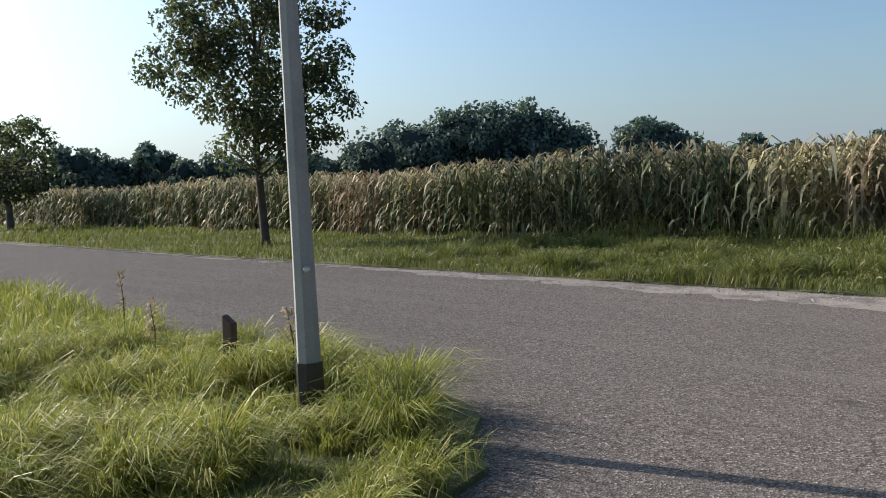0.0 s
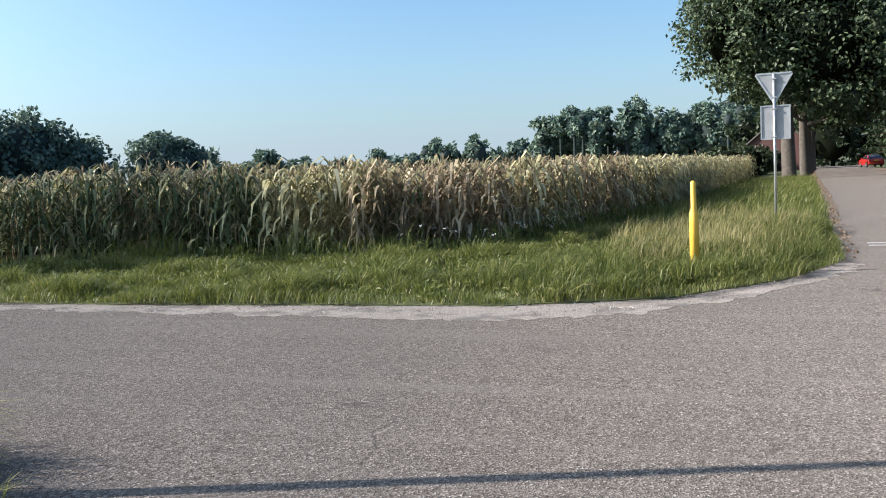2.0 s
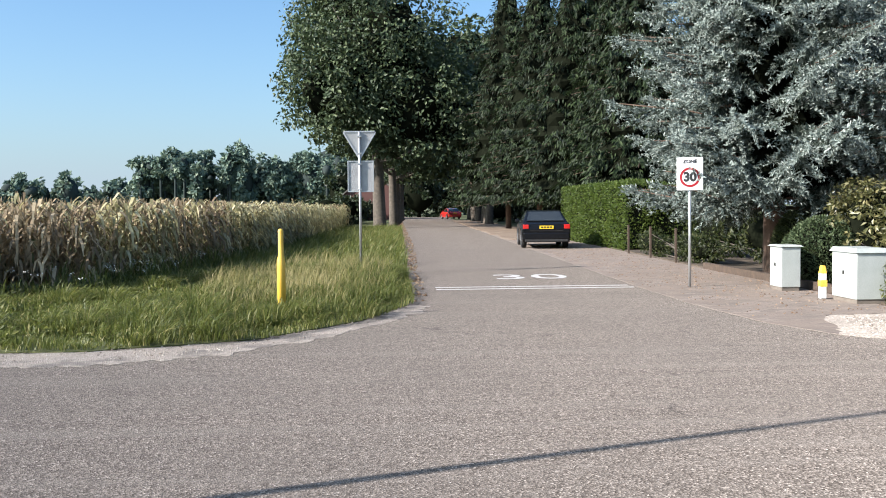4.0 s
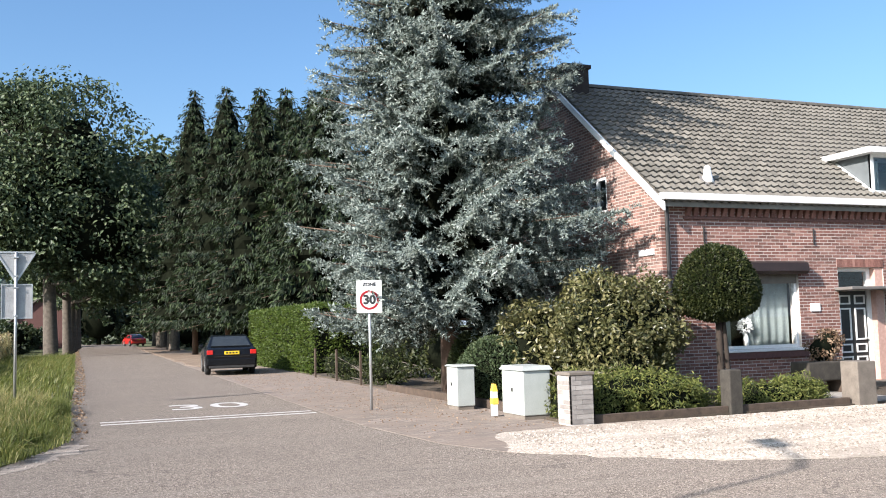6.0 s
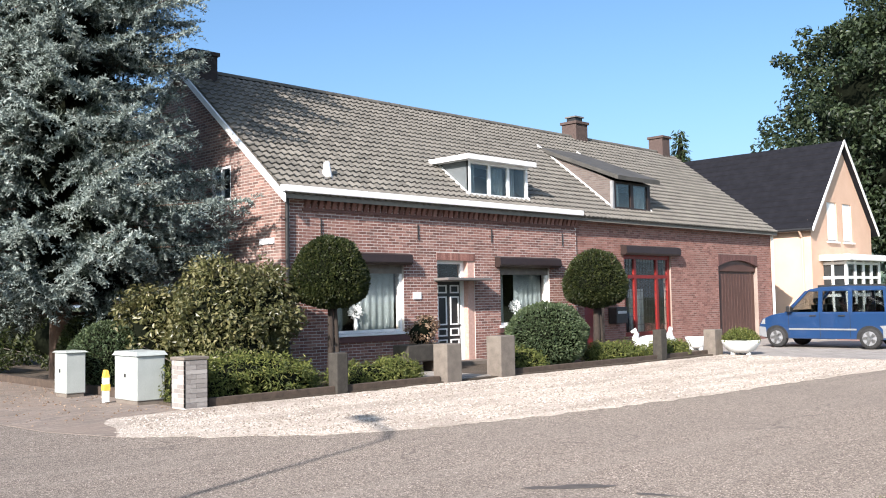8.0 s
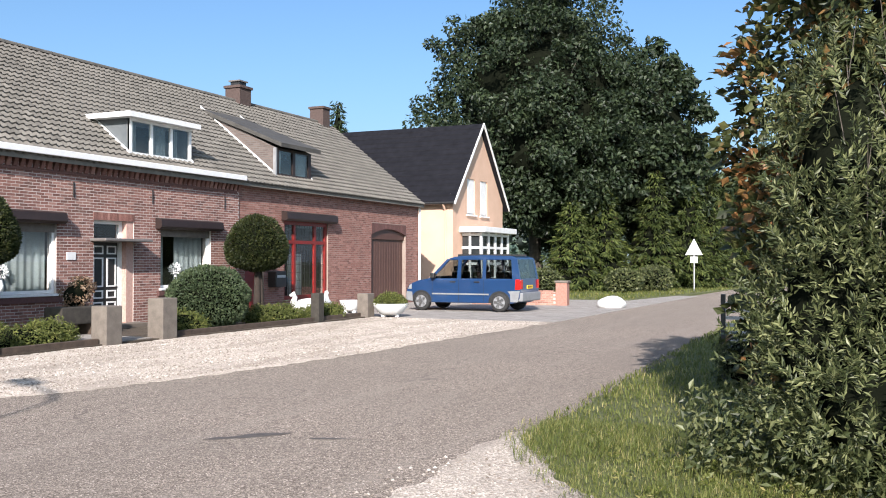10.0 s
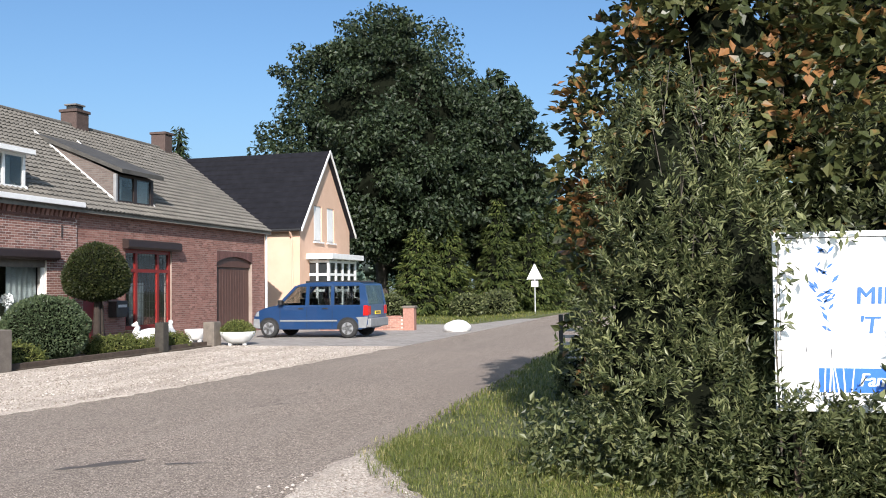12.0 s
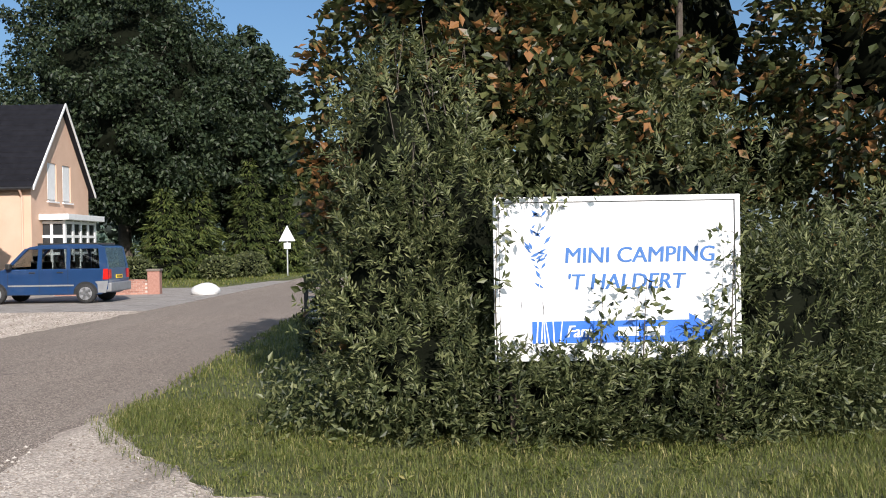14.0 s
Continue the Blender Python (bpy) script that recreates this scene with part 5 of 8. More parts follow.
part("transom_pane", boxes((dx0 + 0.09, dx0 + 0.99, FY + 0.2, FY + 0.21, 2.2, 2.56)), M["glass"], house)
part("door_jamb", boxes((dx0 + 1.1, dx1, FY + 0.02, FY + 0.26, 0.1, 2.64), bevel=0.006), M["brick_pink"], house, "pale pink brick door jamb")
part("canopy", boxes((dx0 - 0.12, dx1 + 0.14, FY - 0.5, FY + 0.16, 2.13, 2.2), bevel=0.015), M["lead"], house, "flat grey door canopy")
part("door_step", boxes((dx0 - 0.1, dx1 + 0.2, FY - 0.45, FY + 0.2, 0.0, 0.12), bevel=0.01), M["concrete"], house, "concrete door step")
part("doorknob", lathe([(0.02, 0), (0.028, 0.02), (0.02, 0.05)], 10), M["steel"], house).matrix_basis = pose(dx0 + 0.9, FY + 0.18, 1.05, 90)

# red door, red shop window and brown garage door of the barn part
part("red_door", boxes((RDOOR[0] + 0.08, RDOOR[1] - 0.08, FY + 0.16, FY + 0.2, 0.12, 2.35)), M["red_paint"], house, "red painted side door")
bm = bmesh.new()
for r in ((RDOOR[0], RDOOR[0] + 0.08, 0.12, 2.8), (RDOOR[1] - 0.08, RDOOR[1], 0.12, 2.8), (RDOOR[0] + 0.08, RDOOR[1] - 0.08, 2.35, 2.42)):
    box(bm, r[0], r[1], FY + 0.14, FY + 0.22, r[2], r[3])
part("door_frame", bm, M["red_paint"], house)
part("fanlight", boxes((RDOOR[0] + 0.08, RDOOR[1] - 0.08, FY + 0.17, FY + 0.18, 2.42, 2.8)), M["glass"], house)
window("window", WIN3, house, M["red_paint"], FY + 0.1, mullions=(25.38, 26.62), bars=(2.28,), w=0.13, label="red-framed window with leaded panes", curtain=False)
bm = bmesh.new()
for i in range(15):
    x = WIN3[0] + 0.25 + i * 0.155
    box(bm, x - 0.007, x + 0.007, FY + 0.133, FY + 0.138, WIN3[2] + 0.13, WIN3[3] - 0.13)
for i in range(9):
    z = WIN3[2] + 0.35 + i * 0.26
    box(bm, WIN3[0] + 0.13, WIN3[1] - 0.13, FY + 0.132, FY + 0.137, z - 0.006, z + 0.006)
tagged(part("leading", bm, M["black"], house), "dark leaded lattice", kind="stuff")
part("curtain", boxes((25.5, 26.3, FY + 0.45, FY + 0.47, 0.5, 1.9)), M["curtain"], house, "pale curtain behind the lattice")
gar = part("garage_door", boxes((GAR[0], GAR[1], FY + 0.2, FY + 0.25, 0.04, 2.5)), M["brown_wood"], house, "brown garage door")
for i in range(13):
    x = GAR[0] + 0.06 + i * 0.212
    part("plank", boxes((x, x + 0.2, FY + 0.18, FY + 0.2, 0.06, 2.44), bevel=0.006), M["brown_wood"], gar)
part("garage_lintel", boxes((GAR[0], GAR[1], FY + 0.12, FY + 0.25, 2.5, 2.9), bevel=0.01), M["brown_wood"], house, "brown board over the garage door")


def arch(x0, x1, z, rise, depth, material, label):
    """A flat segmental arch of standing bricks over an opening, filling its corners."""
    root = part("arch", boxes((x0, x1, FY + 0.06, FY + depth - 0.01, z + 0.02, z + 0.19)), M["mortar_barn"], house, label)
    n = 24

    def low(x):
        u = (2 * x - x0 - x1) / (x1 - x0)
        return z - rise * u * u
    for i in range(n):
        a, b = x0 + (x1 - x0) * i / n, x0 + (x1 - x0) * (i + 1) / n
        bm = extruded([(a + 0.004, low(a)), (b - 0.004, low(b)), (b - 0.004, z + 0.2), (a + 0.004, z + 0.2)], "y", FY + 0.024, FY + depth)
        part("brick", bm, material, root)


arch(GAR[0], GAR[1], 2.9, 0.22, 0.19, M["brick_dark"], "flat brick arch over the garage")
arch(RDOOR[0], RDOOR[1], 2.84, 0.25, 0.3, M["brick_dark"], "brick arch over the side door")
lintel = part("lintel", boxes((dx0 - 0.02, dx0 + 1.35, FY + 0.004, FY + 0.1, 2.65, 2.82)), M["mortar"], house, "standing brick lintel")
for i in range(18):
    a = dx0 - 0.02 + i * 0.0765
    part("brick", boxes((a, a + 0.068, FY - 0.012, FY + 0.1, 2.645, 2.83)), M["brick_house"], lintel)

# gable window
gw = new("gable_window")
gw.parent = house
tagged(gw, "white-framed gable window")
bm = bmesh.new()
for r in ((GW[0], GW[0] + 0.07, GW[2], GW[3]), (GW[1] - 0.07, GW[1], GW[2], GW[3]), (GW[0] + 0.07, GW[1] - 0.07, GW[2], GW[2] + 0.07), (GW[0] + 0.07, GW[1] - 0.07, GW[3] - 0.07, GW[3]), ((GW[0] + GW[1]) / 2 - 0.03, (GW[0] + GW[1]) / 2 + 0.03, GW[2] + 0.07, GW[3] - 0.07)):
    box(bm, X0 + 0.02, X0 + 0.1, r[0], r[1], r[2], r[3], bevel=0.005)
part("frame", bm, M["white"], gw)
part("pane", boxes((X0 + 0.06, X0 + 0.068, GW[0] + 0.06, GW[1] - 0.06, GW[2] + 0.06, GW[3] - 0.06)), M["glass"], gw)
# Near-black sheet added behind the pane in place of a dim room.
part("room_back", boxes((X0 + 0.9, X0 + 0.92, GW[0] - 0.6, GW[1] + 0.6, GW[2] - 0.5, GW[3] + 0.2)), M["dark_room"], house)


def chimney(x0, x1, y0, y1, z0, z1, material, label, pots=1):
    c = part("chimney", boxes((x0, x1, y0, y1, z0, z1 - 0.1), (x0 - 0.05, x1 + 0.05, y0 - 0.05, y1 + 0.05, z1 - 0.1, z1), bevel=0.012), material, house, label)
    if pots:
        part("chimney_cap", boxes(((x0 + x1) / 2 - 0.26, (x0 + x1) / 2 + 0.26, (y0 + y1) / 2 - 0.25, (y0 + y1) / 2 + 0.25, z1 + 0.16, z1 + 0.21)), M["lead"], c)
        part("chimney_pot", boxes(((x0 + x1) / 2 - 0.2, (x0 + x1) / 2 + 0.2, (y0 + y1) / 2 - 0.2, (y0 + y1) / 2 + 0.2, z1, z1 + 0.16)), M["black"], c)


chimney(12.05, 12.75, RY - 0.5, RY + 0.3, RZ - 0.9, RZ + 0.42, M["brick_blackish"], "blackish brick gable chimney", 0)
chimney(27.65, 28.35, RY - 0.3, RY + 0.35, RZ - 0.6, RZ + 0.58, M["brick_brown"], "brown brick chimney with a metal cap", 1)
chimney(33.3, 33.85, RY - 0.35, RY + 0.3, RZ - 0.6, RZ + 0.66, M["brick_brown"], "brick chimney with lead flashing", 0)


def dormer(x0, x1, yf, z0, z1, side_mat, trim, roof_mat, label, slope_up=0.0, back=None, overhang=0.25, bays=3, roof_label="", side=(0.2, 0.2)):
    """A dormer with a window front, cheeks and a low roof."""
    d = new("dormer")
    d.parent = house
    tagged(d, label)
    ytop = FY + (z1 + slope_up - EZ) / SL
    back = back or ytop
    for x in (x0, x1 - 0.08):
        part("cheek", extruded([(yf, roof_z(yf) - 0.05), (yf, z1), (back, z1 + slope_up), (back, roof_z(back) - 0.05)], "x", x, x + 0.08), side_mat, d)
    part("dormer_roof", extruded([(yf - overhang, z1), (yf - overhang, z1 + 0.13), (back + 0.2, z1 + slope_up + 0.13), (back + 0.2, z1 + slope_up)], "x", x0 - side[0], x1 + side[1]), roof_mat, d, roof_label)
    bm = bmesh.new()
    w = 0.09 if trim == M["white"] else 0.16
    n = bays
    box(bm, x0, x1, yf - 0.02, yf + 0.06, z0 - 0.05, z0 + w)
    box(bm, x0, x1, yf - 0.02, yf + 0.06, z1 - 0.07, z1 - 0.002)
    for i in range(n + 1):
        x = x0 + (x1 - x0 - w) * i / n
        box(bm, x, x + w, yf - 0.015, yf + 0.055, z0 + w, z1 - 0.07)
    part("dormer_frame", bm, trim, d)
    part("pane", boxes((x0 + w, x1 - w, yf + 0.02, yf + 0.028, z0 + w, z1 - 0.07)), M["glass"], d)
    # Dark sheet added behind the dormer glass as the room's shade.
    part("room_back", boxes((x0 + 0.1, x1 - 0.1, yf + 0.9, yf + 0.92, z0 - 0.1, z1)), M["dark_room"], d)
    for i in range(n):
        xa = x0 + (x1 - x0) * (i + 0.12) / n
        xb = xa + (x1 - x0) / n * (0.34 if i % 2 == 0 else 0.76)
        bm = bmesh.new()
        k = 10
        lo = [bm.verts.new((xa + (xb - xa) * j / k, yf + 0.12 + 0.02 * math.sin(j * 2), z0 + 0.05)) for j in range(k + 1)]
        hi = [bm.verts.new((xa + (xb - xa) * j / k, yf + 0.12 + 0.02 * math.sin(j * 2), z1 - 0.1)) for j in range(k + 1)]
        for j in range(k):
            bm.faces.new((lo[j], lo[j + 1], hi[j + 1], hi[j]))
        part("curtain", bm, M["curtain"], d)
    for x in (x0 - 0.05, x1 + 0.01):
        yy = [yf - 0.05, back]
        part("flashing", extruded([(yy[0], roof_z(yy[0]) + 0.03), (yy[0], roof_z(yy[0]) + 0.13), (yy[1], roof_z(yy[1]) + 0.13), (yy[1], roof_z(yy[1]) + 0.03)], "x", x, x + 0.04), M["white"], d)
    return d


dormer(18.05, 20.43, 15.8, 4.36, 5.3, M["grey_clad"], M["white"], M["white"], "flat white dormer with a three-part window", 0.0, None, 0.28, 3, "flat white dormer roof", (0.28, 0.08))
dormer(24.5, 26.55, 15.8, 4.3, 5.27, M["cheek_brick"], M["shutter"], M["tile_dark"], "dark dormer under a long sloping roof", 1.4, 18.75, 0.3, 2, "dark sloping dormer roof", (0.12, 0.16))
part("dormer_post", boxes((24.42, 24.5, 15.74, 15.84, 4.36, 5.26)), M["pipe"], house, "white dormer corner board")

# ---------------------------------------------------------------- second house
h2 = thing("house", "peach rendered house with a steep black roof", "house")
GX0, GX1, GY, GE, GP, GYB = 38.9, 45.3, 16.0, 4.75, 8.4, 23.8
GM = (GX0 + GX1) / 2
bm = bmesh.new()
wall_with_holes(bm, GX0, GX1, -0.1, 3.9, [(40.1, 43.8, 0.1, 3.0)], GY, GY + 0.3, "x")
WA, WB = (40.55, 41.55, 3.9, 5.62), (42.2, 43.15, 3.9, 5.62)
wall_with_holes(bm, GX0, GX1, 3.9, GE, [(WA[0], WA[1], 3.9, GE), (WB[0], WB[1], 3.9, GE)], GY, GY + 0.3, "x")


def rake(x):
    return GP - abs(x - GM) * (GP - GE) / (GM - GX0) - 0.1


for a, b, low in ((GX0, WA[0], GE), (WA[0], WA[1], WA[3]), (WA[1], WB[0], GE), (WB[0], WB[1], WB[3]), (WB[1], GX1, GE)):
    pts = [(a, low), (b, low), (b, max(rake(b), low + 0.001))] + ([(GM, rake(GM))] if a < GM < b else []) + [(a, max(rake(a), low + 0.001))]
    extruded(pts, "y", GY, GY + 0.3, bm)
bmesh.ops.remove_doubles(bm, verts=bm.verts, dist=0.0005)
part("gable_wall", bm, M["render_peach"], h2, "peach rendered gable")
part("side_wall", boxes((GX0, GX0 + 0.3, GY + 0.3, GYB, -0.1, GE)), M["render_cream"], h2, "cream rendered side wall")
part("side_wall", boxes((GX1 - 0.3, GX1, GY + 0.3, GYB, -0.1, GE), (GX0 + 0.3, GX1 - 0.3, GYB - 0.3, GYB, -0.1, GE)), M["render_cream"], h2)
bm = bmesh.new()
k = (GP - GE) / (GM - GX0)
roof2 = part("roof", extruded([(GX0 - 0.3, GE - 0.3 * k), (GM, GP), (GX1 + 0.3, GE - 0.3 * k), (GX1 + 0.3, GE - 0.3 * k - 0.14), (GM, GP - 0.16), (GX0 - 0.3, GE - 0.3 * k - 0.14)], "y", GY - 0.22, GYB + 0.2), M["slate"], h2, "steep black tiled roof")
bm = bmesh.new()
rows = 15
sl = math.hypot(GM - GX0 + 0.3, GP - GE + 0.3 * k)
for r in range(rows):
    u0, u1 = r / rows, (r + 1) / rows
    xa, za = GX0 - 0.3 + (GM - GX0 + 0.3) * u0, GE - 0.3 * k + (GP - GE + 0.3 * k) * u0
    xb, zb = GX0 - 0.3 + (GM - GX0 + 0.3) * u1, GE - 0.3 * k + (GP - GE + 0.3 * k) * u1
    y = GY - 0.22
    while y < GYB + 0.15:
        w = 0.32
        vs = [bm.verts.new(p) for p in ((xa - 0.02, y + 0.004, za + 0.045), (xa - 0.02, y + w - 0.004, za + 0.045), (xb, y + w - 0.004, zb + 0.012), (xb, y + 0.004, zb + 0.012), (xa - 0.02, y + 0.004, za), (xa - 0.02, y + w - 0.004, za))]
        bm.faces.new((vs[0], vs[3], vs[2], vs[1]))
        bm.faces.new((vs[4], vs[0], vs[1], vs[5]))
        y += w
tagged(part("tiles", bm, M["slate"], roof2), kind="stuff")
bm = bmesh.new()
for s in (-1, 1):
    xe = GM + s * (GM - GX0 + 0.32)
    extruded([(xe, GE - 0.32 * k - 0.12), (xe, GE - 0.32 * k + 0.03), (GM, GP + 0.04), (GM, GP - 0.09)], "y", GY - 0.28, GY - 0.22, bm)
part("bargeboard", bm, M["white"], h2, "white bargeboards")
bm = bmesh.new()
tube(bm, [(GX0 - 0.36, GY - 0.2, GE - 0.42), (GX0 - 0.36, GYB, GE - 0.42)], [0.07, 0.07], 8)
part("gutter", bm, M["black"], h2)
bm = bmesh.new()
tube(bm, [(GX0 - 0.36, GY + 0.35, GE - 0.45), (GX0 - 0.1, GY + 0.35, GE - 0.75), (GX0 - 0.06, GY + 0.35, 0.0)], [0.05, 0.05, 0.05], 8)
part("downpipe", bm, M["render_cream"], h2)
for w in (WA, WB):
    r = window("window", w, h2, M["white"], GY + 0.06, w=0.09, label="white window with a lowered blind", curtain=False)
    part("blind", boxes((w[0] + 0.1, w[1] - 0.1, GY + 0.02, GY + 0.05, w[2] + 0.08, w[3] - 0.08)), M["white"], r)
    part("window_sill", boxes((w[0] - 0.08, w[1] + 0.08, GY - 0.1, GY + 0.02, w[2] - 0.07, w[2])), M["white"], r)
# bay window with a flat white roof
bay = new("bay_window")
bay.parent = h2
tagged(bay, "white bay window with a flat roof")
bx0, bx1, by = 39.95, 43.6, GY - 1.0
part("bay_roof", boxes((bx0 - 0.35, bx1 + 0.3, by - 0.3, GY + 0.0, 3.02, 3.28), bevel=0.02), M["white"], bay)
part("bay_base", boxes((bx0, bx1, by, GY + 0.02, 0.0, 0.8)), M["render_peach"], bay)
bm = bmesh.new()
cols = 4
for i in range(cols + 1):
    x = bx0 + (bx1 - bx0 - 0.16) * i / cols
    box(bm, x, x + 0.16, by, by + 0.1, 0.8, 3.02)
for z in (0.8, 1.5, 2.25, 2.86):
    box(bm, bx0 + 0.02, bx1 - 0.02, by + 0.012, by + 0.09, z, z + 0.12)
for y in (by + 0.1, by + 0.65):
    for z in (0.8, 1.5, 2.25, 2.86):
        box(bm, bx0 + 0.012, bx0 + 0.09, y, y + 0.55, z, z + 0.12)
    box(bm, bx0, bx0 + 0.1, y + 0.45, y + 0.55, 0.8, 3.02)
part("bay_frame", bm, M["white"], bay)
part("pane", boxes((bx0 + 0.1, bx1 - 0.1, by + 0.05, by + 0.058, 0.85, 3.0), (bx0 + 0.05, bx0 + 0.058, by + 0.1, GY, 0.85, 3.0)), M["car_glass"], bay)

# ---------------------------------------------------------------- corn field
def corn_field():
    """Rows of ripening corn along the two open edges of the field, and the closed mass behind them."""
    edge = [(-75, 15.7), (-40, 15.6), (-12, 15.7), (-7.6, 16.2), (-5.7, 17.9), (-4.9, 21), (-4.2, 30), (-3.8, 45), (-3.2, 75)]
    pts, dens = [], []
    for (xa, ya), (xb, yb) in zip(edge, edge[1:]):
        L = math.hypot(xb - xa, yb - ya)
        nx, ny = -(yb - ya) / L, (xb - xa) / L
        for row in range(6):
            step = (0.17, 0.2, 0.26, 0.4, 0.5, 0.6)[row] * (1.0 if xb > -45 and yb < 50 else 2.0)
            for s in np.arange(0, L, step):
                j = RNG.normal(size=2) * 0.07
                off = row * 0.55
                pts.append((xa + (xb - xa) * s / L + nx * off + j[0], ya + (yb - ya) * s / L + ny * off + j[1]))
    pts = np.array(pts)
    n = len(pts)
    h = 1.7 + 0.1 * np.sin(pts[:, 0] * 0.35) + RNG.normal(0, 0.1, n)
    # stalks
    px, py = pts[:, 0], pts[:, 1]
    dry = (np.exp(-((px + 22.6) / 1.5) ** 2) + np.exp(-((px + 6.3) / 1.3) ** 2) * (py < 19) + 0.55 * np.exp(-((py - 24) / 4.0) ** 2) * (px > -6) + RNG.normal(0, 0.28, n)) > 0.45
    pale = (~dry) & ((np.exp(-((px + 8.8) / 1.4) ** 2) * (py < 18.5) + 1.1 * (px > -6.0) + RNG.normal(0, 0.25, n)) > 0.45)
    V, F, VD, FD, k, kd = [], [], [], [], 0, 0
    VP, FP, kp = [], [], 0
    for i in range(n):
        x, y = pts[i]
        nl = 18
        zz = np.linspace(0.1, 0.97, nl) * h[i] + RNG.normal(0, 0.05, nl)
        a = RNG.uniform(0, math.tau) + np.arange(nl) * math.pi + RNG.normal(0, 0.5, nl)
        d = np.c_[np.cos(a), np.sin(a), np.zeros(nl)]
        s = np.c_[-np.sin(a), np.cos(a), np.zeros(nl)]
        ln = RNG.uniform(0.28, 0.6, nl)[:, None] * (1.1 if pale[i] else 1.0)
        w = RNG.uniform(0.02, 0.036, nl)[:, None] * (1.2 if pale[i] else 1.0)
        up = np.array([0, 0, 1.0])
        drop = RNG.uniform(0.0, 0.95, nl)[:, None]
        if dry[i]:
            drop = drop * 1.3
        b0 = np.c_[np.full(nl, x), np.full(nl, y), zz]
        p1 = b0 + d * ln * 0.35 + up * ln * 0.32
        p2 = b0 + d * ln * 0.75 + up * ln * (0.3 - 0.45 * drop)
        p3 = b0 + d * ln * (1.0 - 0.15 * drop) + up * ln * (0.05 - 0.95 * drop)
        v = np.stack([b0 - s * w * 0.5, b0 + s * w * 0.5, p1 + s * w, p1 - s * w, p2 + s * w * 0.9, p2 - s * w * 0.9, p3 + s * w * 0.1, p3 - s * w * 0.1], 1).reshape(-1, 3)
        b = np.arange(nl)[:, None] * 8
        f = np.concatenate([b + [0, 1, 2, 3], b + [3, 2, 4, 5], b + [5, 4, 6, 7]])
        # stalk and tassel
        t = np.array([[x - 0.014, y, 0], [x + 0.014, y, 0], [x + 0.008, y, h[i]], [x - 0.008, y, h[i]], [x, y - 0.014, 0], [x, y + 0.014, 0], [x, y + 0.008, h[i]], [x, y - 0.008, h[i]]])
        tas = []
        for q in range(4):
            e = RNG.normal(size=2) * 0.07
            tas += [[x - 0.012, y, h[i] - 0.05], [x + 0.012, y, h[i] - 0.05], [x + e[0] + 0.006, y + e[1], h[i] + RNG.uniform(0.05, 0.16)], [x + e[0] - 0.006, y + e[1], h[i] + 0.08]]
        tf = np.arange(8 + 16).reshape(-1, 4)
        tt = np.concatenate([t, np.array(tas)])
        if dry[i]:
            VD += [v, tt]
            FD += [f + kd, tf + kd + len(v)]
            kd += len(v) + len(tt)
        else:
            if pale[i]:
                VP += [v]
                FP += [f + kp]
                kp += len(v)
            else:
                # the upper leaves are paler: yellowing, and light on the tops put into colour
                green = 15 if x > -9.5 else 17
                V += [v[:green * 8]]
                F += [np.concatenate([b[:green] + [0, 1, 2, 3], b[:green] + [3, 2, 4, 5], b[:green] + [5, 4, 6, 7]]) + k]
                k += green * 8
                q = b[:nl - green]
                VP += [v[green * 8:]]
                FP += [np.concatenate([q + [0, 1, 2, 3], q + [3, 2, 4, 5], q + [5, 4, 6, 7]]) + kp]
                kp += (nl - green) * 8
            VD += [tt]
            FD += [tf + kd]
            kd += len(tt)
    root = thing("corn_field", "field of tall ripening corn with dry yellow tips", "corn", kind="stuff")
    big("corn_leaves", np.concatenate(V), np.concatenate(F), M["corn_leaf"], root)
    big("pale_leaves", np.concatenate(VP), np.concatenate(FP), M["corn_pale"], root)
    big("dry_corn", np.concatenate(VD), np.concatenate(FD), M["corn_dry"], root)
    # the closed mass of the field behind the rows, near black as shade, with a ragged top
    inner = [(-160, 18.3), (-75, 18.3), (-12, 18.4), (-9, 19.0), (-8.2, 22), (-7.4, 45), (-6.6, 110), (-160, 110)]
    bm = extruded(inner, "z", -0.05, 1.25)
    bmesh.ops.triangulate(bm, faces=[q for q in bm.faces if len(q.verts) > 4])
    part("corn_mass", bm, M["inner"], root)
    top = scatter([(-90, 18.3), (-12, 18.4), (-9, 19), (-7.4, 45), (-7, 75), (-90, 75)], 2.6)
    top = top[RNG.uniform(0, 1, len(top)) < np.clip(26 / (top[:, 1] - 10), 0.12, 1)]
    m = len(top)
    top[:, 2] = 1.25
    v1, f1 = leaves(top, np.c_[RNG.normal(size=(m, 2)) * 0.6, np.ones(m)], 0.62, 0.16)
    v2, f2 = leaves(top + RNG.normal(size=(m, 3)) * [0.2, 0.2, 0.02], np.c_[RNG.normal(size=(m, 2)), np.full(m, 0.5)], 0.6, 0.16)
    big("corn_tops", np.concatenate([v1, v2]), np.concatenate([f1, f2 + len(v1)]), M["corn_pale"], root)


corn_field()

# ---------------------------------------------------------------- trees
# Dark wood on this trunk stands in for its backlit shade.
tree("oak_tree", "young round-crowned oak on the verge", (-20.8, 11.7, 0), 1.6, 0.11, [(0, 0, 5.0, 2.3, 2.25, 2.6), (0.7, 0.9, 3.6, 1.7, 1.7, 1.1), (-0.6, -0.7, 4.6, 1.7, 1.7, 1.5), (0.1, 0.2, 2.7, 1.35, 1.35, 1.0), (0, 0, 6.9, 1.6, 1.6, 1.5)], 270, 0.42, 72, 0.13, "oak_young", bark="wood_dark", group="roadside oaks")
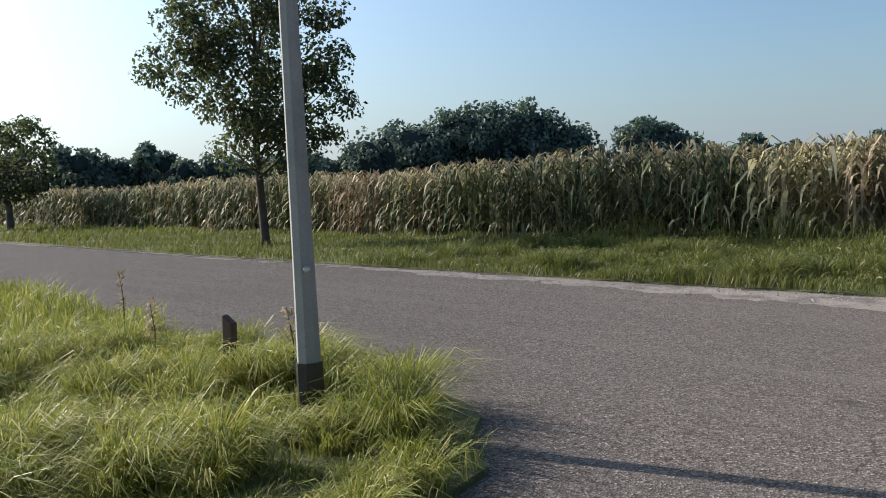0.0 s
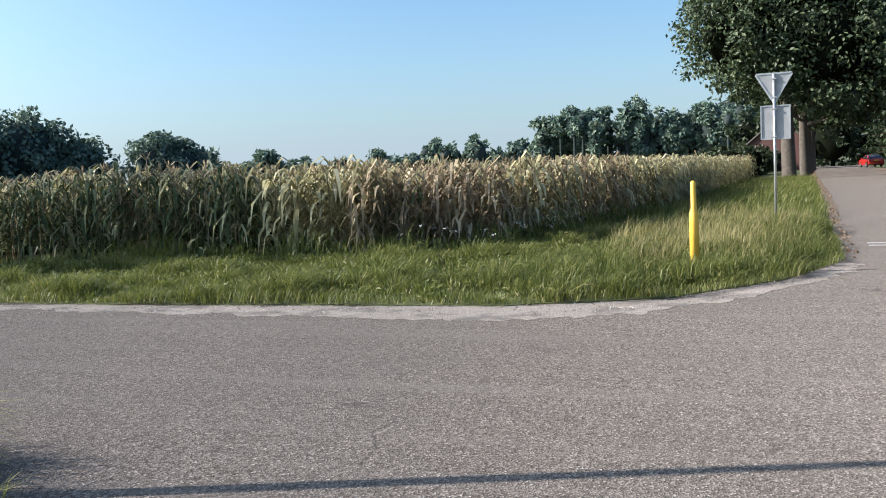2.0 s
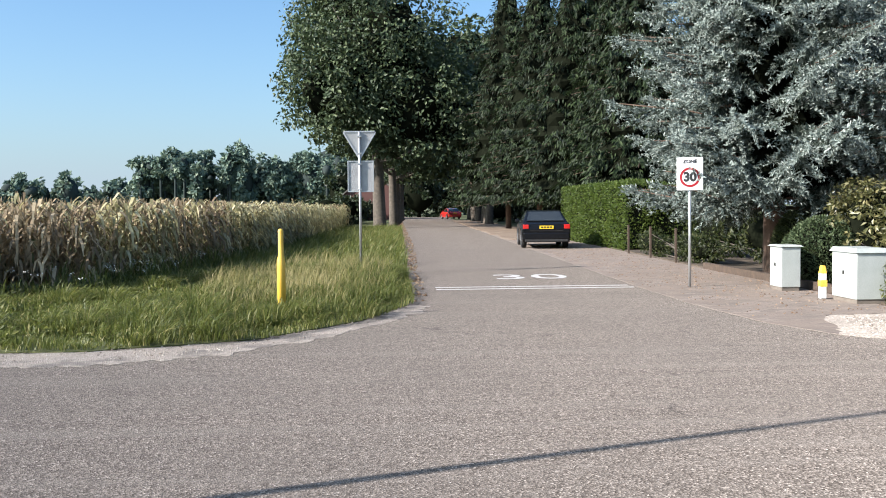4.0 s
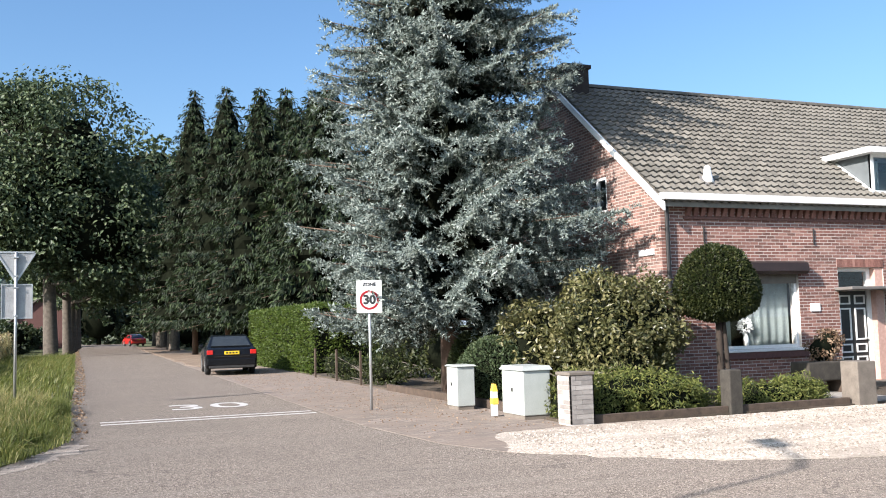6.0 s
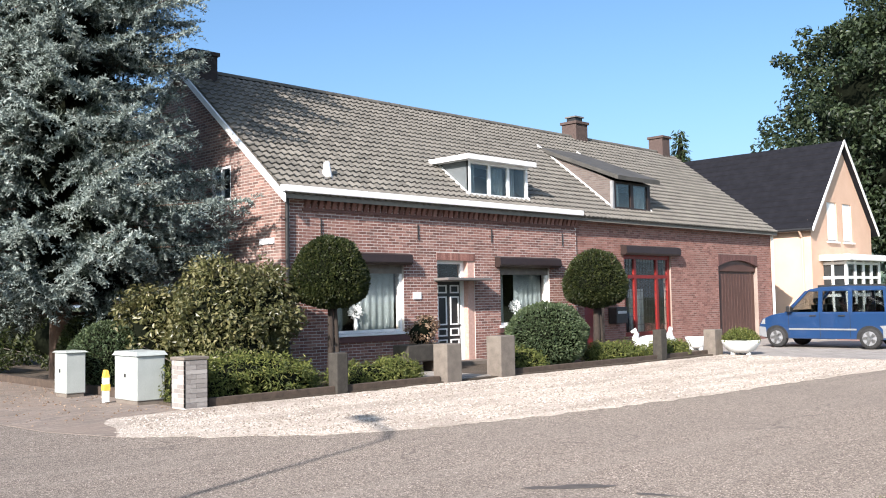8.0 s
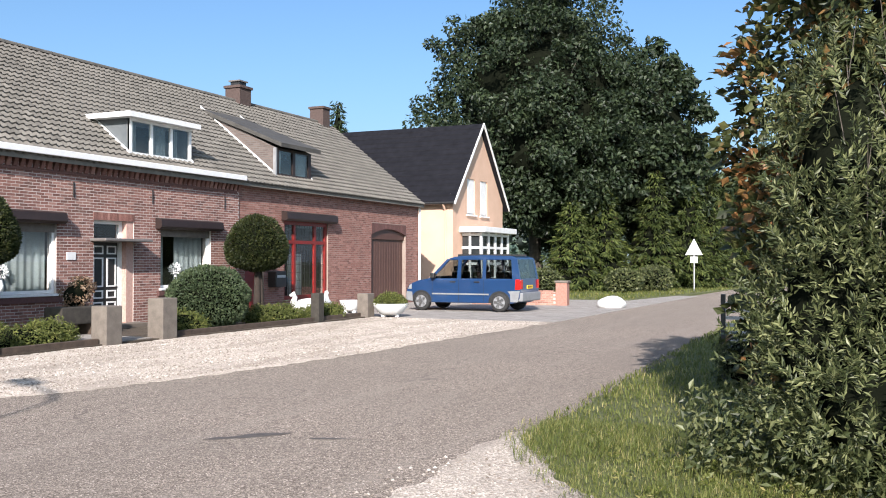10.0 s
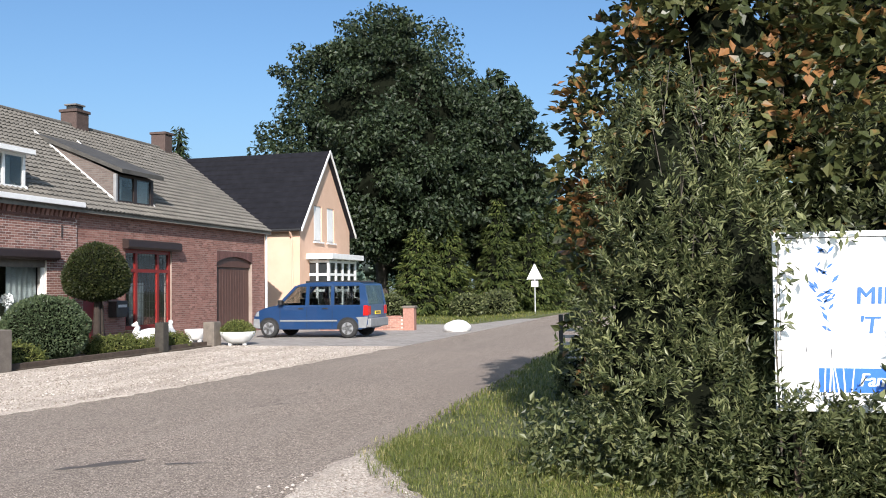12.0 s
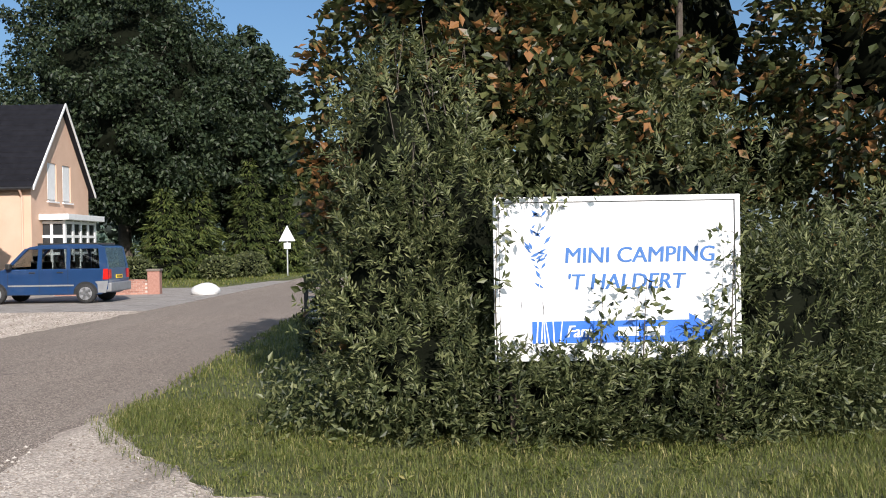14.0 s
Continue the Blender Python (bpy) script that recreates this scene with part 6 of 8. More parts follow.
tree("oak_tree", "young oak on the far verge", (-46, 12.6, 0), 1.8, 0.17, [(0, 0, 3.4, 2.5, 2.5, 2.0), (-0.6, 0, 2.4, 2.0, 2.0, 1.0)], 110, 0.6, 45, 0.22, "oak_young", group="roadside oaks")
tree("oak_tree", "young oak on the far verge", (-72, 13, 0), 1.8, 0.17, [(0, 0, 3.4, 2.6, 2.6, 2.2)], 80, 0.7, 36, 0.32, "oak_young", group="roadside oaks")


def wood(name, label, at, lobes, n, r, per, leaf, material="wood_far", core="hazed_shade"):
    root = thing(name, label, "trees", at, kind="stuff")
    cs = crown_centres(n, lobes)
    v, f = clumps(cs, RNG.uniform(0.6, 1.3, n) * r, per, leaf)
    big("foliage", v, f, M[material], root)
    # Cores coloured as shade; the default colour also carries the distance haze.
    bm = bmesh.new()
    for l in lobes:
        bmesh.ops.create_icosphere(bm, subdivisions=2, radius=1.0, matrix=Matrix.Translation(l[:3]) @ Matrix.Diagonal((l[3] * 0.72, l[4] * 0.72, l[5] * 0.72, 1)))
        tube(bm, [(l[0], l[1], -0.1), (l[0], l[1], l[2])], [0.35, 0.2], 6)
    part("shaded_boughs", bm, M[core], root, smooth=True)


def polar(yaw, dist):
    a = radians(yaw)
    return (-math.sin(a) * dist, math.cos(a) * dist, 0)


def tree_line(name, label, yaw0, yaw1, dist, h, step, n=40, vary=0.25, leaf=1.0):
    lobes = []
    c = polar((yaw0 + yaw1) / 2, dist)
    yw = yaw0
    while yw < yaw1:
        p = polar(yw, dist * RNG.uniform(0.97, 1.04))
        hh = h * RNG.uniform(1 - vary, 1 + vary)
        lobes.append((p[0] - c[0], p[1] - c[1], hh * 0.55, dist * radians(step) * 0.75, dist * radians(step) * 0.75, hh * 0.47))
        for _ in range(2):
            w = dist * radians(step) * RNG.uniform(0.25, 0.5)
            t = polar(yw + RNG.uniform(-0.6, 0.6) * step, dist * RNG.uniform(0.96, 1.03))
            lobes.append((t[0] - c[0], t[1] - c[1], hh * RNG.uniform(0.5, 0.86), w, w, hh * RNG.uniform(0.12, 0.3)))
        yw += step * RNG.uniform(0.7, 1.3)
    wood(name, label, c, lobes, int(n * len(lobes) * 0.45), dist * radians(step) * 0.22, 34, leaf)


def yaw_lobes(c, rows):
    """Lobes given by yaw, distance, height and half width, relative to c."""
    out = []
    for yaw, dist, top, half in rows:
        p = polar(yaw, dist)
        out.append((p[0] - c[0], p[1] - c[1], top * 0.56, half, half, top * 0.45))
    return out


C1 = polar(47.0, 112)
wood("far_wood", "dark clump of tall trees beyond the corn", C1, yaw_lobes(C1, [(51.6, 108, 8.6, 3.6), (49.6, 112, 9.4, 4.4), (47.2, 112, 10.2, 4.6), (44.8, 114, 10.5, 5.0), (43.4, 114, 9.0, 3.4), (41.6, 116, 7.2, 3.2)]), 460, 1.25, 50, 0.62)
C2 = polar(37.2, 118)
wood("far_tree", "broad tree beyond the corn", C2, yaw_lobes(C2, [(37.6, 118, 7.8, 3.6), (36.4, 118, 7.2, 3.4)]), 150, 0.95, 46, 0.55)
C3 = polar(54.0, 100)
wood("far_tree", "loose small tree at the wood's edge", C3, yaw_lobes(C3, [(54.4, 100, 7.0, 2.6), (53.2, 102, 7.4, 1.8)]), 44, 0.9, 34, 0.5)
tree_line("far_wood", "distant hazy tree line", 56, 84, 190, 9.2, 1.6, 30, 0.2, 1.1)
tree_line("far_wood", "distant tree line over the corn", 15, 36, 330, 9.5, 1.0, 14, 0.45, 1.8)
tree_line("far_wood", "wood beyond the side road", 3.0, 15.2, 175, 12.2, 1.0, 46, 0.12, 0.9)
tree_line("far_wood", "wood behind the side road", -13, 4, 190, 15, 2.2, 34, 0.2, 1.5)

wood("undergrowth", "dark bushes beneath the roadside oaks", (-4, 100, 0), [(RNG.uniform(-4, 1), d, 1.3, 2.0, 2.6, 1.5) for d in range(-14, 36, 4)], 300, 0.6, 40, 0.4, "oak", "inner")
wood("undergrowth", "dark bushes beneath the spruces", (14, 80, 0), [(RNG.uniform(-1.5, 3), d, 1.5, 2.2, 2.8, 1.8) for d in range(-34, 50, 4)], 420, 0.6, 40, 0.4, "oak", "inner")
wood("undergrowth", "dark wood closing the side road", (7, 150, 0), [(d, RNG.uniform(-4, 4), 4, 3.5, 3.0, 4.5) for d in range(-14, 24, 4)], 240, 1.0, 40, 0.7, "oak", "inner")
# oaks along the side road, spruces behind the hedge
def big_oak(at, h, r, trunk, n, per, leaf, label="tall roadside oak with a dense crown"):
    tree("oak_tree", label, at, h * 0.3, trunk, [(0, 0, h * 0.62, r, r, h * 0.36), (r * 0.4, -r * 0.3, h * 0.45, r * 0.75, r * 0.7, h * 0.22), (-r * 0.35, r * 0.3, h * 0.8, r * 0.6, r * 0.6, h * 0.2), (-r * 0.4, -r * 0.3, h * 0.5, r * 0.7, r * 0.7, h * 0.22)], n, r * 0.2, per, leaf, "oak_road", group="oaks along the side road", limbs=18, core=0.6)


big_oak((-0.4, 73, 0), 21, 7.0, 0.5, 560, 90, 0.33)
big_oak((1.0, 92, 0), 19, 6.0, 0.45, 160, 60, 0.55)
big_oak((1.6, 112, 0), 19, 6.0, 0.4, 120, 50, 0.6)
big_oak((9.3, 84, 0), 19, 6.0, 0.4, 160, 50, 0.55)
big_oak((9.9, 104, 0), 19, 6.0, 0.4, 120, 50, 0.6)
for y in (80, 86, 98, 106, 118):
    big_oak((0.7 + (y - 80) * 0.03, y, 0), 17, 4.0, 0.36, 60, 40, 0.6)
    big_oak((9.3 + (y - 80) * 0.04, y + 3, 0), 17, 4.0, 0.36, 60, 40, 0.6)
for x, y, h, r in ((8.9, 66, 18.6, 4.2), (10.2, 60, 17.4, 4.3), (12.8, 54, 16.0, 4.2), (10.5, 50, 14.8, 3.9), (13.9, 48, 14.6, 3.9), (12.3, 43, 13.3, 3.5), (16.6, 45, 14.0, 3.9), (15.4, 58, 17.2, 4.3), (11.9, 47, 12.8, 3.3)):
    spruce("spruce_tree", "tall dark green spruce", (x, y, 0), h, r, "spruce", 44, 13, 60, 0.33, 2.2, "spruces behind the hedge", 0.22, taper=0.72, hang=0.7, core=0.66, droop=0.2)
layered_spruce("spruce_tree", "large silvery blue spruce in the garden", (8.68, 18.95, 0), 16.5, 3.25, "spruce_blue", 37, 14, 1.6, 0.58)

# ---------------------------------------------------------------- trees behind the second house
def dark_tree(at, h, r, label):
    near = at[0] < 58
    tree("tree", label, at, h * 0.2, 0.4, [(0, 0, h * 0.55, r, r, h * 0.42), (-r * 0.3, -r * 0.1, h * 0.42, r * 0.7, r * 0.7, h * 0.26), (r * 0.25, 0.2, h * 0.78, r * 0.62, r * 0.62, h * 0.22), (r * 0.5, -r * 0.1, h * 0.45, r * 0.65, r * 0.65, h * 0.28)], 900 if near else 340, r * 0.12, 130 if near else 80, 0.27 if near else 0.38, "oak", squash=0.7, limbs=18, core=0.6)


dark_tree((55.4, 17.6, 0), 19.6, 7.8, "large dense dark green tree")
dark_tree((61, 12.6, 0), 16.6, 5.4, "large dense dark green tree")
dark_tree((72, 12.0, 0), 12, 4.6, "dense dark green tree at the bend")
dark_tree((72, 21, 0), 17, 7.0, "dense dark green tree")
for x, y, h in ((50.5, 13.8, 5.2), (53.5, 12.8, 6.4), (55.5, 13.6, 7.6), (56.6, 10.4, 7.4), (59, 8.8, 6.8), (62.5, 8.4, 7.2), (67, 8.6, 8.0), (73, 8.8, 8.5), (81, 8.6, 9.0)):
    spruce("conifer", "bushy green conifer at the bend", (x, y, 0), h, 1.8, "thuja", 24, 11, 40, 0.34, 0.2, "conifers at the bend", 0.15, hang=0.4, core=0.6)
spruce("conifer", "pointed conifer behind the roofs", (50.9, 29.3, 0), 11.9, 1.9, "spruce", 34, 10, 40, 0.34, 0.5, "", 0.15)
tree_line("far_wood", "wood at the bend of the road", -86, -72, 95, 11, 4, 60, 0.2, 0.8)
tree_line("far_wood", "wood behind the houses", -72, -30, 150, 9, 4, 30, 0.25, 1.2)
# shrubs below them
for x, y, sx, sy, sz in ((52.5, 14.6, 2.2, 1.2, 0.75), (57, 12.9, 2.6, 1.2, 0.8), (62, 11.9, 2.4, 1.0, 0.75), (49, 15.0, 2.0, 1.0, 0.6), (49.5, 10.6, 1.6, 0.9, 0.6), (52.6, 9.6, 1.7, 0.9, 0.7)):
    clipped("shrub", "low rounded dull green shrub", (x, y, 0), "ball", (sx, sy, sz), 2600, 0.17, "privet", inner=0.85)

# ---------------------------------------------------------------- the big hedge with the board
def wild_hedge():
    root = thing("hedge", "tall overgrown mixed hedge with some browning leaves", "hedge")
    low = [(7.25, -1.1, 1.1, 0.75, 0.66, 1.25), (7.2, -1.22, 2.3, 0.65, 0.62, 1.1), (6.85, -1.35, 0.6, 0.6, 0.58, 0.65), (7.1, -1.6, 1.6, 0.5, 0.5, 1.2), (6.75, -2.1, 0.4, 0.45, 0.8, 0.42), (6.7, -3.2, 0.4, 0.45, 0.9, 0.42), (6.85, -4.4, 0.8, 0.6, 0.7, 0.9), (7.5, -2.6, 0.6, 0.8, 1.3, 0.7), (7.4, -4.4, 0.6, 0.9, 1.2, 0.8), (7.6, -5.2, 0.95, 0.9, 1.0, 0.95), (8.3, -3.0, 1.8, 1.1, 2.0, 1.4), (6.42, -2.0, 0.36, 0.28, 0.4, 0.4), (6.38, -2.45, 0.34, 0.26, 0.42, 0.36), (6.38, -2.95, 0.34, 0.26, 0.42, 0.36), (6.4, -3.4, 0.36, 0.28, 0.42, 0.38), (6.42, -3.9, 0.4, 0.3, 0.42, 0.44)]
    p, d = lobe_shell(6400, low, 0.62)
    v, f = sprays(p, d * 0.6 + RNG.normal(size=d.shape) * 0.35 + [0, 0, 0.75], 0.27, 16, 0.066, 0.3, 0.1)
    big("shrub_foliage", v, f, M["privet"], root)
    # The first two lobes, mostly hidden behind, are added to shade grass and road.
    high = [(8.6, -0.9, 1.5, 0.8, 0.5, 1.5), (9.2, -0.75, 3.0, 0.9, 0.6, 1.4), (8.1, -1.7, 3.6, 0.9, 0.9, 1.5), (10.3, -3.6, 4.0, 1.2, 1.7, 1.7), (8.4, -5.95, 3.7, 1.4, 1.25, 1.9), (8.4, -2.6, 3.0, 1.0, 1.6, 1.0), (9.1, -4.9, 2.4, 0.9, 1.6, 1.0), (8.8, -1.6, 4.8, 0.85, 0.85, 1.7), (9.2, -3.4, 5.6, 1.3, 2.0, 1.3)]
    # Lobe beyond x 9.8: no leaves, only a near-black core for shade.
    p, d = lobe_shell(4900, [l for l in high if l[0] < 9.8], 0.6)
    v, f = sprays(p, d * 0.8 + RNG.normal(size=d.shape) * 0.4, 0.34, 9, 0.115, 0.66, 0.5, 0.4)
    big("tree_foliage", v, f, M["lime"], root)
    # Cores coloured near black to give the hedge its dark gaps of shade.
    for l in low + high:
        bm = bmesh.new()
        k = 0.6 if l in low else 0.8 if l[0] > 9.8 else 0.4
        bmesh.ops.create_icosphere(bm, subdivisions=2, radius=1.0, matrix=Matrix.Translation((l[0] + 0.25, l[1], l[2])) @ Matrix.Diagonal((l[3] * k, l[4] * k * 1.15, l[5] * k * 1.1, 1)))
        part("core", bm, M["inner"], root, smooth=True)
    bm = bmesh.new()
    for x, y, h in ((7.4, -1.2, 2.8), (8.5, -2.2, 5.2), (8.8, -4.0, 5.5), (8.5, -5.5, 5.0), (7.6, -1.3, 2.6)):
        tube(bm, [(x, y, -0.05), (x + 0.05, y + 0.04, h * 0.5), (x, y, h)], [0.07, 0.05, 0.01], 7)
    for i in range(60):
        x, y = RNG.uniform(6.8, 8.0), RNG.uniform(-1.8, -1.1)
        z = RNG.uniform(1.6, 3.0)
        tube(bm, [(x, y, z), (x + RNG.normal() * 0.1, y + RNG.normal() * 0.1, z + RNG.uniform(0.3, 0.7))], [0.006, 0.002], 4)
    tagged(part("stem", bm, M["bark"], root), kind="stuff")
    return root


wild_hedge()

# ---------------------------------------------------------------- grass
def lumps(p, scale, amount):
    return np.array([1 + amount * noise.noise((x * scale, y * scale, 1.7)) for x, y, _ in p])


def grass(name, label, poly, per, height, width, lean, material, z=0.035, wind=(0.35, 0.12), lump=(1.1, 0.9), curl=0.6):
    p = scatter(poly, per)
    p[:, 2] = z
    k = lumps(p, *lump)
    keep = RNG.uniform(0, 1, len(p)) < np.clip(0.25 + 0.85 * lumps(p, 2.6, 1.3), 0.12, 1)
    p, k = p[keep], k[keep]
    root = thing(name, label, "grass", kind="stuff")
    blades(p, height * np.clip(k, 0.3, 2.2), width, lean, material, "grass_blades", root, wind, curl)


def tussocks(label, poly, per, r, blades_per, length, width, material):
    """Long grass in tussocks: blades rise from each tuft, arch over with the wind and hang."""
    c = scatter(poly, per)
    big_k = np.clip(lumps(c, 0.9, 1.9), 0.3, 1.6)
    n = blades_per
    c, kk = np.repeat(c, n, 0), np.repeat(big_k, n)[:, None]
    m = len(c)
    a = RNG.uniform(0, math.tau, m)
    rad = RNG.uniform(0, 1, m)[:, None] ** 0.6
    d = np.c_[np.cos(a), np.sin(a), np.zeros(m)]
    p0 = c + d * rad * r + [0, 0, 0.03]
    out = d * (0.25 + 0.75 * rad) + np.array([0.42, -0.12, 0]) + RNG.normal(size=(m, 3)) * [0.2, 0.2, 0]
    ln = length * RNG.uniform(0.5, 1.25, (m, 1)) * kk
    up = np.array([0, 0, 1.0])
    side = unit(np.c_[-out[:, 1], out[:, 0], np.zeros(m)] + RNG.normal(size=(m, 3)) * 0.25)
    w = width * RNG.uniform(0.6, 1.3, (m, 1))
    pts = [(p0, 1.0), (p0 + up * ln * 0.42 + out * ln * 0.12, 1.0), (p0 + up * ln * 0.66 + out * ln * 0.4, 0.8), (p0 + up * ln * RNG.uniform(0.42, 0.78, (m, 1)) + out * ln * 0.78, 0.12)]
    v = np.stack([q for p, k in pts for q in (p - side * w * k, p + side * w * k)], 1).reshape(-1, 3)
    b = np.arange(m)[:, None] * 8
    f = np.concatenate([b + [0, 1, 3, 2], b + [2, 3, 5, 4], b + [4, 5, 7, 6]])
    root = thing("grass", label, "grass", kind="stuff")
    big("grass_blades", v, f, M[material], root)


NEAR_SW = [(-9, 4.0), (-6.7, 4.35), (-5.2, 4.15), (-4.1, 3.65), (-3.2, 3.1), (-2.85, 2.3), (-2.9, -0.5), (-9, -0.5)]
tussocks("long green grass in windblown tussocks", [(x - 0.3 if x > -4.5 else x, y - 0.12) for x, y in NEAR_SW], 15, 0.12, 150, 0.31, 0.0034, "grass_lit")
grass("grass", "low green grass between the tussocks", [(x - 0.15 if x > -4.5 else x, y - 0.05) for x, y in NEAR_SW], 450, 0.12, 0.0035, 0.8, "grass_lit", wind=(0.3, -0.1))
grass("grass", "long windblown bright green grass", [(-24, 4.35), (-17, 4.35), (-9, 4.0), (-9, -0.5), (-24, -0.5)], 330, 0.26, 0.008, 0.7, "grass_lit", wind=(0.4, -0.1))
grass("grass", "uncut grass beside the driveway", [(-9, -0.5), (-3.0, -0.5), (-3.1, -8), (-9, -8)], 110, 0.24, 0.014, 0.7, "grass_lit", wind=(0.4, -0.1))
grass("grass", "far roadside grass", [(-60, 4.25), (-24, 4.35), (-24, 0.5), (-60, 0.5)], 40, 0.25, 0.02, 0.7, "grass_lit")
grass("grass", "green verge grass before the corn", [(-14, 9.58), (-7, 9.72), (-3.0, 9.87), (-1.08, 10.58), (0.16, 12.4), (0.8, 14.4), (0.8, 24), (-4.4, 24), (-5.2, 17.6), (-7, 15.9), (-14, 15.4)], 800, 0.14, 0.0055, 0.95, "grass_verge", wind=(0.1, 0.03), lump=(0.9, 1.3))
tussocks("coarse grass tufts in the verge", [(-14, 9.8), (-3.0, 10.05), (-1.3, 10.8), (0.0, 12.7), (0.5, 15), (0.4, 22), (-4.2, 22), (-5.2, 17.2), (-7, 15.6), (-14, 15)], 3.2, 0.2, 70, 0.26, 0.006, "grass_verge")
grass("grass", "green verge grass along the corn", [(-30, 9.5), (-14, 9.58), (-14, 15.4), (-30, 15.3)], 260, 0.15, 0.009, 0.8, "grass_verge", wind=(0.1, 0.03), lump=(0.9, 1.3))
grass("grass", "green verge grass far along the corn", [(-70, 9.6), (-30, 9.65), (-30, 15.3), (-70, 15.3)], 60, 0.24, 0.02, 0.6, "grass_verge")
grass("grass", "grass along the side road", [(0.85, 24), (1.2, 70), (-3.6, 70), (-4.2, 24)], 70, 0.3, 0.014, 0.6, "grass_verge")
grass("grass", "tall dry yellow grass at the corner", [(-2.6, 13.6), (-0.4, 13.4), (0.3, 16), (0.4, 23), (-2.0, 24), (-3.2, 18)], 150, 0.42, 0.005, 0.55, "grass_dry", wind=(0.08, 0.03), lump=(0.6, 0.6))
grass("grass", "taller green growth on the road corner", [(-3.2, 10.6), (-1.6, 10.9), (-0.1, 12.9), (0.5, 15), (0.5, 21), (-0.4, 21), (-0.6, 14.5), (-2.6, 12)], 420, 0.32, 0.0065, 0.8, "grass_verge", wind=(0.1, 0.05), lump=(0.8, 0.8))
grass("grass", "weeds along the corn's foot", [(-14, 14.9), (-7, 15.3), (-5.0, 17), (-4.2, 21), (-3.8, 30), (-4.6, 30), (-5.6, 18), (-7.4, 16.2), (-14, 15.7)], 140, 0.45, 0.012, 0.7, "grass_verge", wind=(0.05, 0), lump=(0.9, 1.0))
grass("grass", "short mown grass by the hedge", [(5.33, 0.02), (4.98, -1.5), (4.85, -5), (7.0, -5), (9, -1), (9, 1.72), (7.8, 1.62), (6.55, 0.9)], 2300, 0.055, 0.003, 1.0, "grass_mown", wind=(0.1, 0), lump=(1.6, 0.9))
grass("grass", "sparse grass creeping over the gravel edge", [(5.2, 0.12), (6.45, 1.05), (7.7, 1.8), (8.8, 1.9), (8.6, 1.5), (7.7, 1.4), (6.6, 0.7), (5.4, -0.15), (5.1, -1.4), (4.85, -1.4)], 420, 0.05, 0.003, 1.2, "grass_mown", wind=(0.1, 0), lump=(2.6, 1.6))
grass("grass", "mown grass along the road", [(9, 1.74), (12, 1.78), (20, 1.98), (30, 2.15), (30, -1), (9, -1)], 420, 0.07, 0.006, 1.0, "grass_mown", wind=(0.1, 0))
grass("grass", "grass by the bend", [(39.3, 8.1), (46.5, 7.15), (60, 5.8), (60, 14), (46, 15), (38.8, 15)], 40, 0.1, 0.02, 0.8, "grass_verge")


def tufts(label, poly, per, r, leaf, material):
    """Broad-leaved weeds in low tufts among the grass."""
    c = scatter(poly, per)
    c[:, 2] = RNG.uniform(0.03, 0.1, len(c))
    v, f = clumps(c, RNG.uniform(0.5, 1.4, len(c)) * r, 20, leaf, 0.7, 0.35, -0.6)
    root = thing("weeds", label, "weeds", kind="stuff")
    big("leaves", v, f, M[material], root)


tufts("broad-leaved weeds in the verge", [(-14, 9.75), (-3.0, 10.1), (-1.3, 10.9), (0.0, 13), (0.5, 22), (-4.2, 22), (-5.2, 17.4), (-14, 15.2)], 7, 0.15, 0.1, "grass_verge")
tufts("dark weeds along the corn's foot", [(-14, 14.9), (-7, 15.3), (-5.0, 17), (-4.2, 24), (-4.8, 24), (-5.6, 18), (-7.4, 16.2), (-14, 15.7)], 14, 0.24, 0.13, "privet")
tufts("low weeds in the mown grass", [(5.5, -0.1), (5.1, -4), (6.3, -4), (8.5, 1.3), (7, 0.7)], 14, 0.05, 0.045, "grass_verge")


def stalk(at, h, label):
    root = thing("weed", label, "weed", at)
    bm = bmesh.new()
    tube(bm, [(0, 0, -0.02), (0.02, 0.01, h * 0.6), (-0.03, 0.0, h)], [0.006, 0.005, 0.003], 5)
    part("stem", bm, M["wood_dark"], root)
    p = np.c_[RNG.normal(0, 0.02, 60), RNG.normal(0, 0.02, 60), RNG.uniform(h * 0.45, h, 60)]
    v, f = leaves(p, RNG.normal(size=(60, 3)) + [0, 0, 0.8], 0.05, 0.4)
    tagged(big("seed_head", v, f, M["corn_dry"], root), kind="stuff")


stalk((-8.9, 3.4, 0.04), 0.7, "dry brown dock stalk in the grass")
stalk((-7.0, 2.9, 0.04), 0.62, "bent dry dock stalk in the grass")
stalk((-5.6, 3.3, 0.04), 0.6, "dry grass stalk near the pole")


def flowers(poly, n, label):
    p = scatter(poly, 6)[:n]
    root = thing("wildflowers", label, "flowers", kind="stuff")
    p[:, 2] = RNG.uniform(0.35, 0.6, len(p))
    q = np.repeat(p, 8, 0) + RNG.normal(0, 0.05, (len(p) * 8, 3)) * [1, 1, 0.3]
    v, f = leaves(q, RNG.normal(size=q.shape) + [0, 0, 0.4], 0.024, 0.9)
    big("blooms", v, f, M["stone_white"], root)


flowers([(-6.2, 15.2), (-4.4, 17.2), (-3.6, 24), (-4.2, 24), (-5.4, 18), (-7, 15.8)], 30, "white umbels among the weeds")

# ---------------------------------------------------------------- street things
lamp = thing("street_lamp", "tall grey street lamp post", "street lamp", (-4.77, 2.93, 0))
bm = bmesh.new()
tube(bm, [(0, 0, -0.1), (0, 0, 1.1), (0.0, 0, 7.2)], [0.08, 0.066, 0.026], 8)
part("pole", bm, M["pole_grey"], lamp, "tapered eight-sided grey pole")
bm = bmesh.new()
tube(bm, [(0, 0, 0.0), (0, 0, 0.42)], [0.084, 0.082], 8)
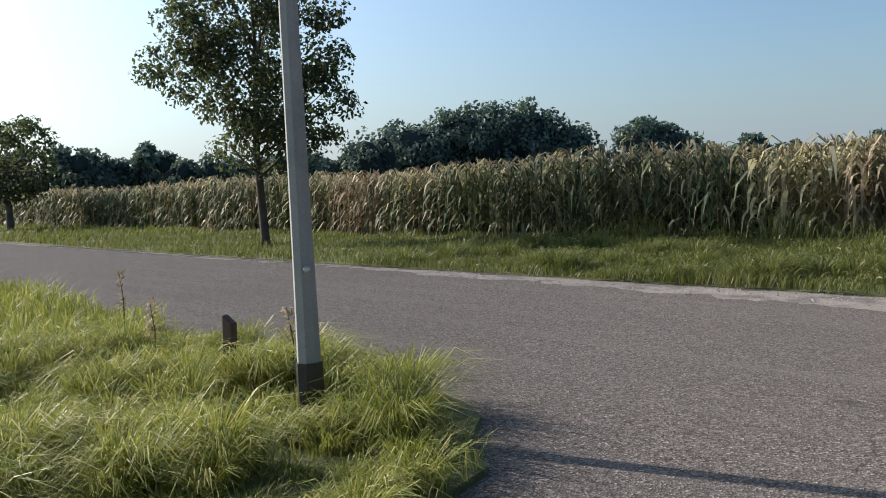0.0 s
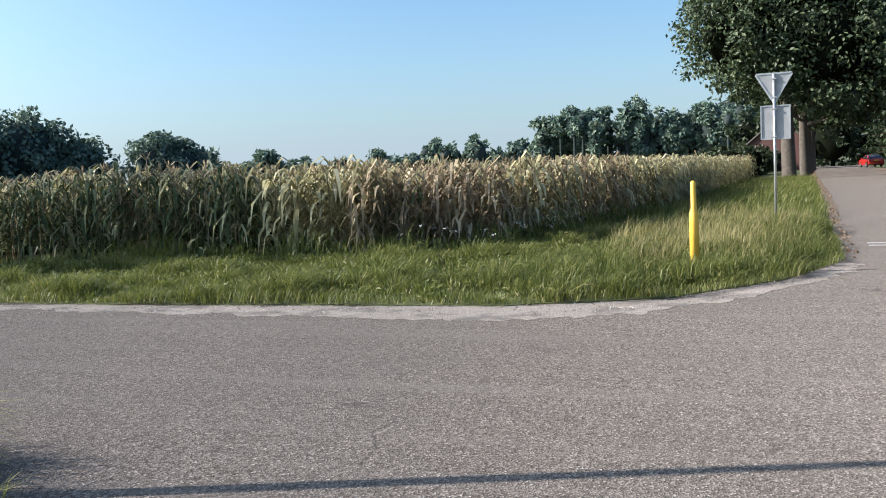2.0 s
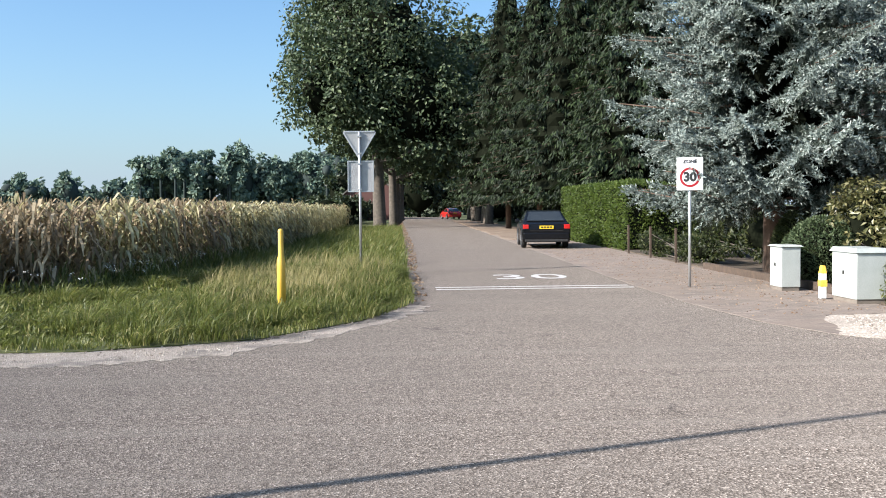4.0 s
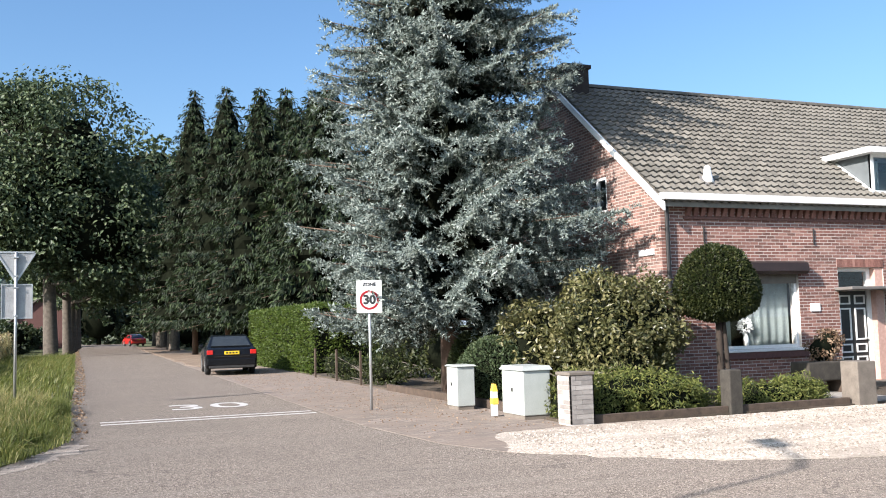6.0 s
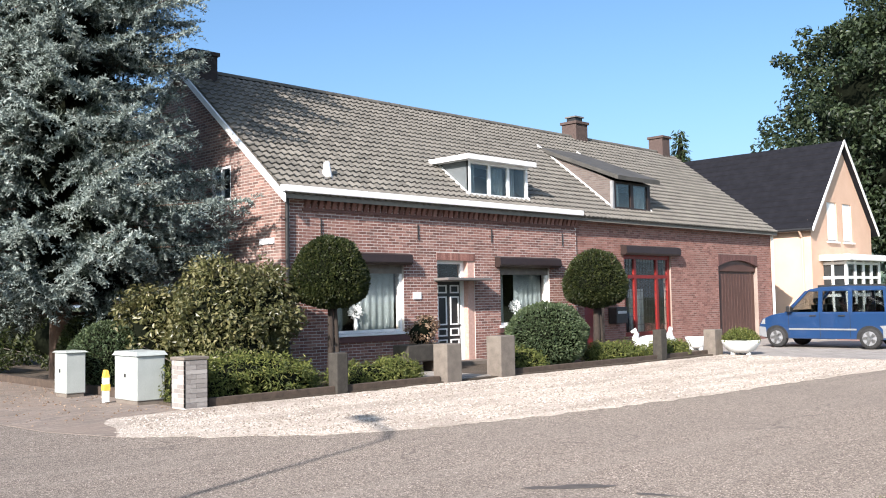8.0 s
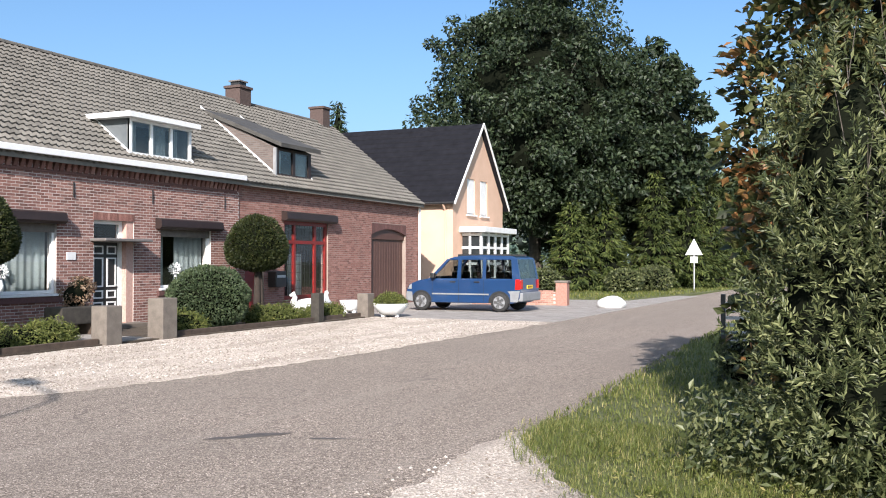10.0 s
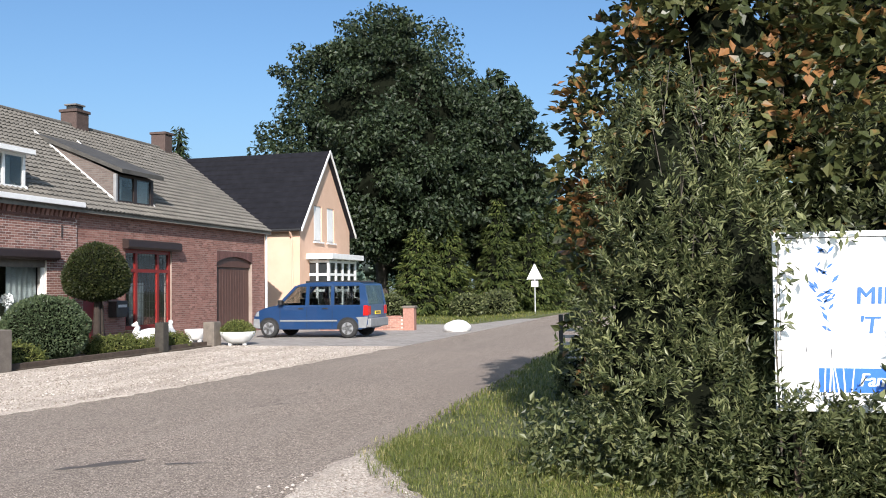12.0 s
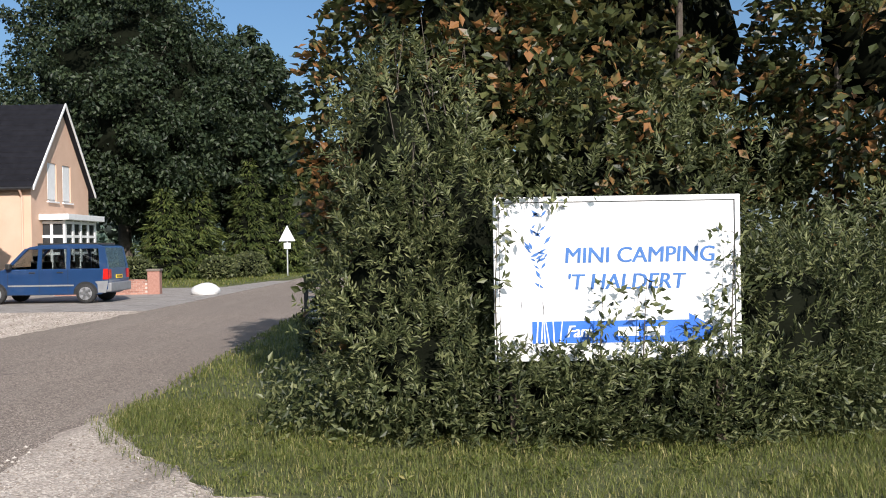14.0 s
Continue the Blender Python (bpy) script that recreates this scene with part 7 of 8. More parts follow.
part("foot", bm, M["black"], lamp, "dark protective foot band")
cap = part("bolt_cap", lathe([(0.022, 0.0), (0.02, 0.008), (0.008, 0.014)], 12), M["steel"], lamp, "small round bolt cap")
cap.matrix_basis = pose(0.066, -0.022, 0.98, 0, 90, -18)
bm = bmesh.new()
tube(bm, [(0, 0, 7.15), (0.12, 0.35, 7.35), (0.45, 1.3, 7.45)], [0.045, 0.038, 0.034], 8)
part("arm", bm, M["steel"], lamp)
bm = boxes((-0.14, 0.14, -0.1, 0.6, -0.06, 0.09), bevel=0.05)
head = part("lamp_head", bm, M["steel"], lamp, "grey lamp head")
head.matrix_basis = pose(0.45, 1.25, 7.45, 4, 0, -19)

stake = thing("wooden_stake", "short weathered wooden stake in the grass", "stake", (-5.95, 3.0, 0), 20)
bm = boxes((-0.045, 0.045, -0.03, 0.03, -0.1, 0.6), bevel=0.01)
for v in bm.verts:
    v.co.x += 0.05 * max(v.co.z, 0)
    if v.co.z > 0.55:
        v.co.z -= 0.05 * (v.co.x > 0.02)
part("post", bm, M["wood_dark"], stake)

post = thing("marker_post", "yellow plastic pipeline marker post", "marker post", (-1.15, 12.78, 0.03))
part("body", lathe([(0.062, -0.05), (0.062, 0.78), (0.058, 0.83), (0.04, 0.9), (0.04, 1.24), (0.03, 1.27), (0.01, 1.28)], 14), M["yellow"], post, smooth=True)
part("cap_strip", boxes((-0.046, -0.03, -0.02, 0.02, 0.9, 1.24)), M["black"], post, "dark side strip")


def letters(text, size, m, material, parent, name="lettering", thick=0.003, shear=0.0, wide=1.0, label="", bold=0.0):
    """Raised letters in the built-in font, standing at the pose m."""
    cu = bpy.data.curves.new(name, "FONT")
    cu.body, cu.size, cu.extrude, cu.shear, cu.align_x, cu.align_y = text, size, thick, shear, "CENTER", "CENTER"
    cu.resolution_u = 3
    cu.offset = bold
    tmp = bpy.data.objects.new("tmp", cu)
    scene.collection.objects.link(tmp)
    bpy.context.view_layer.update()
    me = bpy.data.meshes.new_from_object(tmp.evaluated_get(bpy.context.evaluated_depsgraph_get()))
    bpy.data.objects.remove(tmp)
    me.materials.clear()
    ob = link(name, me, material, parent, label)
    ob.matrix_basis = m @ Matrix.Diagonal((wide, 1, 1, 1))
    return ob


# give-way sign seen from behind, with a board below it
gs = thing("traffic_sign", "back of a give-way sign with a square board", "traffic sign", (-0.28, 21.44, 0.03))
bm = bmesh.new()
tube(bm, [(0, 0, -0.1), (0, 0, 3.36)], [0.03, 0.03], 10)
part("pole", bm, M["steel"], gs, smooth=True)
part("triangle_plate", extruded([(-0.37, 3.38), (-0.39, 3.33), (-0.025, 2.72), (0.025, 2.72), (0.39, 3.33), (0.37, 3.38)], "y", 0.035, 0.05), M["pipe"], gs, "grey back of the triangular plate")
bm = bmesh.new()
extruded([(-0.37, 3.38), (0.37, 3.38), (0.34, 3.345), (-0.34, 3.345)], "y", 0.018, 0.035, bm)
extruded([(-0.39, 3.34), (-0.36, 3.345), (0.0, 2.76), (-0.02, 2.72)], "y", 0.018, 0.035, bm)
extruded([(0.39, 3.34), (0.36, 3.345), (0.0, 2.76), (0.02, 2.72)], "y", 0.018, 0.035, bm)
part("rim", bm, M["steel"], gs)
part("board", boxes((-0.29, 0.33, 0.036, 0.055, 1.94, 2.68), bevel=0.01), M["pipe"], gs, "grey back of the square board")
bm = bmesh.new()
for r in ((-0.29, -0.265, 1.94, 2.68), (0.305, 0.33, 1.94, 2.68), (-0.265, 0.305, 1.94, 1.965), (-0.265, 0.305, 2.655, 2.68)):
    box(bm, r[0], r[1], 0.015, 0.036, r[2], r[3])
part("board_rim", bm, M["steel"], gs)
for z in (2.0, 2.6, 2.85, 3.25):
    part("clamp", boxes((-0.05, 0.05, -0.035, 0.036, z - 0.015, z + 0.015)), M["steel"], gs)

# thirty zone sign
zs = thing("traffic_sign", "white thirty zone sign on a grey pole", "traffic sign", (6.19, 16.98, 0.0), -18)
bm = bmesh.new()
tube(bm, [(0, 0, -0.1), (0, 0, 2.44)], [0.028, 0.028], 10)
part("pole", bm, M["steel"], zs, smooth=True)
plate = part("plate", boxes((-0.245, 0.245, -0.06, -0.035, 1.87, 2.5), bevel=0.01), M["sign_white"], zs)
bm = bmesh.new()
n = 40
ri, ro = 0.145, 0.19
vs = [[bm.verts.new((r * math.cos(k * math.tau / n), -0.0635, 2.12 + r * math.sin(k * math.tau / n))) for k in range(n)] for r in (ri, ro)]
for k in range(n):
    bm.faces.new((vs[0][k], vs[0][(k + 1) % n], vs[1][(k + 1) % n], vs[1][k]))
part("red_ring", bm, M["sign_red"], zs, "red ring")
letters("30", 0.24, Matrix.Translation((0, -0.064, 2.12)) @ pose(0, 0, 0, 90), M["sign_black"], zs, "number", wide=1.0, bold=0.012)
letters("ZONE", 0.095, Matrix.Translation((0, -0.064, 2.42)) @ pose(0, 0, 0, 90), M["sign_black"], zs, "word", bold=0.004)
part("bracket", boxes((-0.06, 0.06, -0.035, 0.03, 2.3, 2.34)), M["steel"], zs)
part("bracket", boxes((-0.06, 0.06, -0.035, 0.03, 1.95, 1.99)), M["steel"], zs)

# warning triangle at the bend
ts = thing("traffic_sign", "white warning triangle sign at the bend", "traffic sign", (53.7, 7.62, 0), -82)
bm = bmesh.new()
tube(bm, [(0, 0, -0.1), (0, 0, 2.95)], [0.045, 0.045], 10)
part("pole", bm, M["steel"], ts)
part("triangle_plate", extruded([(-0.47, 2.05), (0.47, 2.05), (0.03, 2.92), (-0.03, 2.92)], "y", -0.07, -0.045), M["sign_white"], ts)
part("board", boxes((-0.2, 0.2, -0.07, -0.045, 1.6, 1.95), bevel=0.01), M["sign_white"], ts)

# road markings on the side road
for i, y in enumerate((17.2, 17.66)):
    sheet("road_line", [(1.3, y), (5.15, y - 0.06), (5.15, y + 0.05), (1.3, y + 0.11)], 0.004, "paint", "worn white line across the side road", "road marking", 0.003)
mk = letters("30", 1.9, Matrix.Translation((3.55, 20.2, 0.003)) @ Matrix.Diagonal((0.95, 1.0, 1, 1)), M["paint"], None, "road_number", 0.001)
tagged(mk, "worn white number thirty painted on asphalt", "road marking", kind="structure")

# cabinets at the corner
def cabinet(at, w, d, h, label, lid):
    c = thing("utility_cabinet", label, "utility cabinet", at)
    part("body", boxes((0, w, 0, d, 0.06, h), bevel=0.012), M["cabinet"], c)
    part("plinth", boxes((0.02, w - 0.02, 0.02, d - 0.02, -0.02, 0.06)), M["concrete"], c)
    bm = boxes((-0.035, w + 0.035, -0.035, d + 0.035, h, h + lid))
    for v in bm.verts:
        if v.co.z > h + lid * 0.5:
            v.co.x += 0.04 if v.co.x < w / 2 else -0.04
            v.co.y += 0.04 if v.co.y < d / 2 else -0.04
    part("lid", bm, M["cabinet"], c)
    part("door", boxes((-0.008, 0.0, 0.04, d - 0.04, 0.1, h - 0.05)), M["cabinet"], c)
    part("lock", boxes((-0.02, -0.008, d * 0.5 - 0.02, d * 0.5 + 0.02, h * 0.55, h * 0.55 + 0.06)), M["black"], c)


cabinet((7.72, 13.5, 0.012), 0.5, 0.82, 0.8, "large grey-green utility cabinet with a pitched lid", 0.07)
cabinet((7.52, 15.85, 0.012), 0.36, 0.52, 0.8, "small narrow grey utility cabinet", 0.03)
mk = thing("marker_post", "small yellow and white cable marker", "marker post", (7.6, 14.4, 0.012))
part("body", boxes((-0.05, 0.05, -0.05, 0.05, 0.0, 0.42), bevel=0.01), M["stone_white"], mk)
part("band", boxes((-0.055, 0.055, -0.055, 0.055, 0.2, 0.31)), M["yellow"], mk)
part("cap", extruded([(-0.05, 0.42), (0.05, 0.42), (0.02, 0.55), (-0.02, 0.55)], "y", -0.05, 0.05), M["yellow"], mk)

# ---------------------------------------------------------------- front garden
def pillar(at, w, d, h, material, label, cap=False):
    p = thing("garden_pillar", label, "garden pillar", at)
    part("shaft", boxes((-w / 2, w / 2, -d / 2, d / 2, -0.05, h), bevel=0.02), M[material], p)
    if cap:
        part("cap", boxes((-w / 2 - 0.02, w / 2 + 0.02, -d / 2 - 0.02, d / 2 + 0.02, h, h + 0.05), bevel=0.01), M["concrete"], p)


pillar((8.12, 12.5, 0.01), 0.41, 0.41, 0.76, "mortar", "weathered grey brick garden pillar", True)
PIL = [o for o in scene.objects if o.name.startswith("garden_pillar")][0]
M["brick_grey"] = plain("pale_grey_brick", (0.2, 0.175, 0.16), (0.37, 0.34, 0.31), 9, 0.9, 0.5, 60, rnd=0.45)
for row in range(10):
    for side in range(4):
        for k in range(2):
            x0 = (-0.213, 0.003)[k] if row % 2 == 0 else (-0.213, -0.107)[k]
            x1 = (-0.003, 0.213)[k] if row % 2 == 0 else (-0.113, 0.213)[k]
            ob = part("brick", boxes((x0, x1, -0.213, -0.19, 0.02 + row * 0.074, 0.02 + row * 0.074 + 0.064)), M["brick_grey"], PIL)
            ob.matrix_basis = pose(0, 0, 0, 0, 0, 90 * side)
pillar((11.05, 12.42, 0.01), 0.26, 0.26, 0.72, "mossy", "dark mossy concrete garden post")
pillar((13.82, 12.4, 0.01), 0.43, 0.4, 0.76, "concrete", "sandy concrete gate pillar")
pillar((15.42, 12.4, 0.01), 0.46, 0.42, 0.86, "concrete", "sandy concrete gate pillar")
pillar((21.5, 12.35, 0.01), 0.28, 0.26, 0.78, "mossy", "dark mossy concrete garden post")
pillar((24.1, 12.3, 0.01), 0.42, 0.36, 0.7, "concrete", "weathered concrete garden pillar")
for x0, x1 in ((8.34, 10.92), (11.18, 13.56), (15.7, 21.35), (21.65, 23.9)):
    e = thing("garden_edging", "low dark concrete garden edging", "edging", (0, 12.4, 0))
    part("slab", boxes((x0, x1, -0.05, 0.05, -0.05, 0.14), bevel=0.01), M["wood_dark"], e)
tagged(part("garden_path", boxes((14.08, 15.15, 12.45, 15.1, 0.0, 0.05)), M["drive"]), "short paved path to the front door", "path", kind="structure")
tagged(part("low_wall", boxes((8.16, 8.28, 14.6, 22.0, 0.0, 0.16), bevel=0.01), M["wood_dark"]), "low dark kerb along the garden", "kerb", kind="structure")

clipped("topiary", "clipped round-headed yew on a stem", (12.25, 14.2, 0.03), "dome", (0.78, 0.78, 0.77), 17000, 0.065, "yew", "topiary", stem=(1.45, 0.07), group="topiaries", spread=0.6)
clipped("topiary", "clipped round-headed yew on a stem", (21.45, 14.3, 0.03), "dome", (0.86, 0.86, 0.82), 13000, 0.075, "yew", "topiary", stem=(1.3, 0.1), group="topiaries", spread=0.6)
clipped("box_ball", "large clipped grey-green box ball", (18.1, 13.3, 0.0), "ball", (0.98, 0.98, 0.76), 13000, 0.07, "box_leaf", "shrub", spread=0.7)
clipped("box_ball", "rounded clipped bush by the cabinets", (8.68, 16.6, 0.0), "ball", (0.72, 0.78, 0.66), 9000, 0.065, "box_leaf", "shrub", spread=0.7)
clipped("shrub", "dark narrow evergreen bush", (8.62, 17.75, 0.0), "ball", (0.42, 0.42, 0.7), 5000, 0.08, "yew", "shrub")


def loose_shrub(name, label, at, lobes, n, r, per, leaf, material, category="shrub", width=0.5):
    root = thing(name, label, category, at)
    cs = crown_centres(n, lobes)
    v, f = clumps(cs, RNG.uniform(0.6, 1.3, n) * r, per, leaf, 0.9, width, 0.1)
    big("foliage", v, f, M[material], root)
    # Each lobe's core is near black, shade between the branches as colour.
    for l in lobes:
        bm = bmesh.new()
        bmesh.ops.create_icosphere(bm, subdivisions=2, radius=1.0, matrix=Matrix.Translation(l[:3]) @ Matrix.Diagonal((l[3] * 0.7, l[4] * 0.7, l[5] * 0.7, 1)))
        part("core", bm, M["inner"], root, smooth=True)
    bm = bmesh.new()
    for c in cs[:10]:
        tube(bm, [(c[0] * 0.1, c[1] * 0.1, -0.03), (c[0] * 0.5, c[1] * 0.5, c[2] * 0.55), tuple(c)], [0.025, 0.018, 0.006], 5)
    part("branches", bm, M["bark"], root)


loose_shrub("shrub", "large glossy yellow-green laurel bush", (10.0, 14.9, 0.03), [(0.2, 0, 1.3, 1.15, 1.0, 1.25), (-0.55, 1.3, 1.15, 0.8, 0.7, 0.95), (0.9, -0.2, 1.5, 0.75, 0.8, 0.95), (0.2, -0.4, 0.7, 0.95, 0.8, 0.7)], 620, 0.2, 46, 0.1, "laurel")
loose_shrub("shrub", "dark green bush beside the laurel", (9.9, 16.6, 0.03), [(0, 0, 0.7, 0.7, 0.7, 0.75), (0.3, -0.5, 0.6, 0.6, 0.6, 0.65)], 150, 0.18, 40, 0.08, "yew")
JUN = [(9.6, 13.0, 1.15, 0.55, 0.55), (10.5, 13.4, 0.7, 0.5, 0.45), (12.3, 13.1, 0.95, 0.5, 0.3), (13.1, 13.2, 0.6, 0.4, 0.35), (16.6, 12.9, 0.7, 0.4, 0.35), (19.9, 13.0, 0.8, 0.5, 0.35), (20.8, 12.9, 0.6, 0.4, 0.32), (22.7, 12.9, 0.8, 0.45, 0.3), (8.45, 13.35, 0.3, 0.35, 0.6)]
for x, y, rx, ry, h in JUN:
    loose_shrub("juniper", "low spreading yellow-green juniper", (x, y, 0.03), [(0, 0, h * 0.72, rx, ry, h * 0.68), (rx * 0.3, -ry * 0.3, h * 0.45, rx * 0.7, ry * 0.8, h * 0.55), (-rx * 0.5, 0, h * 0.4, rx * 0.5, ry * 0.8, h * 0.5)], int(140 * rx * 1.6), 0.13, 34, 0.085, "juniper", width=0.28)
loose_shrub("shrub", "reddish bush by the front door", (14.95, 14.4, 0.57), [(0, 0, 0.32, 0.45, 0.22, 0.34), (0.2, 0, 0.5, 0.25, 0.2, 0.3)], 60, 0.09, 26, 0.07, "litter")
loose_shrub("shrub", "small green shrub under the spruce", (8.7, 24, 0.03), [(0, 0, 0.4, 0.4, 1.8, 0.45), (0, 4, 0.35, 0.4, 1.8, 0.4)], 160, 0.16, 30, 0.09, "yew")
# Dark bushes added to fill the shaded gap below the boughs.
loose_shrub("shrub", "dark bushes added for the shade beneath the spruce", (10.2, 19.0, 0.03), [(0, 0, 0.8, 1.1, 2.0, 0.9), (0.2, 3.5, 0.8, 1.2, 2.2, 0.9), (0.3, 7.5, 0.9, 1.2, 2.4, 1.0)], 260, 0.26, 30, 0.13, "yew")

trough = thing("stone_trough", "dark stone trough on feet by the wall", "planter", (14.95, 14.4, 0.03))
part("basin", boxes((-0.62, 0.62, -0.26, 0.26, 0.26, 0.64), bevel=0.03), M["mossy"], trough)
part("foot", boxes((-0.45, -0.25, -0.2, 0.2, 0.0, 0.3)), M["wood_dark"], trough)
part("foot", boxes((0.25, 0.45, -0.2, 0.2, 0.0, 0.3)), M["wood_dark"], trough)


def bowl(at, r, label, plant=True):
    b = thing("planter_bowl", label, "planter", at)
    part("bowl", lathe([(r * 0.45, 0.06), (r * 0.7, 0.12), (r * 0.95, 0.3), (r, 0.4), (r * 0.93, 0.4), (r * 0.85, 0.32)], 22), M["stone_white"], b, smooth=True)
    for a in (0.4, 2.5, 4.6):
        part("foot", boxes((r * 0.45 * math.cos(a) - 0.05, r * 0.45 * math.cos(a) + 0.05, r * 0.45 * math.sin(a) - 0.05, r * 0.45 * math.sin(a) + 0.05, 0, 0.12), bevel=0.01), M["stone_white"], b)
    if plant:
        p, d = shell_points(3200, "ball", (r * 0.95, r * 0.95, 0.36), 0.5)
        v, f = leaves(np.abs(p * [0, 0, 1]) + p * [1, 1, 0] + [0, 0, 0.36], d + RNG.normal(size=d.shape), 0.06, 0.4)
        big("plant", v, f, M["juniper"], b)


bowl((24.35, 11.6, 0.012), 0.52, "white stone bowl planter with a green cushion plant")


def swan(at, turn, s, label):
    """A white garden ornament shaped as a swimming bird, one plain mesh."""
    bm = bmesh.new()
    bmesh.ops.create_icosphere(bm, subdivisions=3, radius=1.0, matrix=Matrix.Translation((0, 0, 0.26)) @ Matrix.Diagonal((0.5, 0.26, 0.24, 1)))
    for v in bm.verts:
        if v.co.x < -0.2:
            v.co.z += (-0.2 - v.co.x) * 0.7
    tube(bm, [(0.36, 0, 0.3), (0.48, 0, 0.42), (0.42, 0, 0.54), (0.47, 0, 0.62), (0.58, 0, 0.58)], [0.13, 0.09, 0.07, 0.075, 0.03], 10)
    ob = part("garden_ornament", bm, M["stone_white"], None, smooth=True)
    ob.matrix_basis = pose(*at, 0, 0, turn) @ Matrix.Scale(s, 4)
    tagged(ob, label, "garden ornament")


swan((23.2, 13.7, 0.03), 150, 1.08, "white stone bird-shaped planter among low plants")
swan((24.3, 13.9, 0.03), 20, 1.04, "white stone bird-shaped planter on the garden edge")
bowl((25.6, 13.7, 0.02), 0.34, "small white planter bowl", False)
mb = thing("mailbox", "dark green mailbox on the brick wall", "mailbox", (24.05, 15.42, 0.85))
part("body", boxes((-0.28, 0.28, -0.16, 0.15, 0.0, 0.5), bevel=0.03), M["black"], mb)
part("flap", boxes((-0.22, 0.22, -0.172, -0.16, 0.3, 0.38)), M["steel"], mb)
fl = thing("flower_vase", "white flowers standing in the front window", "flowers", (14.25, 15.85, 0.98))
part("vase", lathe([(0.05, 0), (0.07, 0.12), (0.04, 0.26), (0.05, 0.3)], 12), M["white"], fl, smooth=True)
q, d = shell_points(260, "ball", (0.14, 0.12, 0.13), 0.6)
v, f = leaves(q + [0, 0, 0.42], d, 0.06, 0.9)
big("blooms", v, f, M["white"], fl)
fl2 = copy_thing(fl, pose(19.85, 15.85, 1.02))

# clipped hedge beyond the spruce
clipped("hedge", "tall clipped bright green hedge", (9.15, 37.5, 0.0), "box", (0.55, 6.0, 1.22), 26000, 0.1, "hedge", "hedge", thick=0.22, spread=0.9)
clipped("hedge", "tall clipped hedge returning from the road", (10.9, 31.9, 0.0), "box", (1.6, 0.4, 1.15), 6000, 0.1, "hedge", "hedge", thick=0.22, spread=0.9)
for i, y in enumerate((24.5, 27.0, 29.6)):
    pp = thing("fence_post", "thin weathered fence post", "fence post", (8.25, y, 0), group="garden fence posts")
    part("post", boxes((-0.03, 0.03, -0.03, 0.03, -0.05, 0.95), bevel=0.008), M["wood_dark"], pp)

# low brick wall and white stone by the second house
bw = thing("garden_wall", "low salmon brick garden wall with a pillar", "wall", (33.75, 9.2, 0.012), 95)
lw = part("wall", boxes((0.2, 3.6, -0.1, 0.1, -0.05, 0.5)), M["mortar"], bw)
M["brick_salmon_piece"] = plain("salmon_brick_piece", (0.28, 0.135, 0.1), (0.42, 0.225, 0.17), 9, 0.85, 0.4, 70, rnd=0.5)
SB = bpy.data.meshes.new("brick")
bm = boxes((0, 0.2, -0.112, 0.112, 0, 0.062))
bm.to_mesh(SB)
bm.free()
SB.materials.append(M["brick_salmon_piece"])
for row in range(8):
    for k in range(16 - row % 2):
        ob = new("brick", SB)
        ob.parent = lw
        ob.matrix_basis = pose(0.22 + 0.21 * k + 0.105 * (row % 2), 0, row * 0.07)
part("pillar", boxes((-0.22, 0.22, -0.22, 0.22, -0.05, 0.85), bevel=0.015), M["brick_salmon"], bw)
part("pillar_cap", boxes((-0.26, 0.26, -0.26, 0.26, 0.85, 0.93), bevel=0.02), M["concrete"], bw)
st = thing("boulder", "white painted boulder at the road edge", "boulder", (32.9, 7.1, 0))
bm = bmesh.new()
bmesh.ops.create_icosphere(bm, subdivisions=3, radius=1.0)
for v in bm.verts:
    d = 1 + 0.1 * noise.noise(v.co * 1.6)
    v.co = Vector((v.co.x * 0.55 * d, v.co.y * 0.5 * d, max(v.co.z, -0.5) * 0.3 * d + 0.13))
part("stone", bm, M["stone_white"], st, smooth=True)
st.rotation_euler[2] = 0.5

# ---------------------------------------------------------------- vehicles
def profile_body(points, half, taper_from, taper, bevel):
    """A car body from its side outline (x ahead, z up), narrowing towards the roof."""
    bm = extruded(points, "y", -half, half)
    es = [e for e in bm.edges if abs(e.verts[0].co.y - e.verts[1].co.y) < 1e-6]
    bmesh.ops.bevel(bm, geom=es, offset=bevel, segments=3, affect="EDGES", profile=0.6)
    for v in bm.verts:
        if v.co.z > taper_from:
            v.co.y *= 1 - taper * (v.co.z - taper_from)
    bmesh.ops.triangulate(bm, faces=[f for f in bm.faces if len(f.verts) > 4])
    return bm


def side_panel(points, half, taper_from, taper, side, out=0.006, thick=0.01):
    """A flat panel lying on the side of a car."""
    def y(z):
        return side * (half * (1 - taper * max(0, z - taper_from)) + out)
    bm = bmesh.new()
    a = [bm.verts.new((x, y(z), z)) for x, z in points]
    b = [bm.verts.new((x, y(z) - side * thick * 2, z)) for x, z in points]
    bm.faces.new(a)
    bm.faces.new(b[::-1])
    for i in range(len(a)):
        j = (i + 1) % len(a)
        bm.faces.new((a[i], b[i], b[j], a[j]))
    bmesh.ops.recalc_face_normals(bm, faces=bm.faces)
    return bm


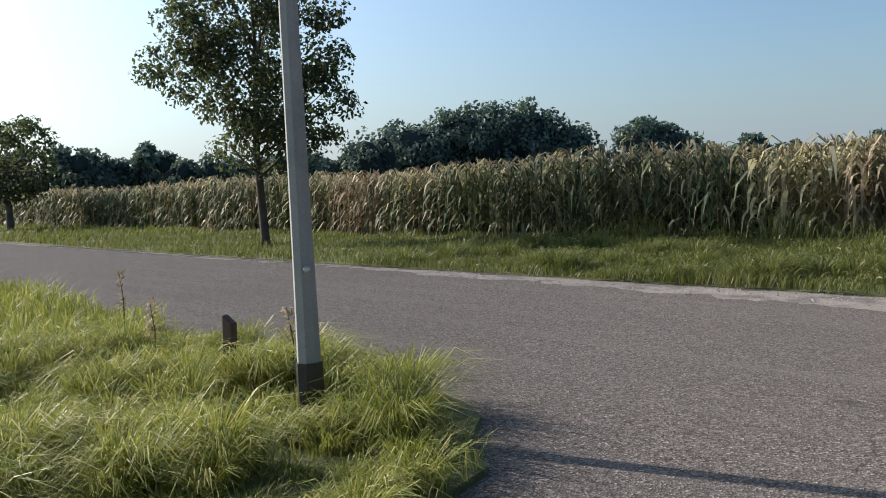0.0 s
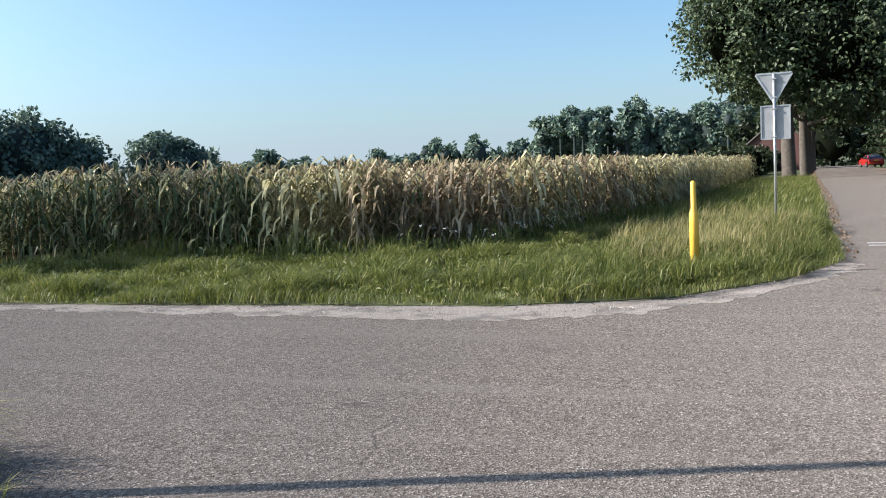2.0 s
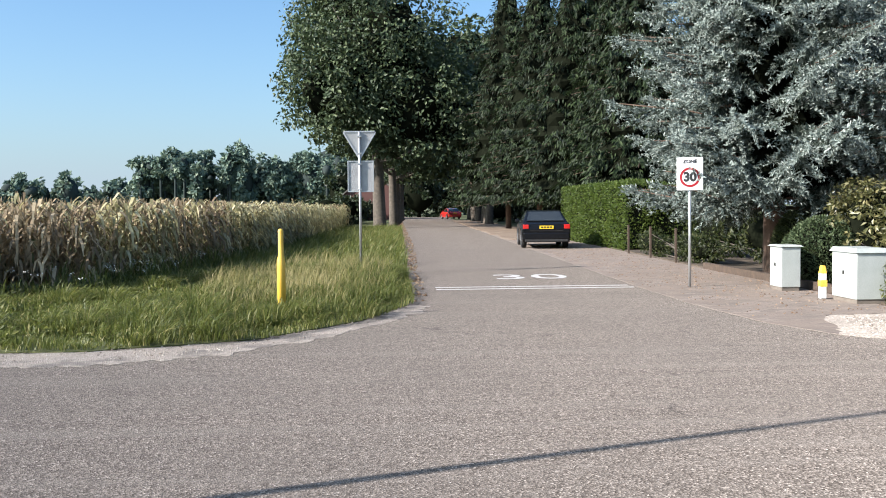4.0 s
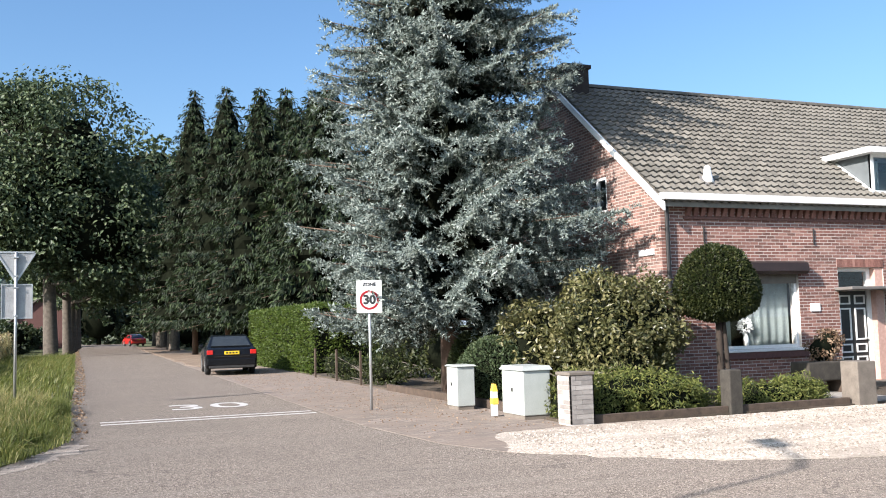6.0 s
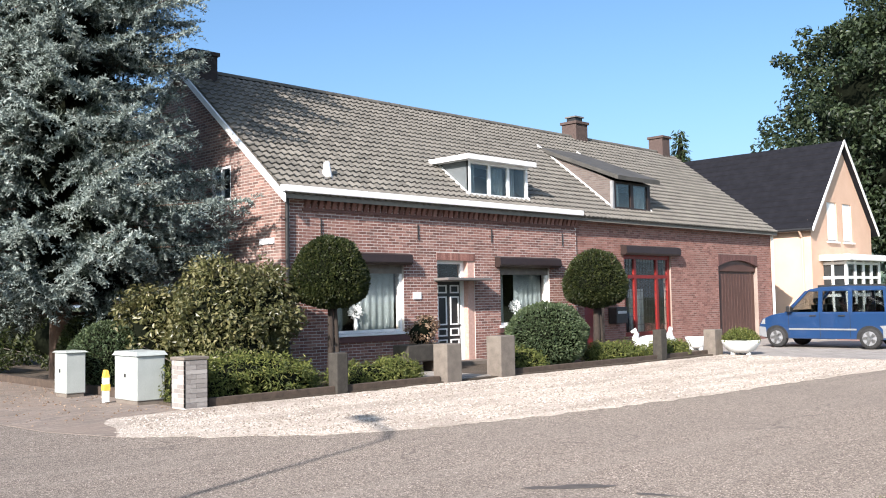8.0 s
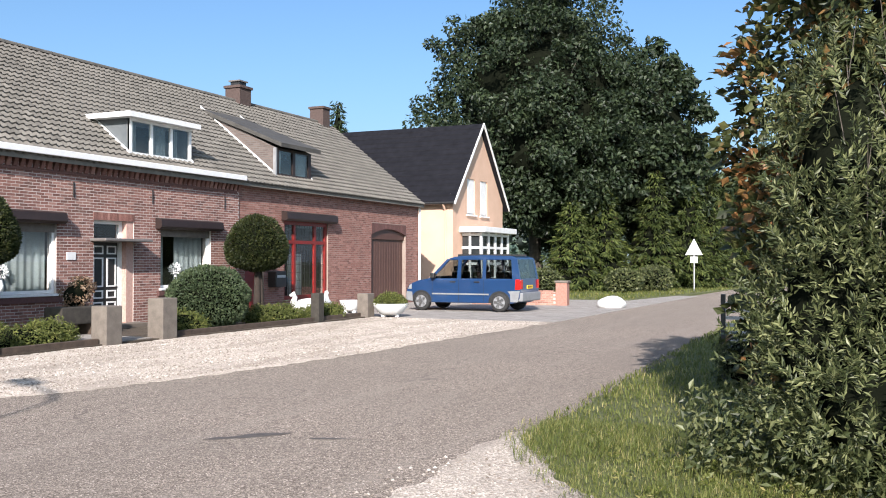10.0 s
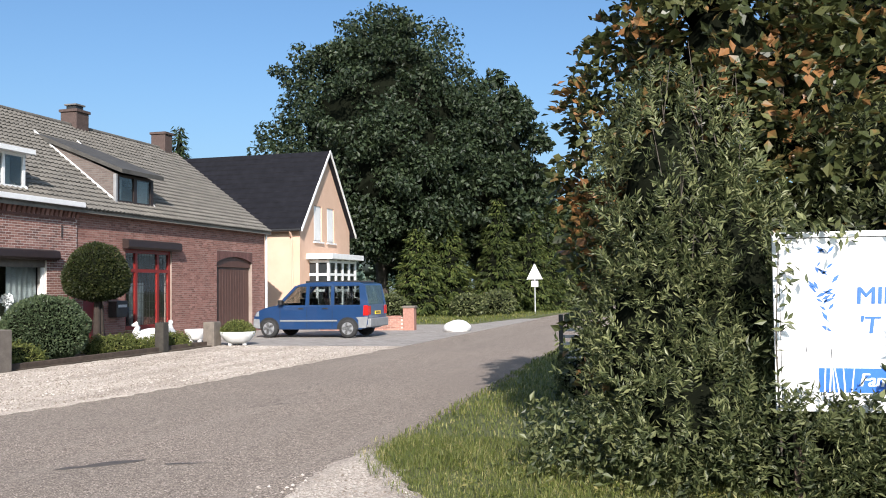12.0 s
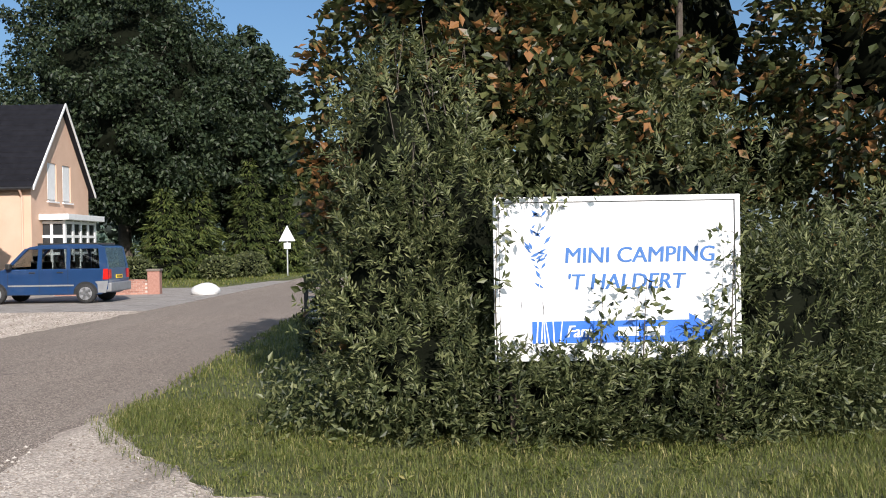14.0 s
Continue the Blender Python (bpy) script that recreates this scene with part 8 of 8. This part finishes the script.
def wheel(parent, x, y, r, w, side):
    h = new("wheel")
    h.parent = parent
    h.matrix_basis = pose(x, y, r, 90)
    prof = [(r * 0.62, -w / 2), (r * 0.93, -w / 2), (r, -w * 0.3), (r, w * 0.3), (r * 0.93, w / 2), (r * 0.62, w / 2)]
    part("tyre", lathe(prof, 24), M["rubber"], h, smooth=True)
    bm = bmesh.new()
    zf = -side * w * 0.5
    lathe([(r * 0.6, zf - 0.004), (r * 0.66, zf - 0.008 * side), (r * 0.6, zf + 0.012 * side), (r * 0.1, zf + 0.03 * side)] if side < 0 else [(r * 0.1, zf + 0.03), (r * 0.6, zf + 0.012), (r * 0.66, zf - 0.008), (r * 0.6, zf - 0.012)], 20, bm)
    part("rim", bm, M["bumper"], h)
    bm = bmesh.new()
    for k in range(5):
        a = k * math.tau / 5
        c, s = math.cos(a), math.sin(a)
        pts = []
        for u, q in ((0.05, 0.045), (0.62, 0.05), (0.62, -0.05), (0.05, -0.045)):
            pts.append((r * u * c - q * s, r * u * s + q * c))
        z0 = zf - side * 0.012
        extruded(pts, "z", min(z0, z0 + 0.02 * side), max(z0, z0 + 0.02 * side), bm)
    part("spokes", bm, M["rim"], h, "alloy spokes")


def van():
    v = thing("van", "blue passenger van parked on the forecourt", "van", (29.06, 9.6, 0.012), 89)
    v.scale = (0.97, 0.97, 0.97)
    half, tf, tp = 0.92, 1.0, 0.11
    low = [(-0.62, 0.34), (-0.72, 0.46), (-0.745, 0.75), (-0.72, 1.12), (2.6, 1.12), (3.05, 1.04), (3.4, 0.9), (3.5, 0.72), (3.52, 0.5), (3.44, 0.34), (3.2, 0.28), (-0.45, 0.28)]
    part("body", profile_body(low, half, tf, tp, 0.045), M["van_blue"], v, "blue painted lower body")
    top = [(-0.6, 1.76), (-0.56, 1.83), (-0.4, 1.88), (0.6, 1.91), (1.45, 1.89), (1.85, 1.82), (1.95, 1.76), (1.8, 1.75), (-0.5, 1.75)]
    part("roof", profile_body(top, half, tf, tp, 0.03), M["van_blue"], v, "blue painted roof")
    for s in (1, -1):
        for pts in ([(-0.73, 1.1), (-0.46, 1.1), (-0.4, 1.78), (-0.6, 1.8)], [(0.5, 1.1), (0.62, 1.1), (0.62, 1.78), (0.5, 1.78)], [(1.42, 1.1), (1.56, 1.1), (1.54, 1.78), (1.42, 1.78)], [(2.5, 1.1), (2.64, 1.1), (1.97, 1.78), (1.84, 1.78)]):
            part("pillar", side_panel(pts, half, tf, tp, s, 0.002, 0.03), M["van_blue"], v)
        for pts in ([(-0.45, 1.1), (0.5, 1.1), (0.5, 1.76), (-0.4, 1.76)], [(0.62, 1.1), (1.42, 1.1), (1.42, 1.76), (0.62, 1.76)], [(1.56, 1.1), (2.5, 1.1), (1.84, 1.76), (1.54, 1.76)]):
            part("side_window", side_panel(pts, half, tf, tp, s, -0.02, 0.002), M["van_glass"], v, "tinted see-through side window")
        part("side_strip", side_panel([(0.38, 0.56), (2.5, 0.56), (2.5, 0.61), (0.38, 0.61)], half, tf, tp, s, 0.012), M["bumper"], v, "grey rubbing strip")
        part("rear_corner", side_panel([(-0.66, 0.34), (-0.4, 0.34), (-0.39, 0.6), (-0.3, 0.7), (-0.74, 0.72)], half, tf, tp, s, 0.012), M["bumper"], v, "grey bumper corner")
        part("front_corner", side_panel([(3.25, 0.32), (3.42, 0.34), (3.5, 0.5), (3.5, 0.66), (3.28, 0.64)], half, tf, tp, s, 0.01), M["bumper"], v, "grey bumper corner")
        part("tail_light", side_panel([(-0.745, 0.76), (-0.56, 0.76), (-0.58, 1.1), (-0.725, 1.1)], half, tf, tp, s, 0.01), M["lamp_red"], v, "red tail light")
        part("tail_lens", boxes((-0.765, -0.74, s * 0.8 - 0.1, s * 0.8 + 0.1, 0.78, 1.08), bevel=0.01), M["lamp_red"], v)
        part("headlight", side_panel([(3.3, 0.74), (3.44, 0.74), (3.38, 0.87), (3.3, 0.92)], half, tf, tp, s, 0.008), M["steel"], v, "clear headlight")
        for x in (0.56, 1.49, 2.5):
            part("door_seam", side_panel([(x, 0.34), (x + 0.012, 0.34), (x + 0.012, 1.1), (x, 1.1)], half, tf, tp, s, 0.0035, 0.002), M["black"], v)
        for x in (0.72, 1.62):
            part("door_handle", boxes((x, x + 0.2, s * 0.925 - 0.02, s * 0.925 + 0.02, 0.98, 1.02), bevel=0.008), M["black"], v)
        bm = boxes((2.35, 2.5, min(s * 0.92, s * 1.12), max(s * 0.92, s * 1.12), 1.12, 1.3), bevel=0.03)
        part("mirror", bm, M["black"], v, "black wing mirror")
        for x in (0.0, 2.92):
            arch = [(x + 0.39 * math.cos(a), 0.33 + 0.37 * math.sin(a)) for a in np.linspace(-0.1, math.pi + 0.1, 22)]
            part("wheel_arch", side_panel(arch, half, tf, tp, s, 0.004), M["black"], v, "dark wheel arch")
            wheel(v, x, s * 0.83, 0.32, 0.22, s)
        part("roof_rail", boxes((-0.35, 1.6, s * 0.74 - 0.02, s * 0.74 + 0.02, 1.87, 1.945), bevel=0.01), M["black"], v)
    for y in (-0.84, 0.84):
        bm = boxes((-0.72, -0.67, y - 0.06, y + 0.06, 1.1, 1.78))
        for q in bm.verts:
            q.co.x += 0.13 * max(0, q.co.z - 1.1) / 0.66
            q.co.y -= math.copysign(0.07, y) * max(0, q.co.z - 1.1) / 0.66
        part("rear_post", bm, M["van_blue"], v)
    for nm, x0, x1, z0, z1 in (("rear_window", -0.7, -0.6, 1.12, 1.78), ("windscreen", 2.58, 1.93, 1.12, 1.78)):
        bm = bmesh.new()
        f = [bm.verts.new(p) for p in ((x0, -0.8, z0), (x0, 0.8, z0), (x1, 0.73, z1), (x1, -0.73, z1))]
        g = [bm.verts.new(q.co + Vector((0.006, 0, 0))) for q in f]
        bm.faces.new(f)
        bm.faces.new(g[::-1])
        for i in range(4):
            bm.faces.new((f[i], g[i], g[(i + 1) % 4], f[(i + 1) % 4]))
        bmesh.ops.recalc_face_normals(bm, faces=bm.faces)
        part(nm, bm, M["van_glass"], v, "tinted glass")
    for x in (0.1, 0.95, 1.75):
        for y in (-0.42, 0.42):
            part("seat", boxes((x, x + 0.14, y - 0.24, y + 0.24, 1.1, 1.34), (x + 0.02, x + 0.12, y - 0.12, y + 0.12, 1.36, 1.54), bevel=0.03), M["rubber"], v, "dark seat back with headrest")
    part("dashboard", boxes((2.2, 2.56, -0.78, 0.78, 1.1, 1.18), bevel=0.03), M["rubber"], v)
    part("rear_bumper", boxes((-0.83, -0.64, -0.9, 0.9, 0.36, 0.66), bevel=0.04), M["bumper"], v, "grey rear bumper")
    part("front_bumper", boxes((3.38, 3.56, -0.88, 0.88, 0.34, 0.6), bevel=0.04), M["bumper"], v, "grey front bumper")
    part("number_plate", boxes((-0.765, -0.742, -0.26, 0.26, 0.78, 0.9)), M["plate_yellow"], v, "yellow plate with dark bars")
    for i in range(4):
        part("plate_bar", boxes((-0.768, -0.764, -0.2 + i * 0.11, -0.13 + i * 0.11, 0.81, 0.87)), M["black"], v)


def sedan(at, turn, paint, label, name="car"):
    v = thing(name, label, "car", at, turn)
    half, tf, tp = 0.89, 0.85, 0.5
    prof = [(-1.0, 0.32), (-1.07, 0.5), (-1.08, 0.72), (-1.02, 0.93), (-0.92, 0.97), (-0.55, 0.98), (0.2, 1.38), (0.5, 1.43), (1.2, 1.43), (1.5, 1.38), (2.2, 0.98), (3.1, 0.88), (3.45, 0.72), (3.5, 0.5), (3.42, 0.26), (-0.9, 0.24)]
    part("body", profile_body(prof, half, tf, tp, 0.05), paint, v)
    for s in (1, -1):
        part("side_window", side_panel([(-0.15, 0.98), (2.0, 0.97), (1.42, 1.32), (0.32, 1.33)], half, tf, tp, s), M["car_glass"], v, "dark side glass")
        part("tail_light", boxes((-1.09, -0.94, s * 0.76 - 0.11, s * 0.76 + 0.11, 0.74, 0.9), bevel=0.02), M["lamp_red"], v, "red tail light")
        for x in (0.0, 2.7):
            arch = [(x + 0.38 * math.cos(a), 0.31 + 0.36 * math.sin(a)) for a in np.linspace(-0.1, math.pi + 0.1, 18)]
            part("wheel_arch", side_panel(arch, half, tf, tp, s, 0.003), M["black"], v)
            wheel(v, x, s * 0.79, 0.31, 0.2, s)
    bm = bmesh.new()
    f = [bm.verts.new(p) for p in ((-0.5, -0.7, 1.02), (-0.5, 0.7, 1.02), (0.12, 0.58, 1.352), (0.12, -0.58, 1.352))]
    g = [bm.verts.new(q.co + Vector((-0.012, 0, 0.022))) for q in f]
    bm.faces.new(f)
    bm.faces.new(g)
    for i in range(4):
        bm.faces.new((f[i], g[i], g[(i + 1) % 4], f[(i + 1) % 4]))
    bmesh.ops.recalc_face_normals(bm, faces=bm.faces)
    part("rear_window", bm, M["car_glass"], v, "dark rear window")
    part("boot_seam", boxes((-1.088, -1.07, -0.62, 0.62, 0.66, 0.675)), M["black"], v)
    part("lower_bumper", boxes((-1.12, -0.98, -0.8, 0.8, 0.26, 0.36), bevel=0.02), M["rubber"], v, "matt black lower bumper")
    for s in (1, -1):
        part("mirror", boxes((1.85, 1.98, min(s * 0.86, s * 1.02), max(s * 0.86, s * 1.02), 0.95, 1.07), bevel=0.02), paint, v)
    part("rear_bumper", boxes((-1.13, -0.95, -0.86, 0.86, 0.34, 0.6), bevel=0.04), paint, v)
    part("number_plate", boxes((-1.1, -1.085, -0.26, 0.26, 0.74, 0.86)), M["plate_yellow"], v, "yellow plate with dark bars")
    for i in range(4):
        part("plate_bar", boxes((-1.104, -1.099, -0.2 + i * 0.11, -0.13 + i * 0.11, 0.77, 0.83)), M["black"], v)


van()
sedan((6.3, 34.7, 0.012), 85, M["car_black"], "black saloon car parked half on the pavement")
sedan((8.6, 121, 0.0), 100, M["car_red"], "red car far along the side road")

# ---------------------------------------------------------------- camping board in the hedge
bd = thing("sign_board", "white camping board with blue lettering in the hedge", "sign board", (6.42, -2.85, 0))
HALF, Z0, Z1 = 0.93, 0.735, 1.96
part("panel", boxes((0.0, 0.025, -HALF, HALF, Z0, Z1)), M["sign_white"], bd)
bm = bmesh.new()
for r in ((-HALF - 0.02, -HALF + 0.02, Z0 - 0.02, Z1 + 0.02), (HALF - 0.02, HALF + 0.02, Z0 - 0.02, Z1 + 0.02), (-HALF + 0.02, HALF - 0.02, Z0 - 0.02, Z0 + 0.02), (-HALF + 0.02, HALF - 0.02, Z1 - 0.02, Z1 + 0.02)):
    box(bm, -0.012, 0.035, r[0], r[1], r[2], r[3], bevel=0.003)
part("frame", bm, M["white"], bd, "white frame")
bm = bmesh.new()
for r in ((-HALF + 0.02, -HALF + 0.026, Z0 + 0.02, Z1 - 0.02), (HALF - 0.026, HALF - 0.02, Z0 + 0.02, Z1 - 0.02), (-HALF + 0.026, HALF - 0.026, Z1 - 0.026, Z1 - 0.02)):
    box(bm, -0.003, 0.0, r[0], r[1], r[2], r[3])
part("border_line", bm, M["sign_black"], bd)
part("blue_band", extruded([(0.66, 0.85), (0.66, 1.02), (-0.55, 1.02), (-0.55, 1.07), (-0.78, 0.935), (-0.55, 0.8), (-0.55, 0.85)], "x", -0.003, 0.0), M["sign_blue"], bd, "blue arrow band")
FACE = Matrix(((0, 0, -1, 0), (-1, 0, 0, 0), (0, 1, 0, 0), (0, 0, 0, 1)))


def on_board(text, size, y, z, material, shear, wide, name):
    for k in range(2):
        tagged(letters(text, size, Matrix.Translation((-0.004 - 0.0007 * k, y - 0.007 * (k - 0.5), z)) @ FACE, material, bd, name, 0.001, shear, wide), kind="stuff")


M["sign_letter"] = plain("letter_blue", (0.032, 0.125, 0.37), (0.042, 0.16, 0.44), 6, 0.4, 0.03, 60)
on_board("MINI CAMPING", 0.172, -0.175, 1.52, M["sign_letter"], 0.06, 1.0, "lettering")
on_board("'T HALDERT", 0.172, -0.06, 1.315, M["sign_letter"], 0.15, 0.98, "lettering")
on_board("Fam.", 0.13, 0.29, 0.935, M["sign_white"], 0.25, 0.9, "lettering")
for i, w in enumerate((0.16, 0.16)):
    part("name_bar", boxes((-0.006, -0.003, -0.0 - i * 0.2 - w, -0.0 - i * 0.2, 0.9, 0.97)), M["sign_white"], bd)
# painted reeds
bm = bmesh.new()
for i in range(9):
    y0 = 0.74 - i * 0.035
    top = 1.25 + 0.08 * math.sin(i * 2.1) + 0.05 * i * (i < 5)
    yt = y0 + 0.06 * math.sin(i * 1.3)
    vs = [bm.verts.new(p) for p in ((-0.005, y0, 0.8), (-0.005, y0 - 0.012, 0.8), (-0.005, yt - 0.002, top), (-0.005, yt, top))]
    bm.faces.new(vs)
part("painted_reeds", bm, M["sign_white"], bd, "white painted reed stems")
bm = bmesh.new()
for i in range(26):
    y0, z0 = 0.62 + RNG.normal() * 0.05, RNG.uniform(1.2, 1.85)
    a = RNG.uniform(0.3, 1.3) * (1 if i % 2 else -1)
    l = RNG.uniform(0.05, 0.1)
    d = np.array([math.sin(a), math.cos(a)]) * l
    q = np.array([d[1], -d[0]]) * 0.14
    vs = [bm.verts.new((-0.004, y0 + c[0], z0 + c[1])) for c in ((0, 0), d * 0.5 + q, d, d * 0.5 - q)]
    bm.faces.new(vs)
part("painted_leaves", bm, M["sign_letter"], bd, "thin blue painted leaves")
for y in (-0.8, 0.8):
    part("post", boxes((0.04, 0.11, y - 0.035, y + 0.035, -0.1, 1.9)), M["wood_dark"], bd)


def twigs_before_board():
    """Leafy twigs of the hedge that hang before the board."""
    root = thing("hedge_twigs", "leafy hedge twigs growing before the board", "hedge")
    P, D = [], []
    for y0, z0, z1, n, sp in ((-1.93, 0.7, 1.98, 70, 0.06), (-3.72, 0.75, 1.72, 170, 0.1), (-3.5, 0.7, 1.0, 120, 0.16), (-3.05, 0.65, 1.32, 70, 0.07), (-2.72, 0.65, 1.3, 70, 0.06), (-2.3, 0.55, 0.86, 160, 0.2), (-3.0, 0.5, 0.76, 200, 0.4), (-2.2, 1.9, 2.08, 80, 0.2)):
        t = RNG.uniform(0, 1, n)
        P.append(np.c_[6.3 + RNG.normal(0, 0.05, n), y0 + RNG.normal(0, 1, n) * sp + 0.06 * np.sin(t * 6), z0 + (z1 - z0) * t])
        D.append(RNG.normal(size=(n, 3)) * [0.4, 1, 0.8] + [-0.2, 0, 0.1])
    v, f = leaves(np.concatenate(P), np.concatenate(D), 0.075, 0.45)
    big("foliage", v, f, M["privet"], root)
    bm = bmesh.new()
    for y0, z0, z1 in ((-3.05, 0.3, 1.32), (-2.72, 0.3, 1.28), (-3.72, 0.3, 1.7), (-1.93, 0.5, 1.9), (-3.4, 0.2, 0.95)):
        tube(bm, [(6.42, y0, 0.4), (6.3, y0 + 0.03, (z0 + z1) / 2), (6.3, y0, z1)], [0.008, 0.006, 0.002], 5)
    tagged(part("stem", bm, M["bark"], root), kind="stuff")


twigs_before_board()
p = scatter([(6.9, 0.0), (7.6, 0.1), (8.2, -0.2), (7.6, -5.4), (6.4, -5.4), (6.3, -3.4), (6.3, -1.6), (6.45, -0.9)], 1100)
p[:, 2] = RNG.uniform(0.06, 0.62, len(p))
ob = thing("undergrowth", "leafy undergrowth at the hedge's foot", "hedge", kind="stuff")
v, f = leaves(p, RNG.normal(size=p.shape) + [-0.3, 0, 0.2], 0.08, 0.45)
big("foliage", v, f, M["privet"], ob)

# gate and low dark plants beyond the hedge
gt = thing("gate", "grey slatted gate between two dark posts", "gate", (13.24, 0.36, 0))
for y in (-0.2, 0.2):
    part("post", boxes((-0.035, 0.035, y - 0.03, y + 0.03, -0.1, 1.2), bevel=0.005), M["black"], gt)
for i in range(9):
    z = 0.25 + i * 0.1
    part("slat", boxes((-0.012, 0.012, -0.17, 0.17, z, z + 0.045)), M["pipe"], gt)
loose_shrub("shrub", "low dark shrub before the gate", (12.4, 0.1, 0.0), [(0, 0, 0.35, 0.5, 0.55, 0.4), (0.2, -0.7, 0.4, 0.5, 0.5, 0.45)], 90, 0.16, 30, 0.08, "privet")

# red brick cottage far behind the oaks
ct = thing("house", "small red brick house far behind the oaks", "house", (-2.2, 128, 0))
part("wall", extruded([(-4, -0.1), (4, -0.1), (4, 3.2), (0, 6.5), (-4, 3.2)], "y", 0, 8), M["brick_dark"], ct)
part("roof", extruded([(-4.4, 2.9), (0, 6.6), (4.4, 2.9), (4.4, 3.1), (0, 6.85), (-4.4, 3.1)], "y", -0.3, 8.3), M["tile"], ct)

# ---------------------------------------------------------------- pieces of the roof and the walls
roof_tiles()


def brick_courses(wall, material, u0, u1, z1, holes, y, own=None, w=0.225, h=0.068, joint=0.013, proud=0.0016):
    """Courses of bricks standing proud of a wall's mortar face; those in the stretch own (u0, u1, z0) are objects of their own, the rest one part."""
    full = bpy.data.meshes.new("brick")
    bm = boxes((0, w - joint, -proud, 0.004, 0, h - joint))
    bm.to_mesh(full)
    bm.free()
    full.materials.append(M[material])
    V, k = [], 0
    for row in range(int(z1 / h)):
        za, zb = row * h + 0.004, row * h + h - joint + 0.004
        spans, at = [], u0
        for a, b, lo, hi in sorted(holes):
            if zb > lo + 0.01 and za < hi - 0.01:
                spans.append((at, a))
                at = b
        spans.append((at, u1))
        for a, b in spans:
            x = u0 - w * 0.5 * (row % 2)
            while x < b:
                p, q = max(x, a), min(x + w - joint, b)
                x += w
                if q - p < 0.03:
                    continue
                d = y + RNG.normal(0, 0.0004)
                if own and q - p > w - joint - 1e-4 and own[0] <= p and q <= own[1] and za >= own[2]:
                    ob = new("brick", full)
                    ob.parent = wall
                    ob.matrix_basis = pose(p, d, za, 0, RNG.normal(0, 0.2), 0)
                    continue
                t = RNG.normal(0, 0.0015, 2)
                V.append([(p, d - proud, za + t[0]), (q, d - proud, za + t[1]), (q, d - proud, zb + t[1]), (p, d - proud, zb + t[0]), (p, d + 0.004, za + t[0]), (q, d + 0.004, za + t[1]), (q, d + 0.004, zb + t[1]), (p, d + 0.004, zb + t[0])])
    v = np.array(V).reshape(-1, 3)
    b = np.arange(len(V))[:, None] * 8
    f = np.concatenate([b + q for q in ([0, 1, 2, 3], [1, 5, 6, 2], [4, 0, 3, 7], [3, 2, 6, 7], [4, 5, 1, 0])])
    tagged(big("bricks", v, f, M[material], wall), kind="stuff")


SOLD = (dx0 - 0.03, dx0 + 1.36, 2.64, 2.835)
brick_courses(front, "brick_house", X0, XJ - 0.002, EZ - 0.1, [WIN1, DOOR, WIN2, SOLD], FY, (X0, 13.42, 0.55))
brick_courses(barn, "brick_barn", XJ + 0.002, X1, EZ - 0.06, [(RDOOR[0], RDOOR[1], RDOOR[2], 3.05), WIN3, (GAR[0], GAR[1], GAR[2], 3.1)], FY + 0.04)
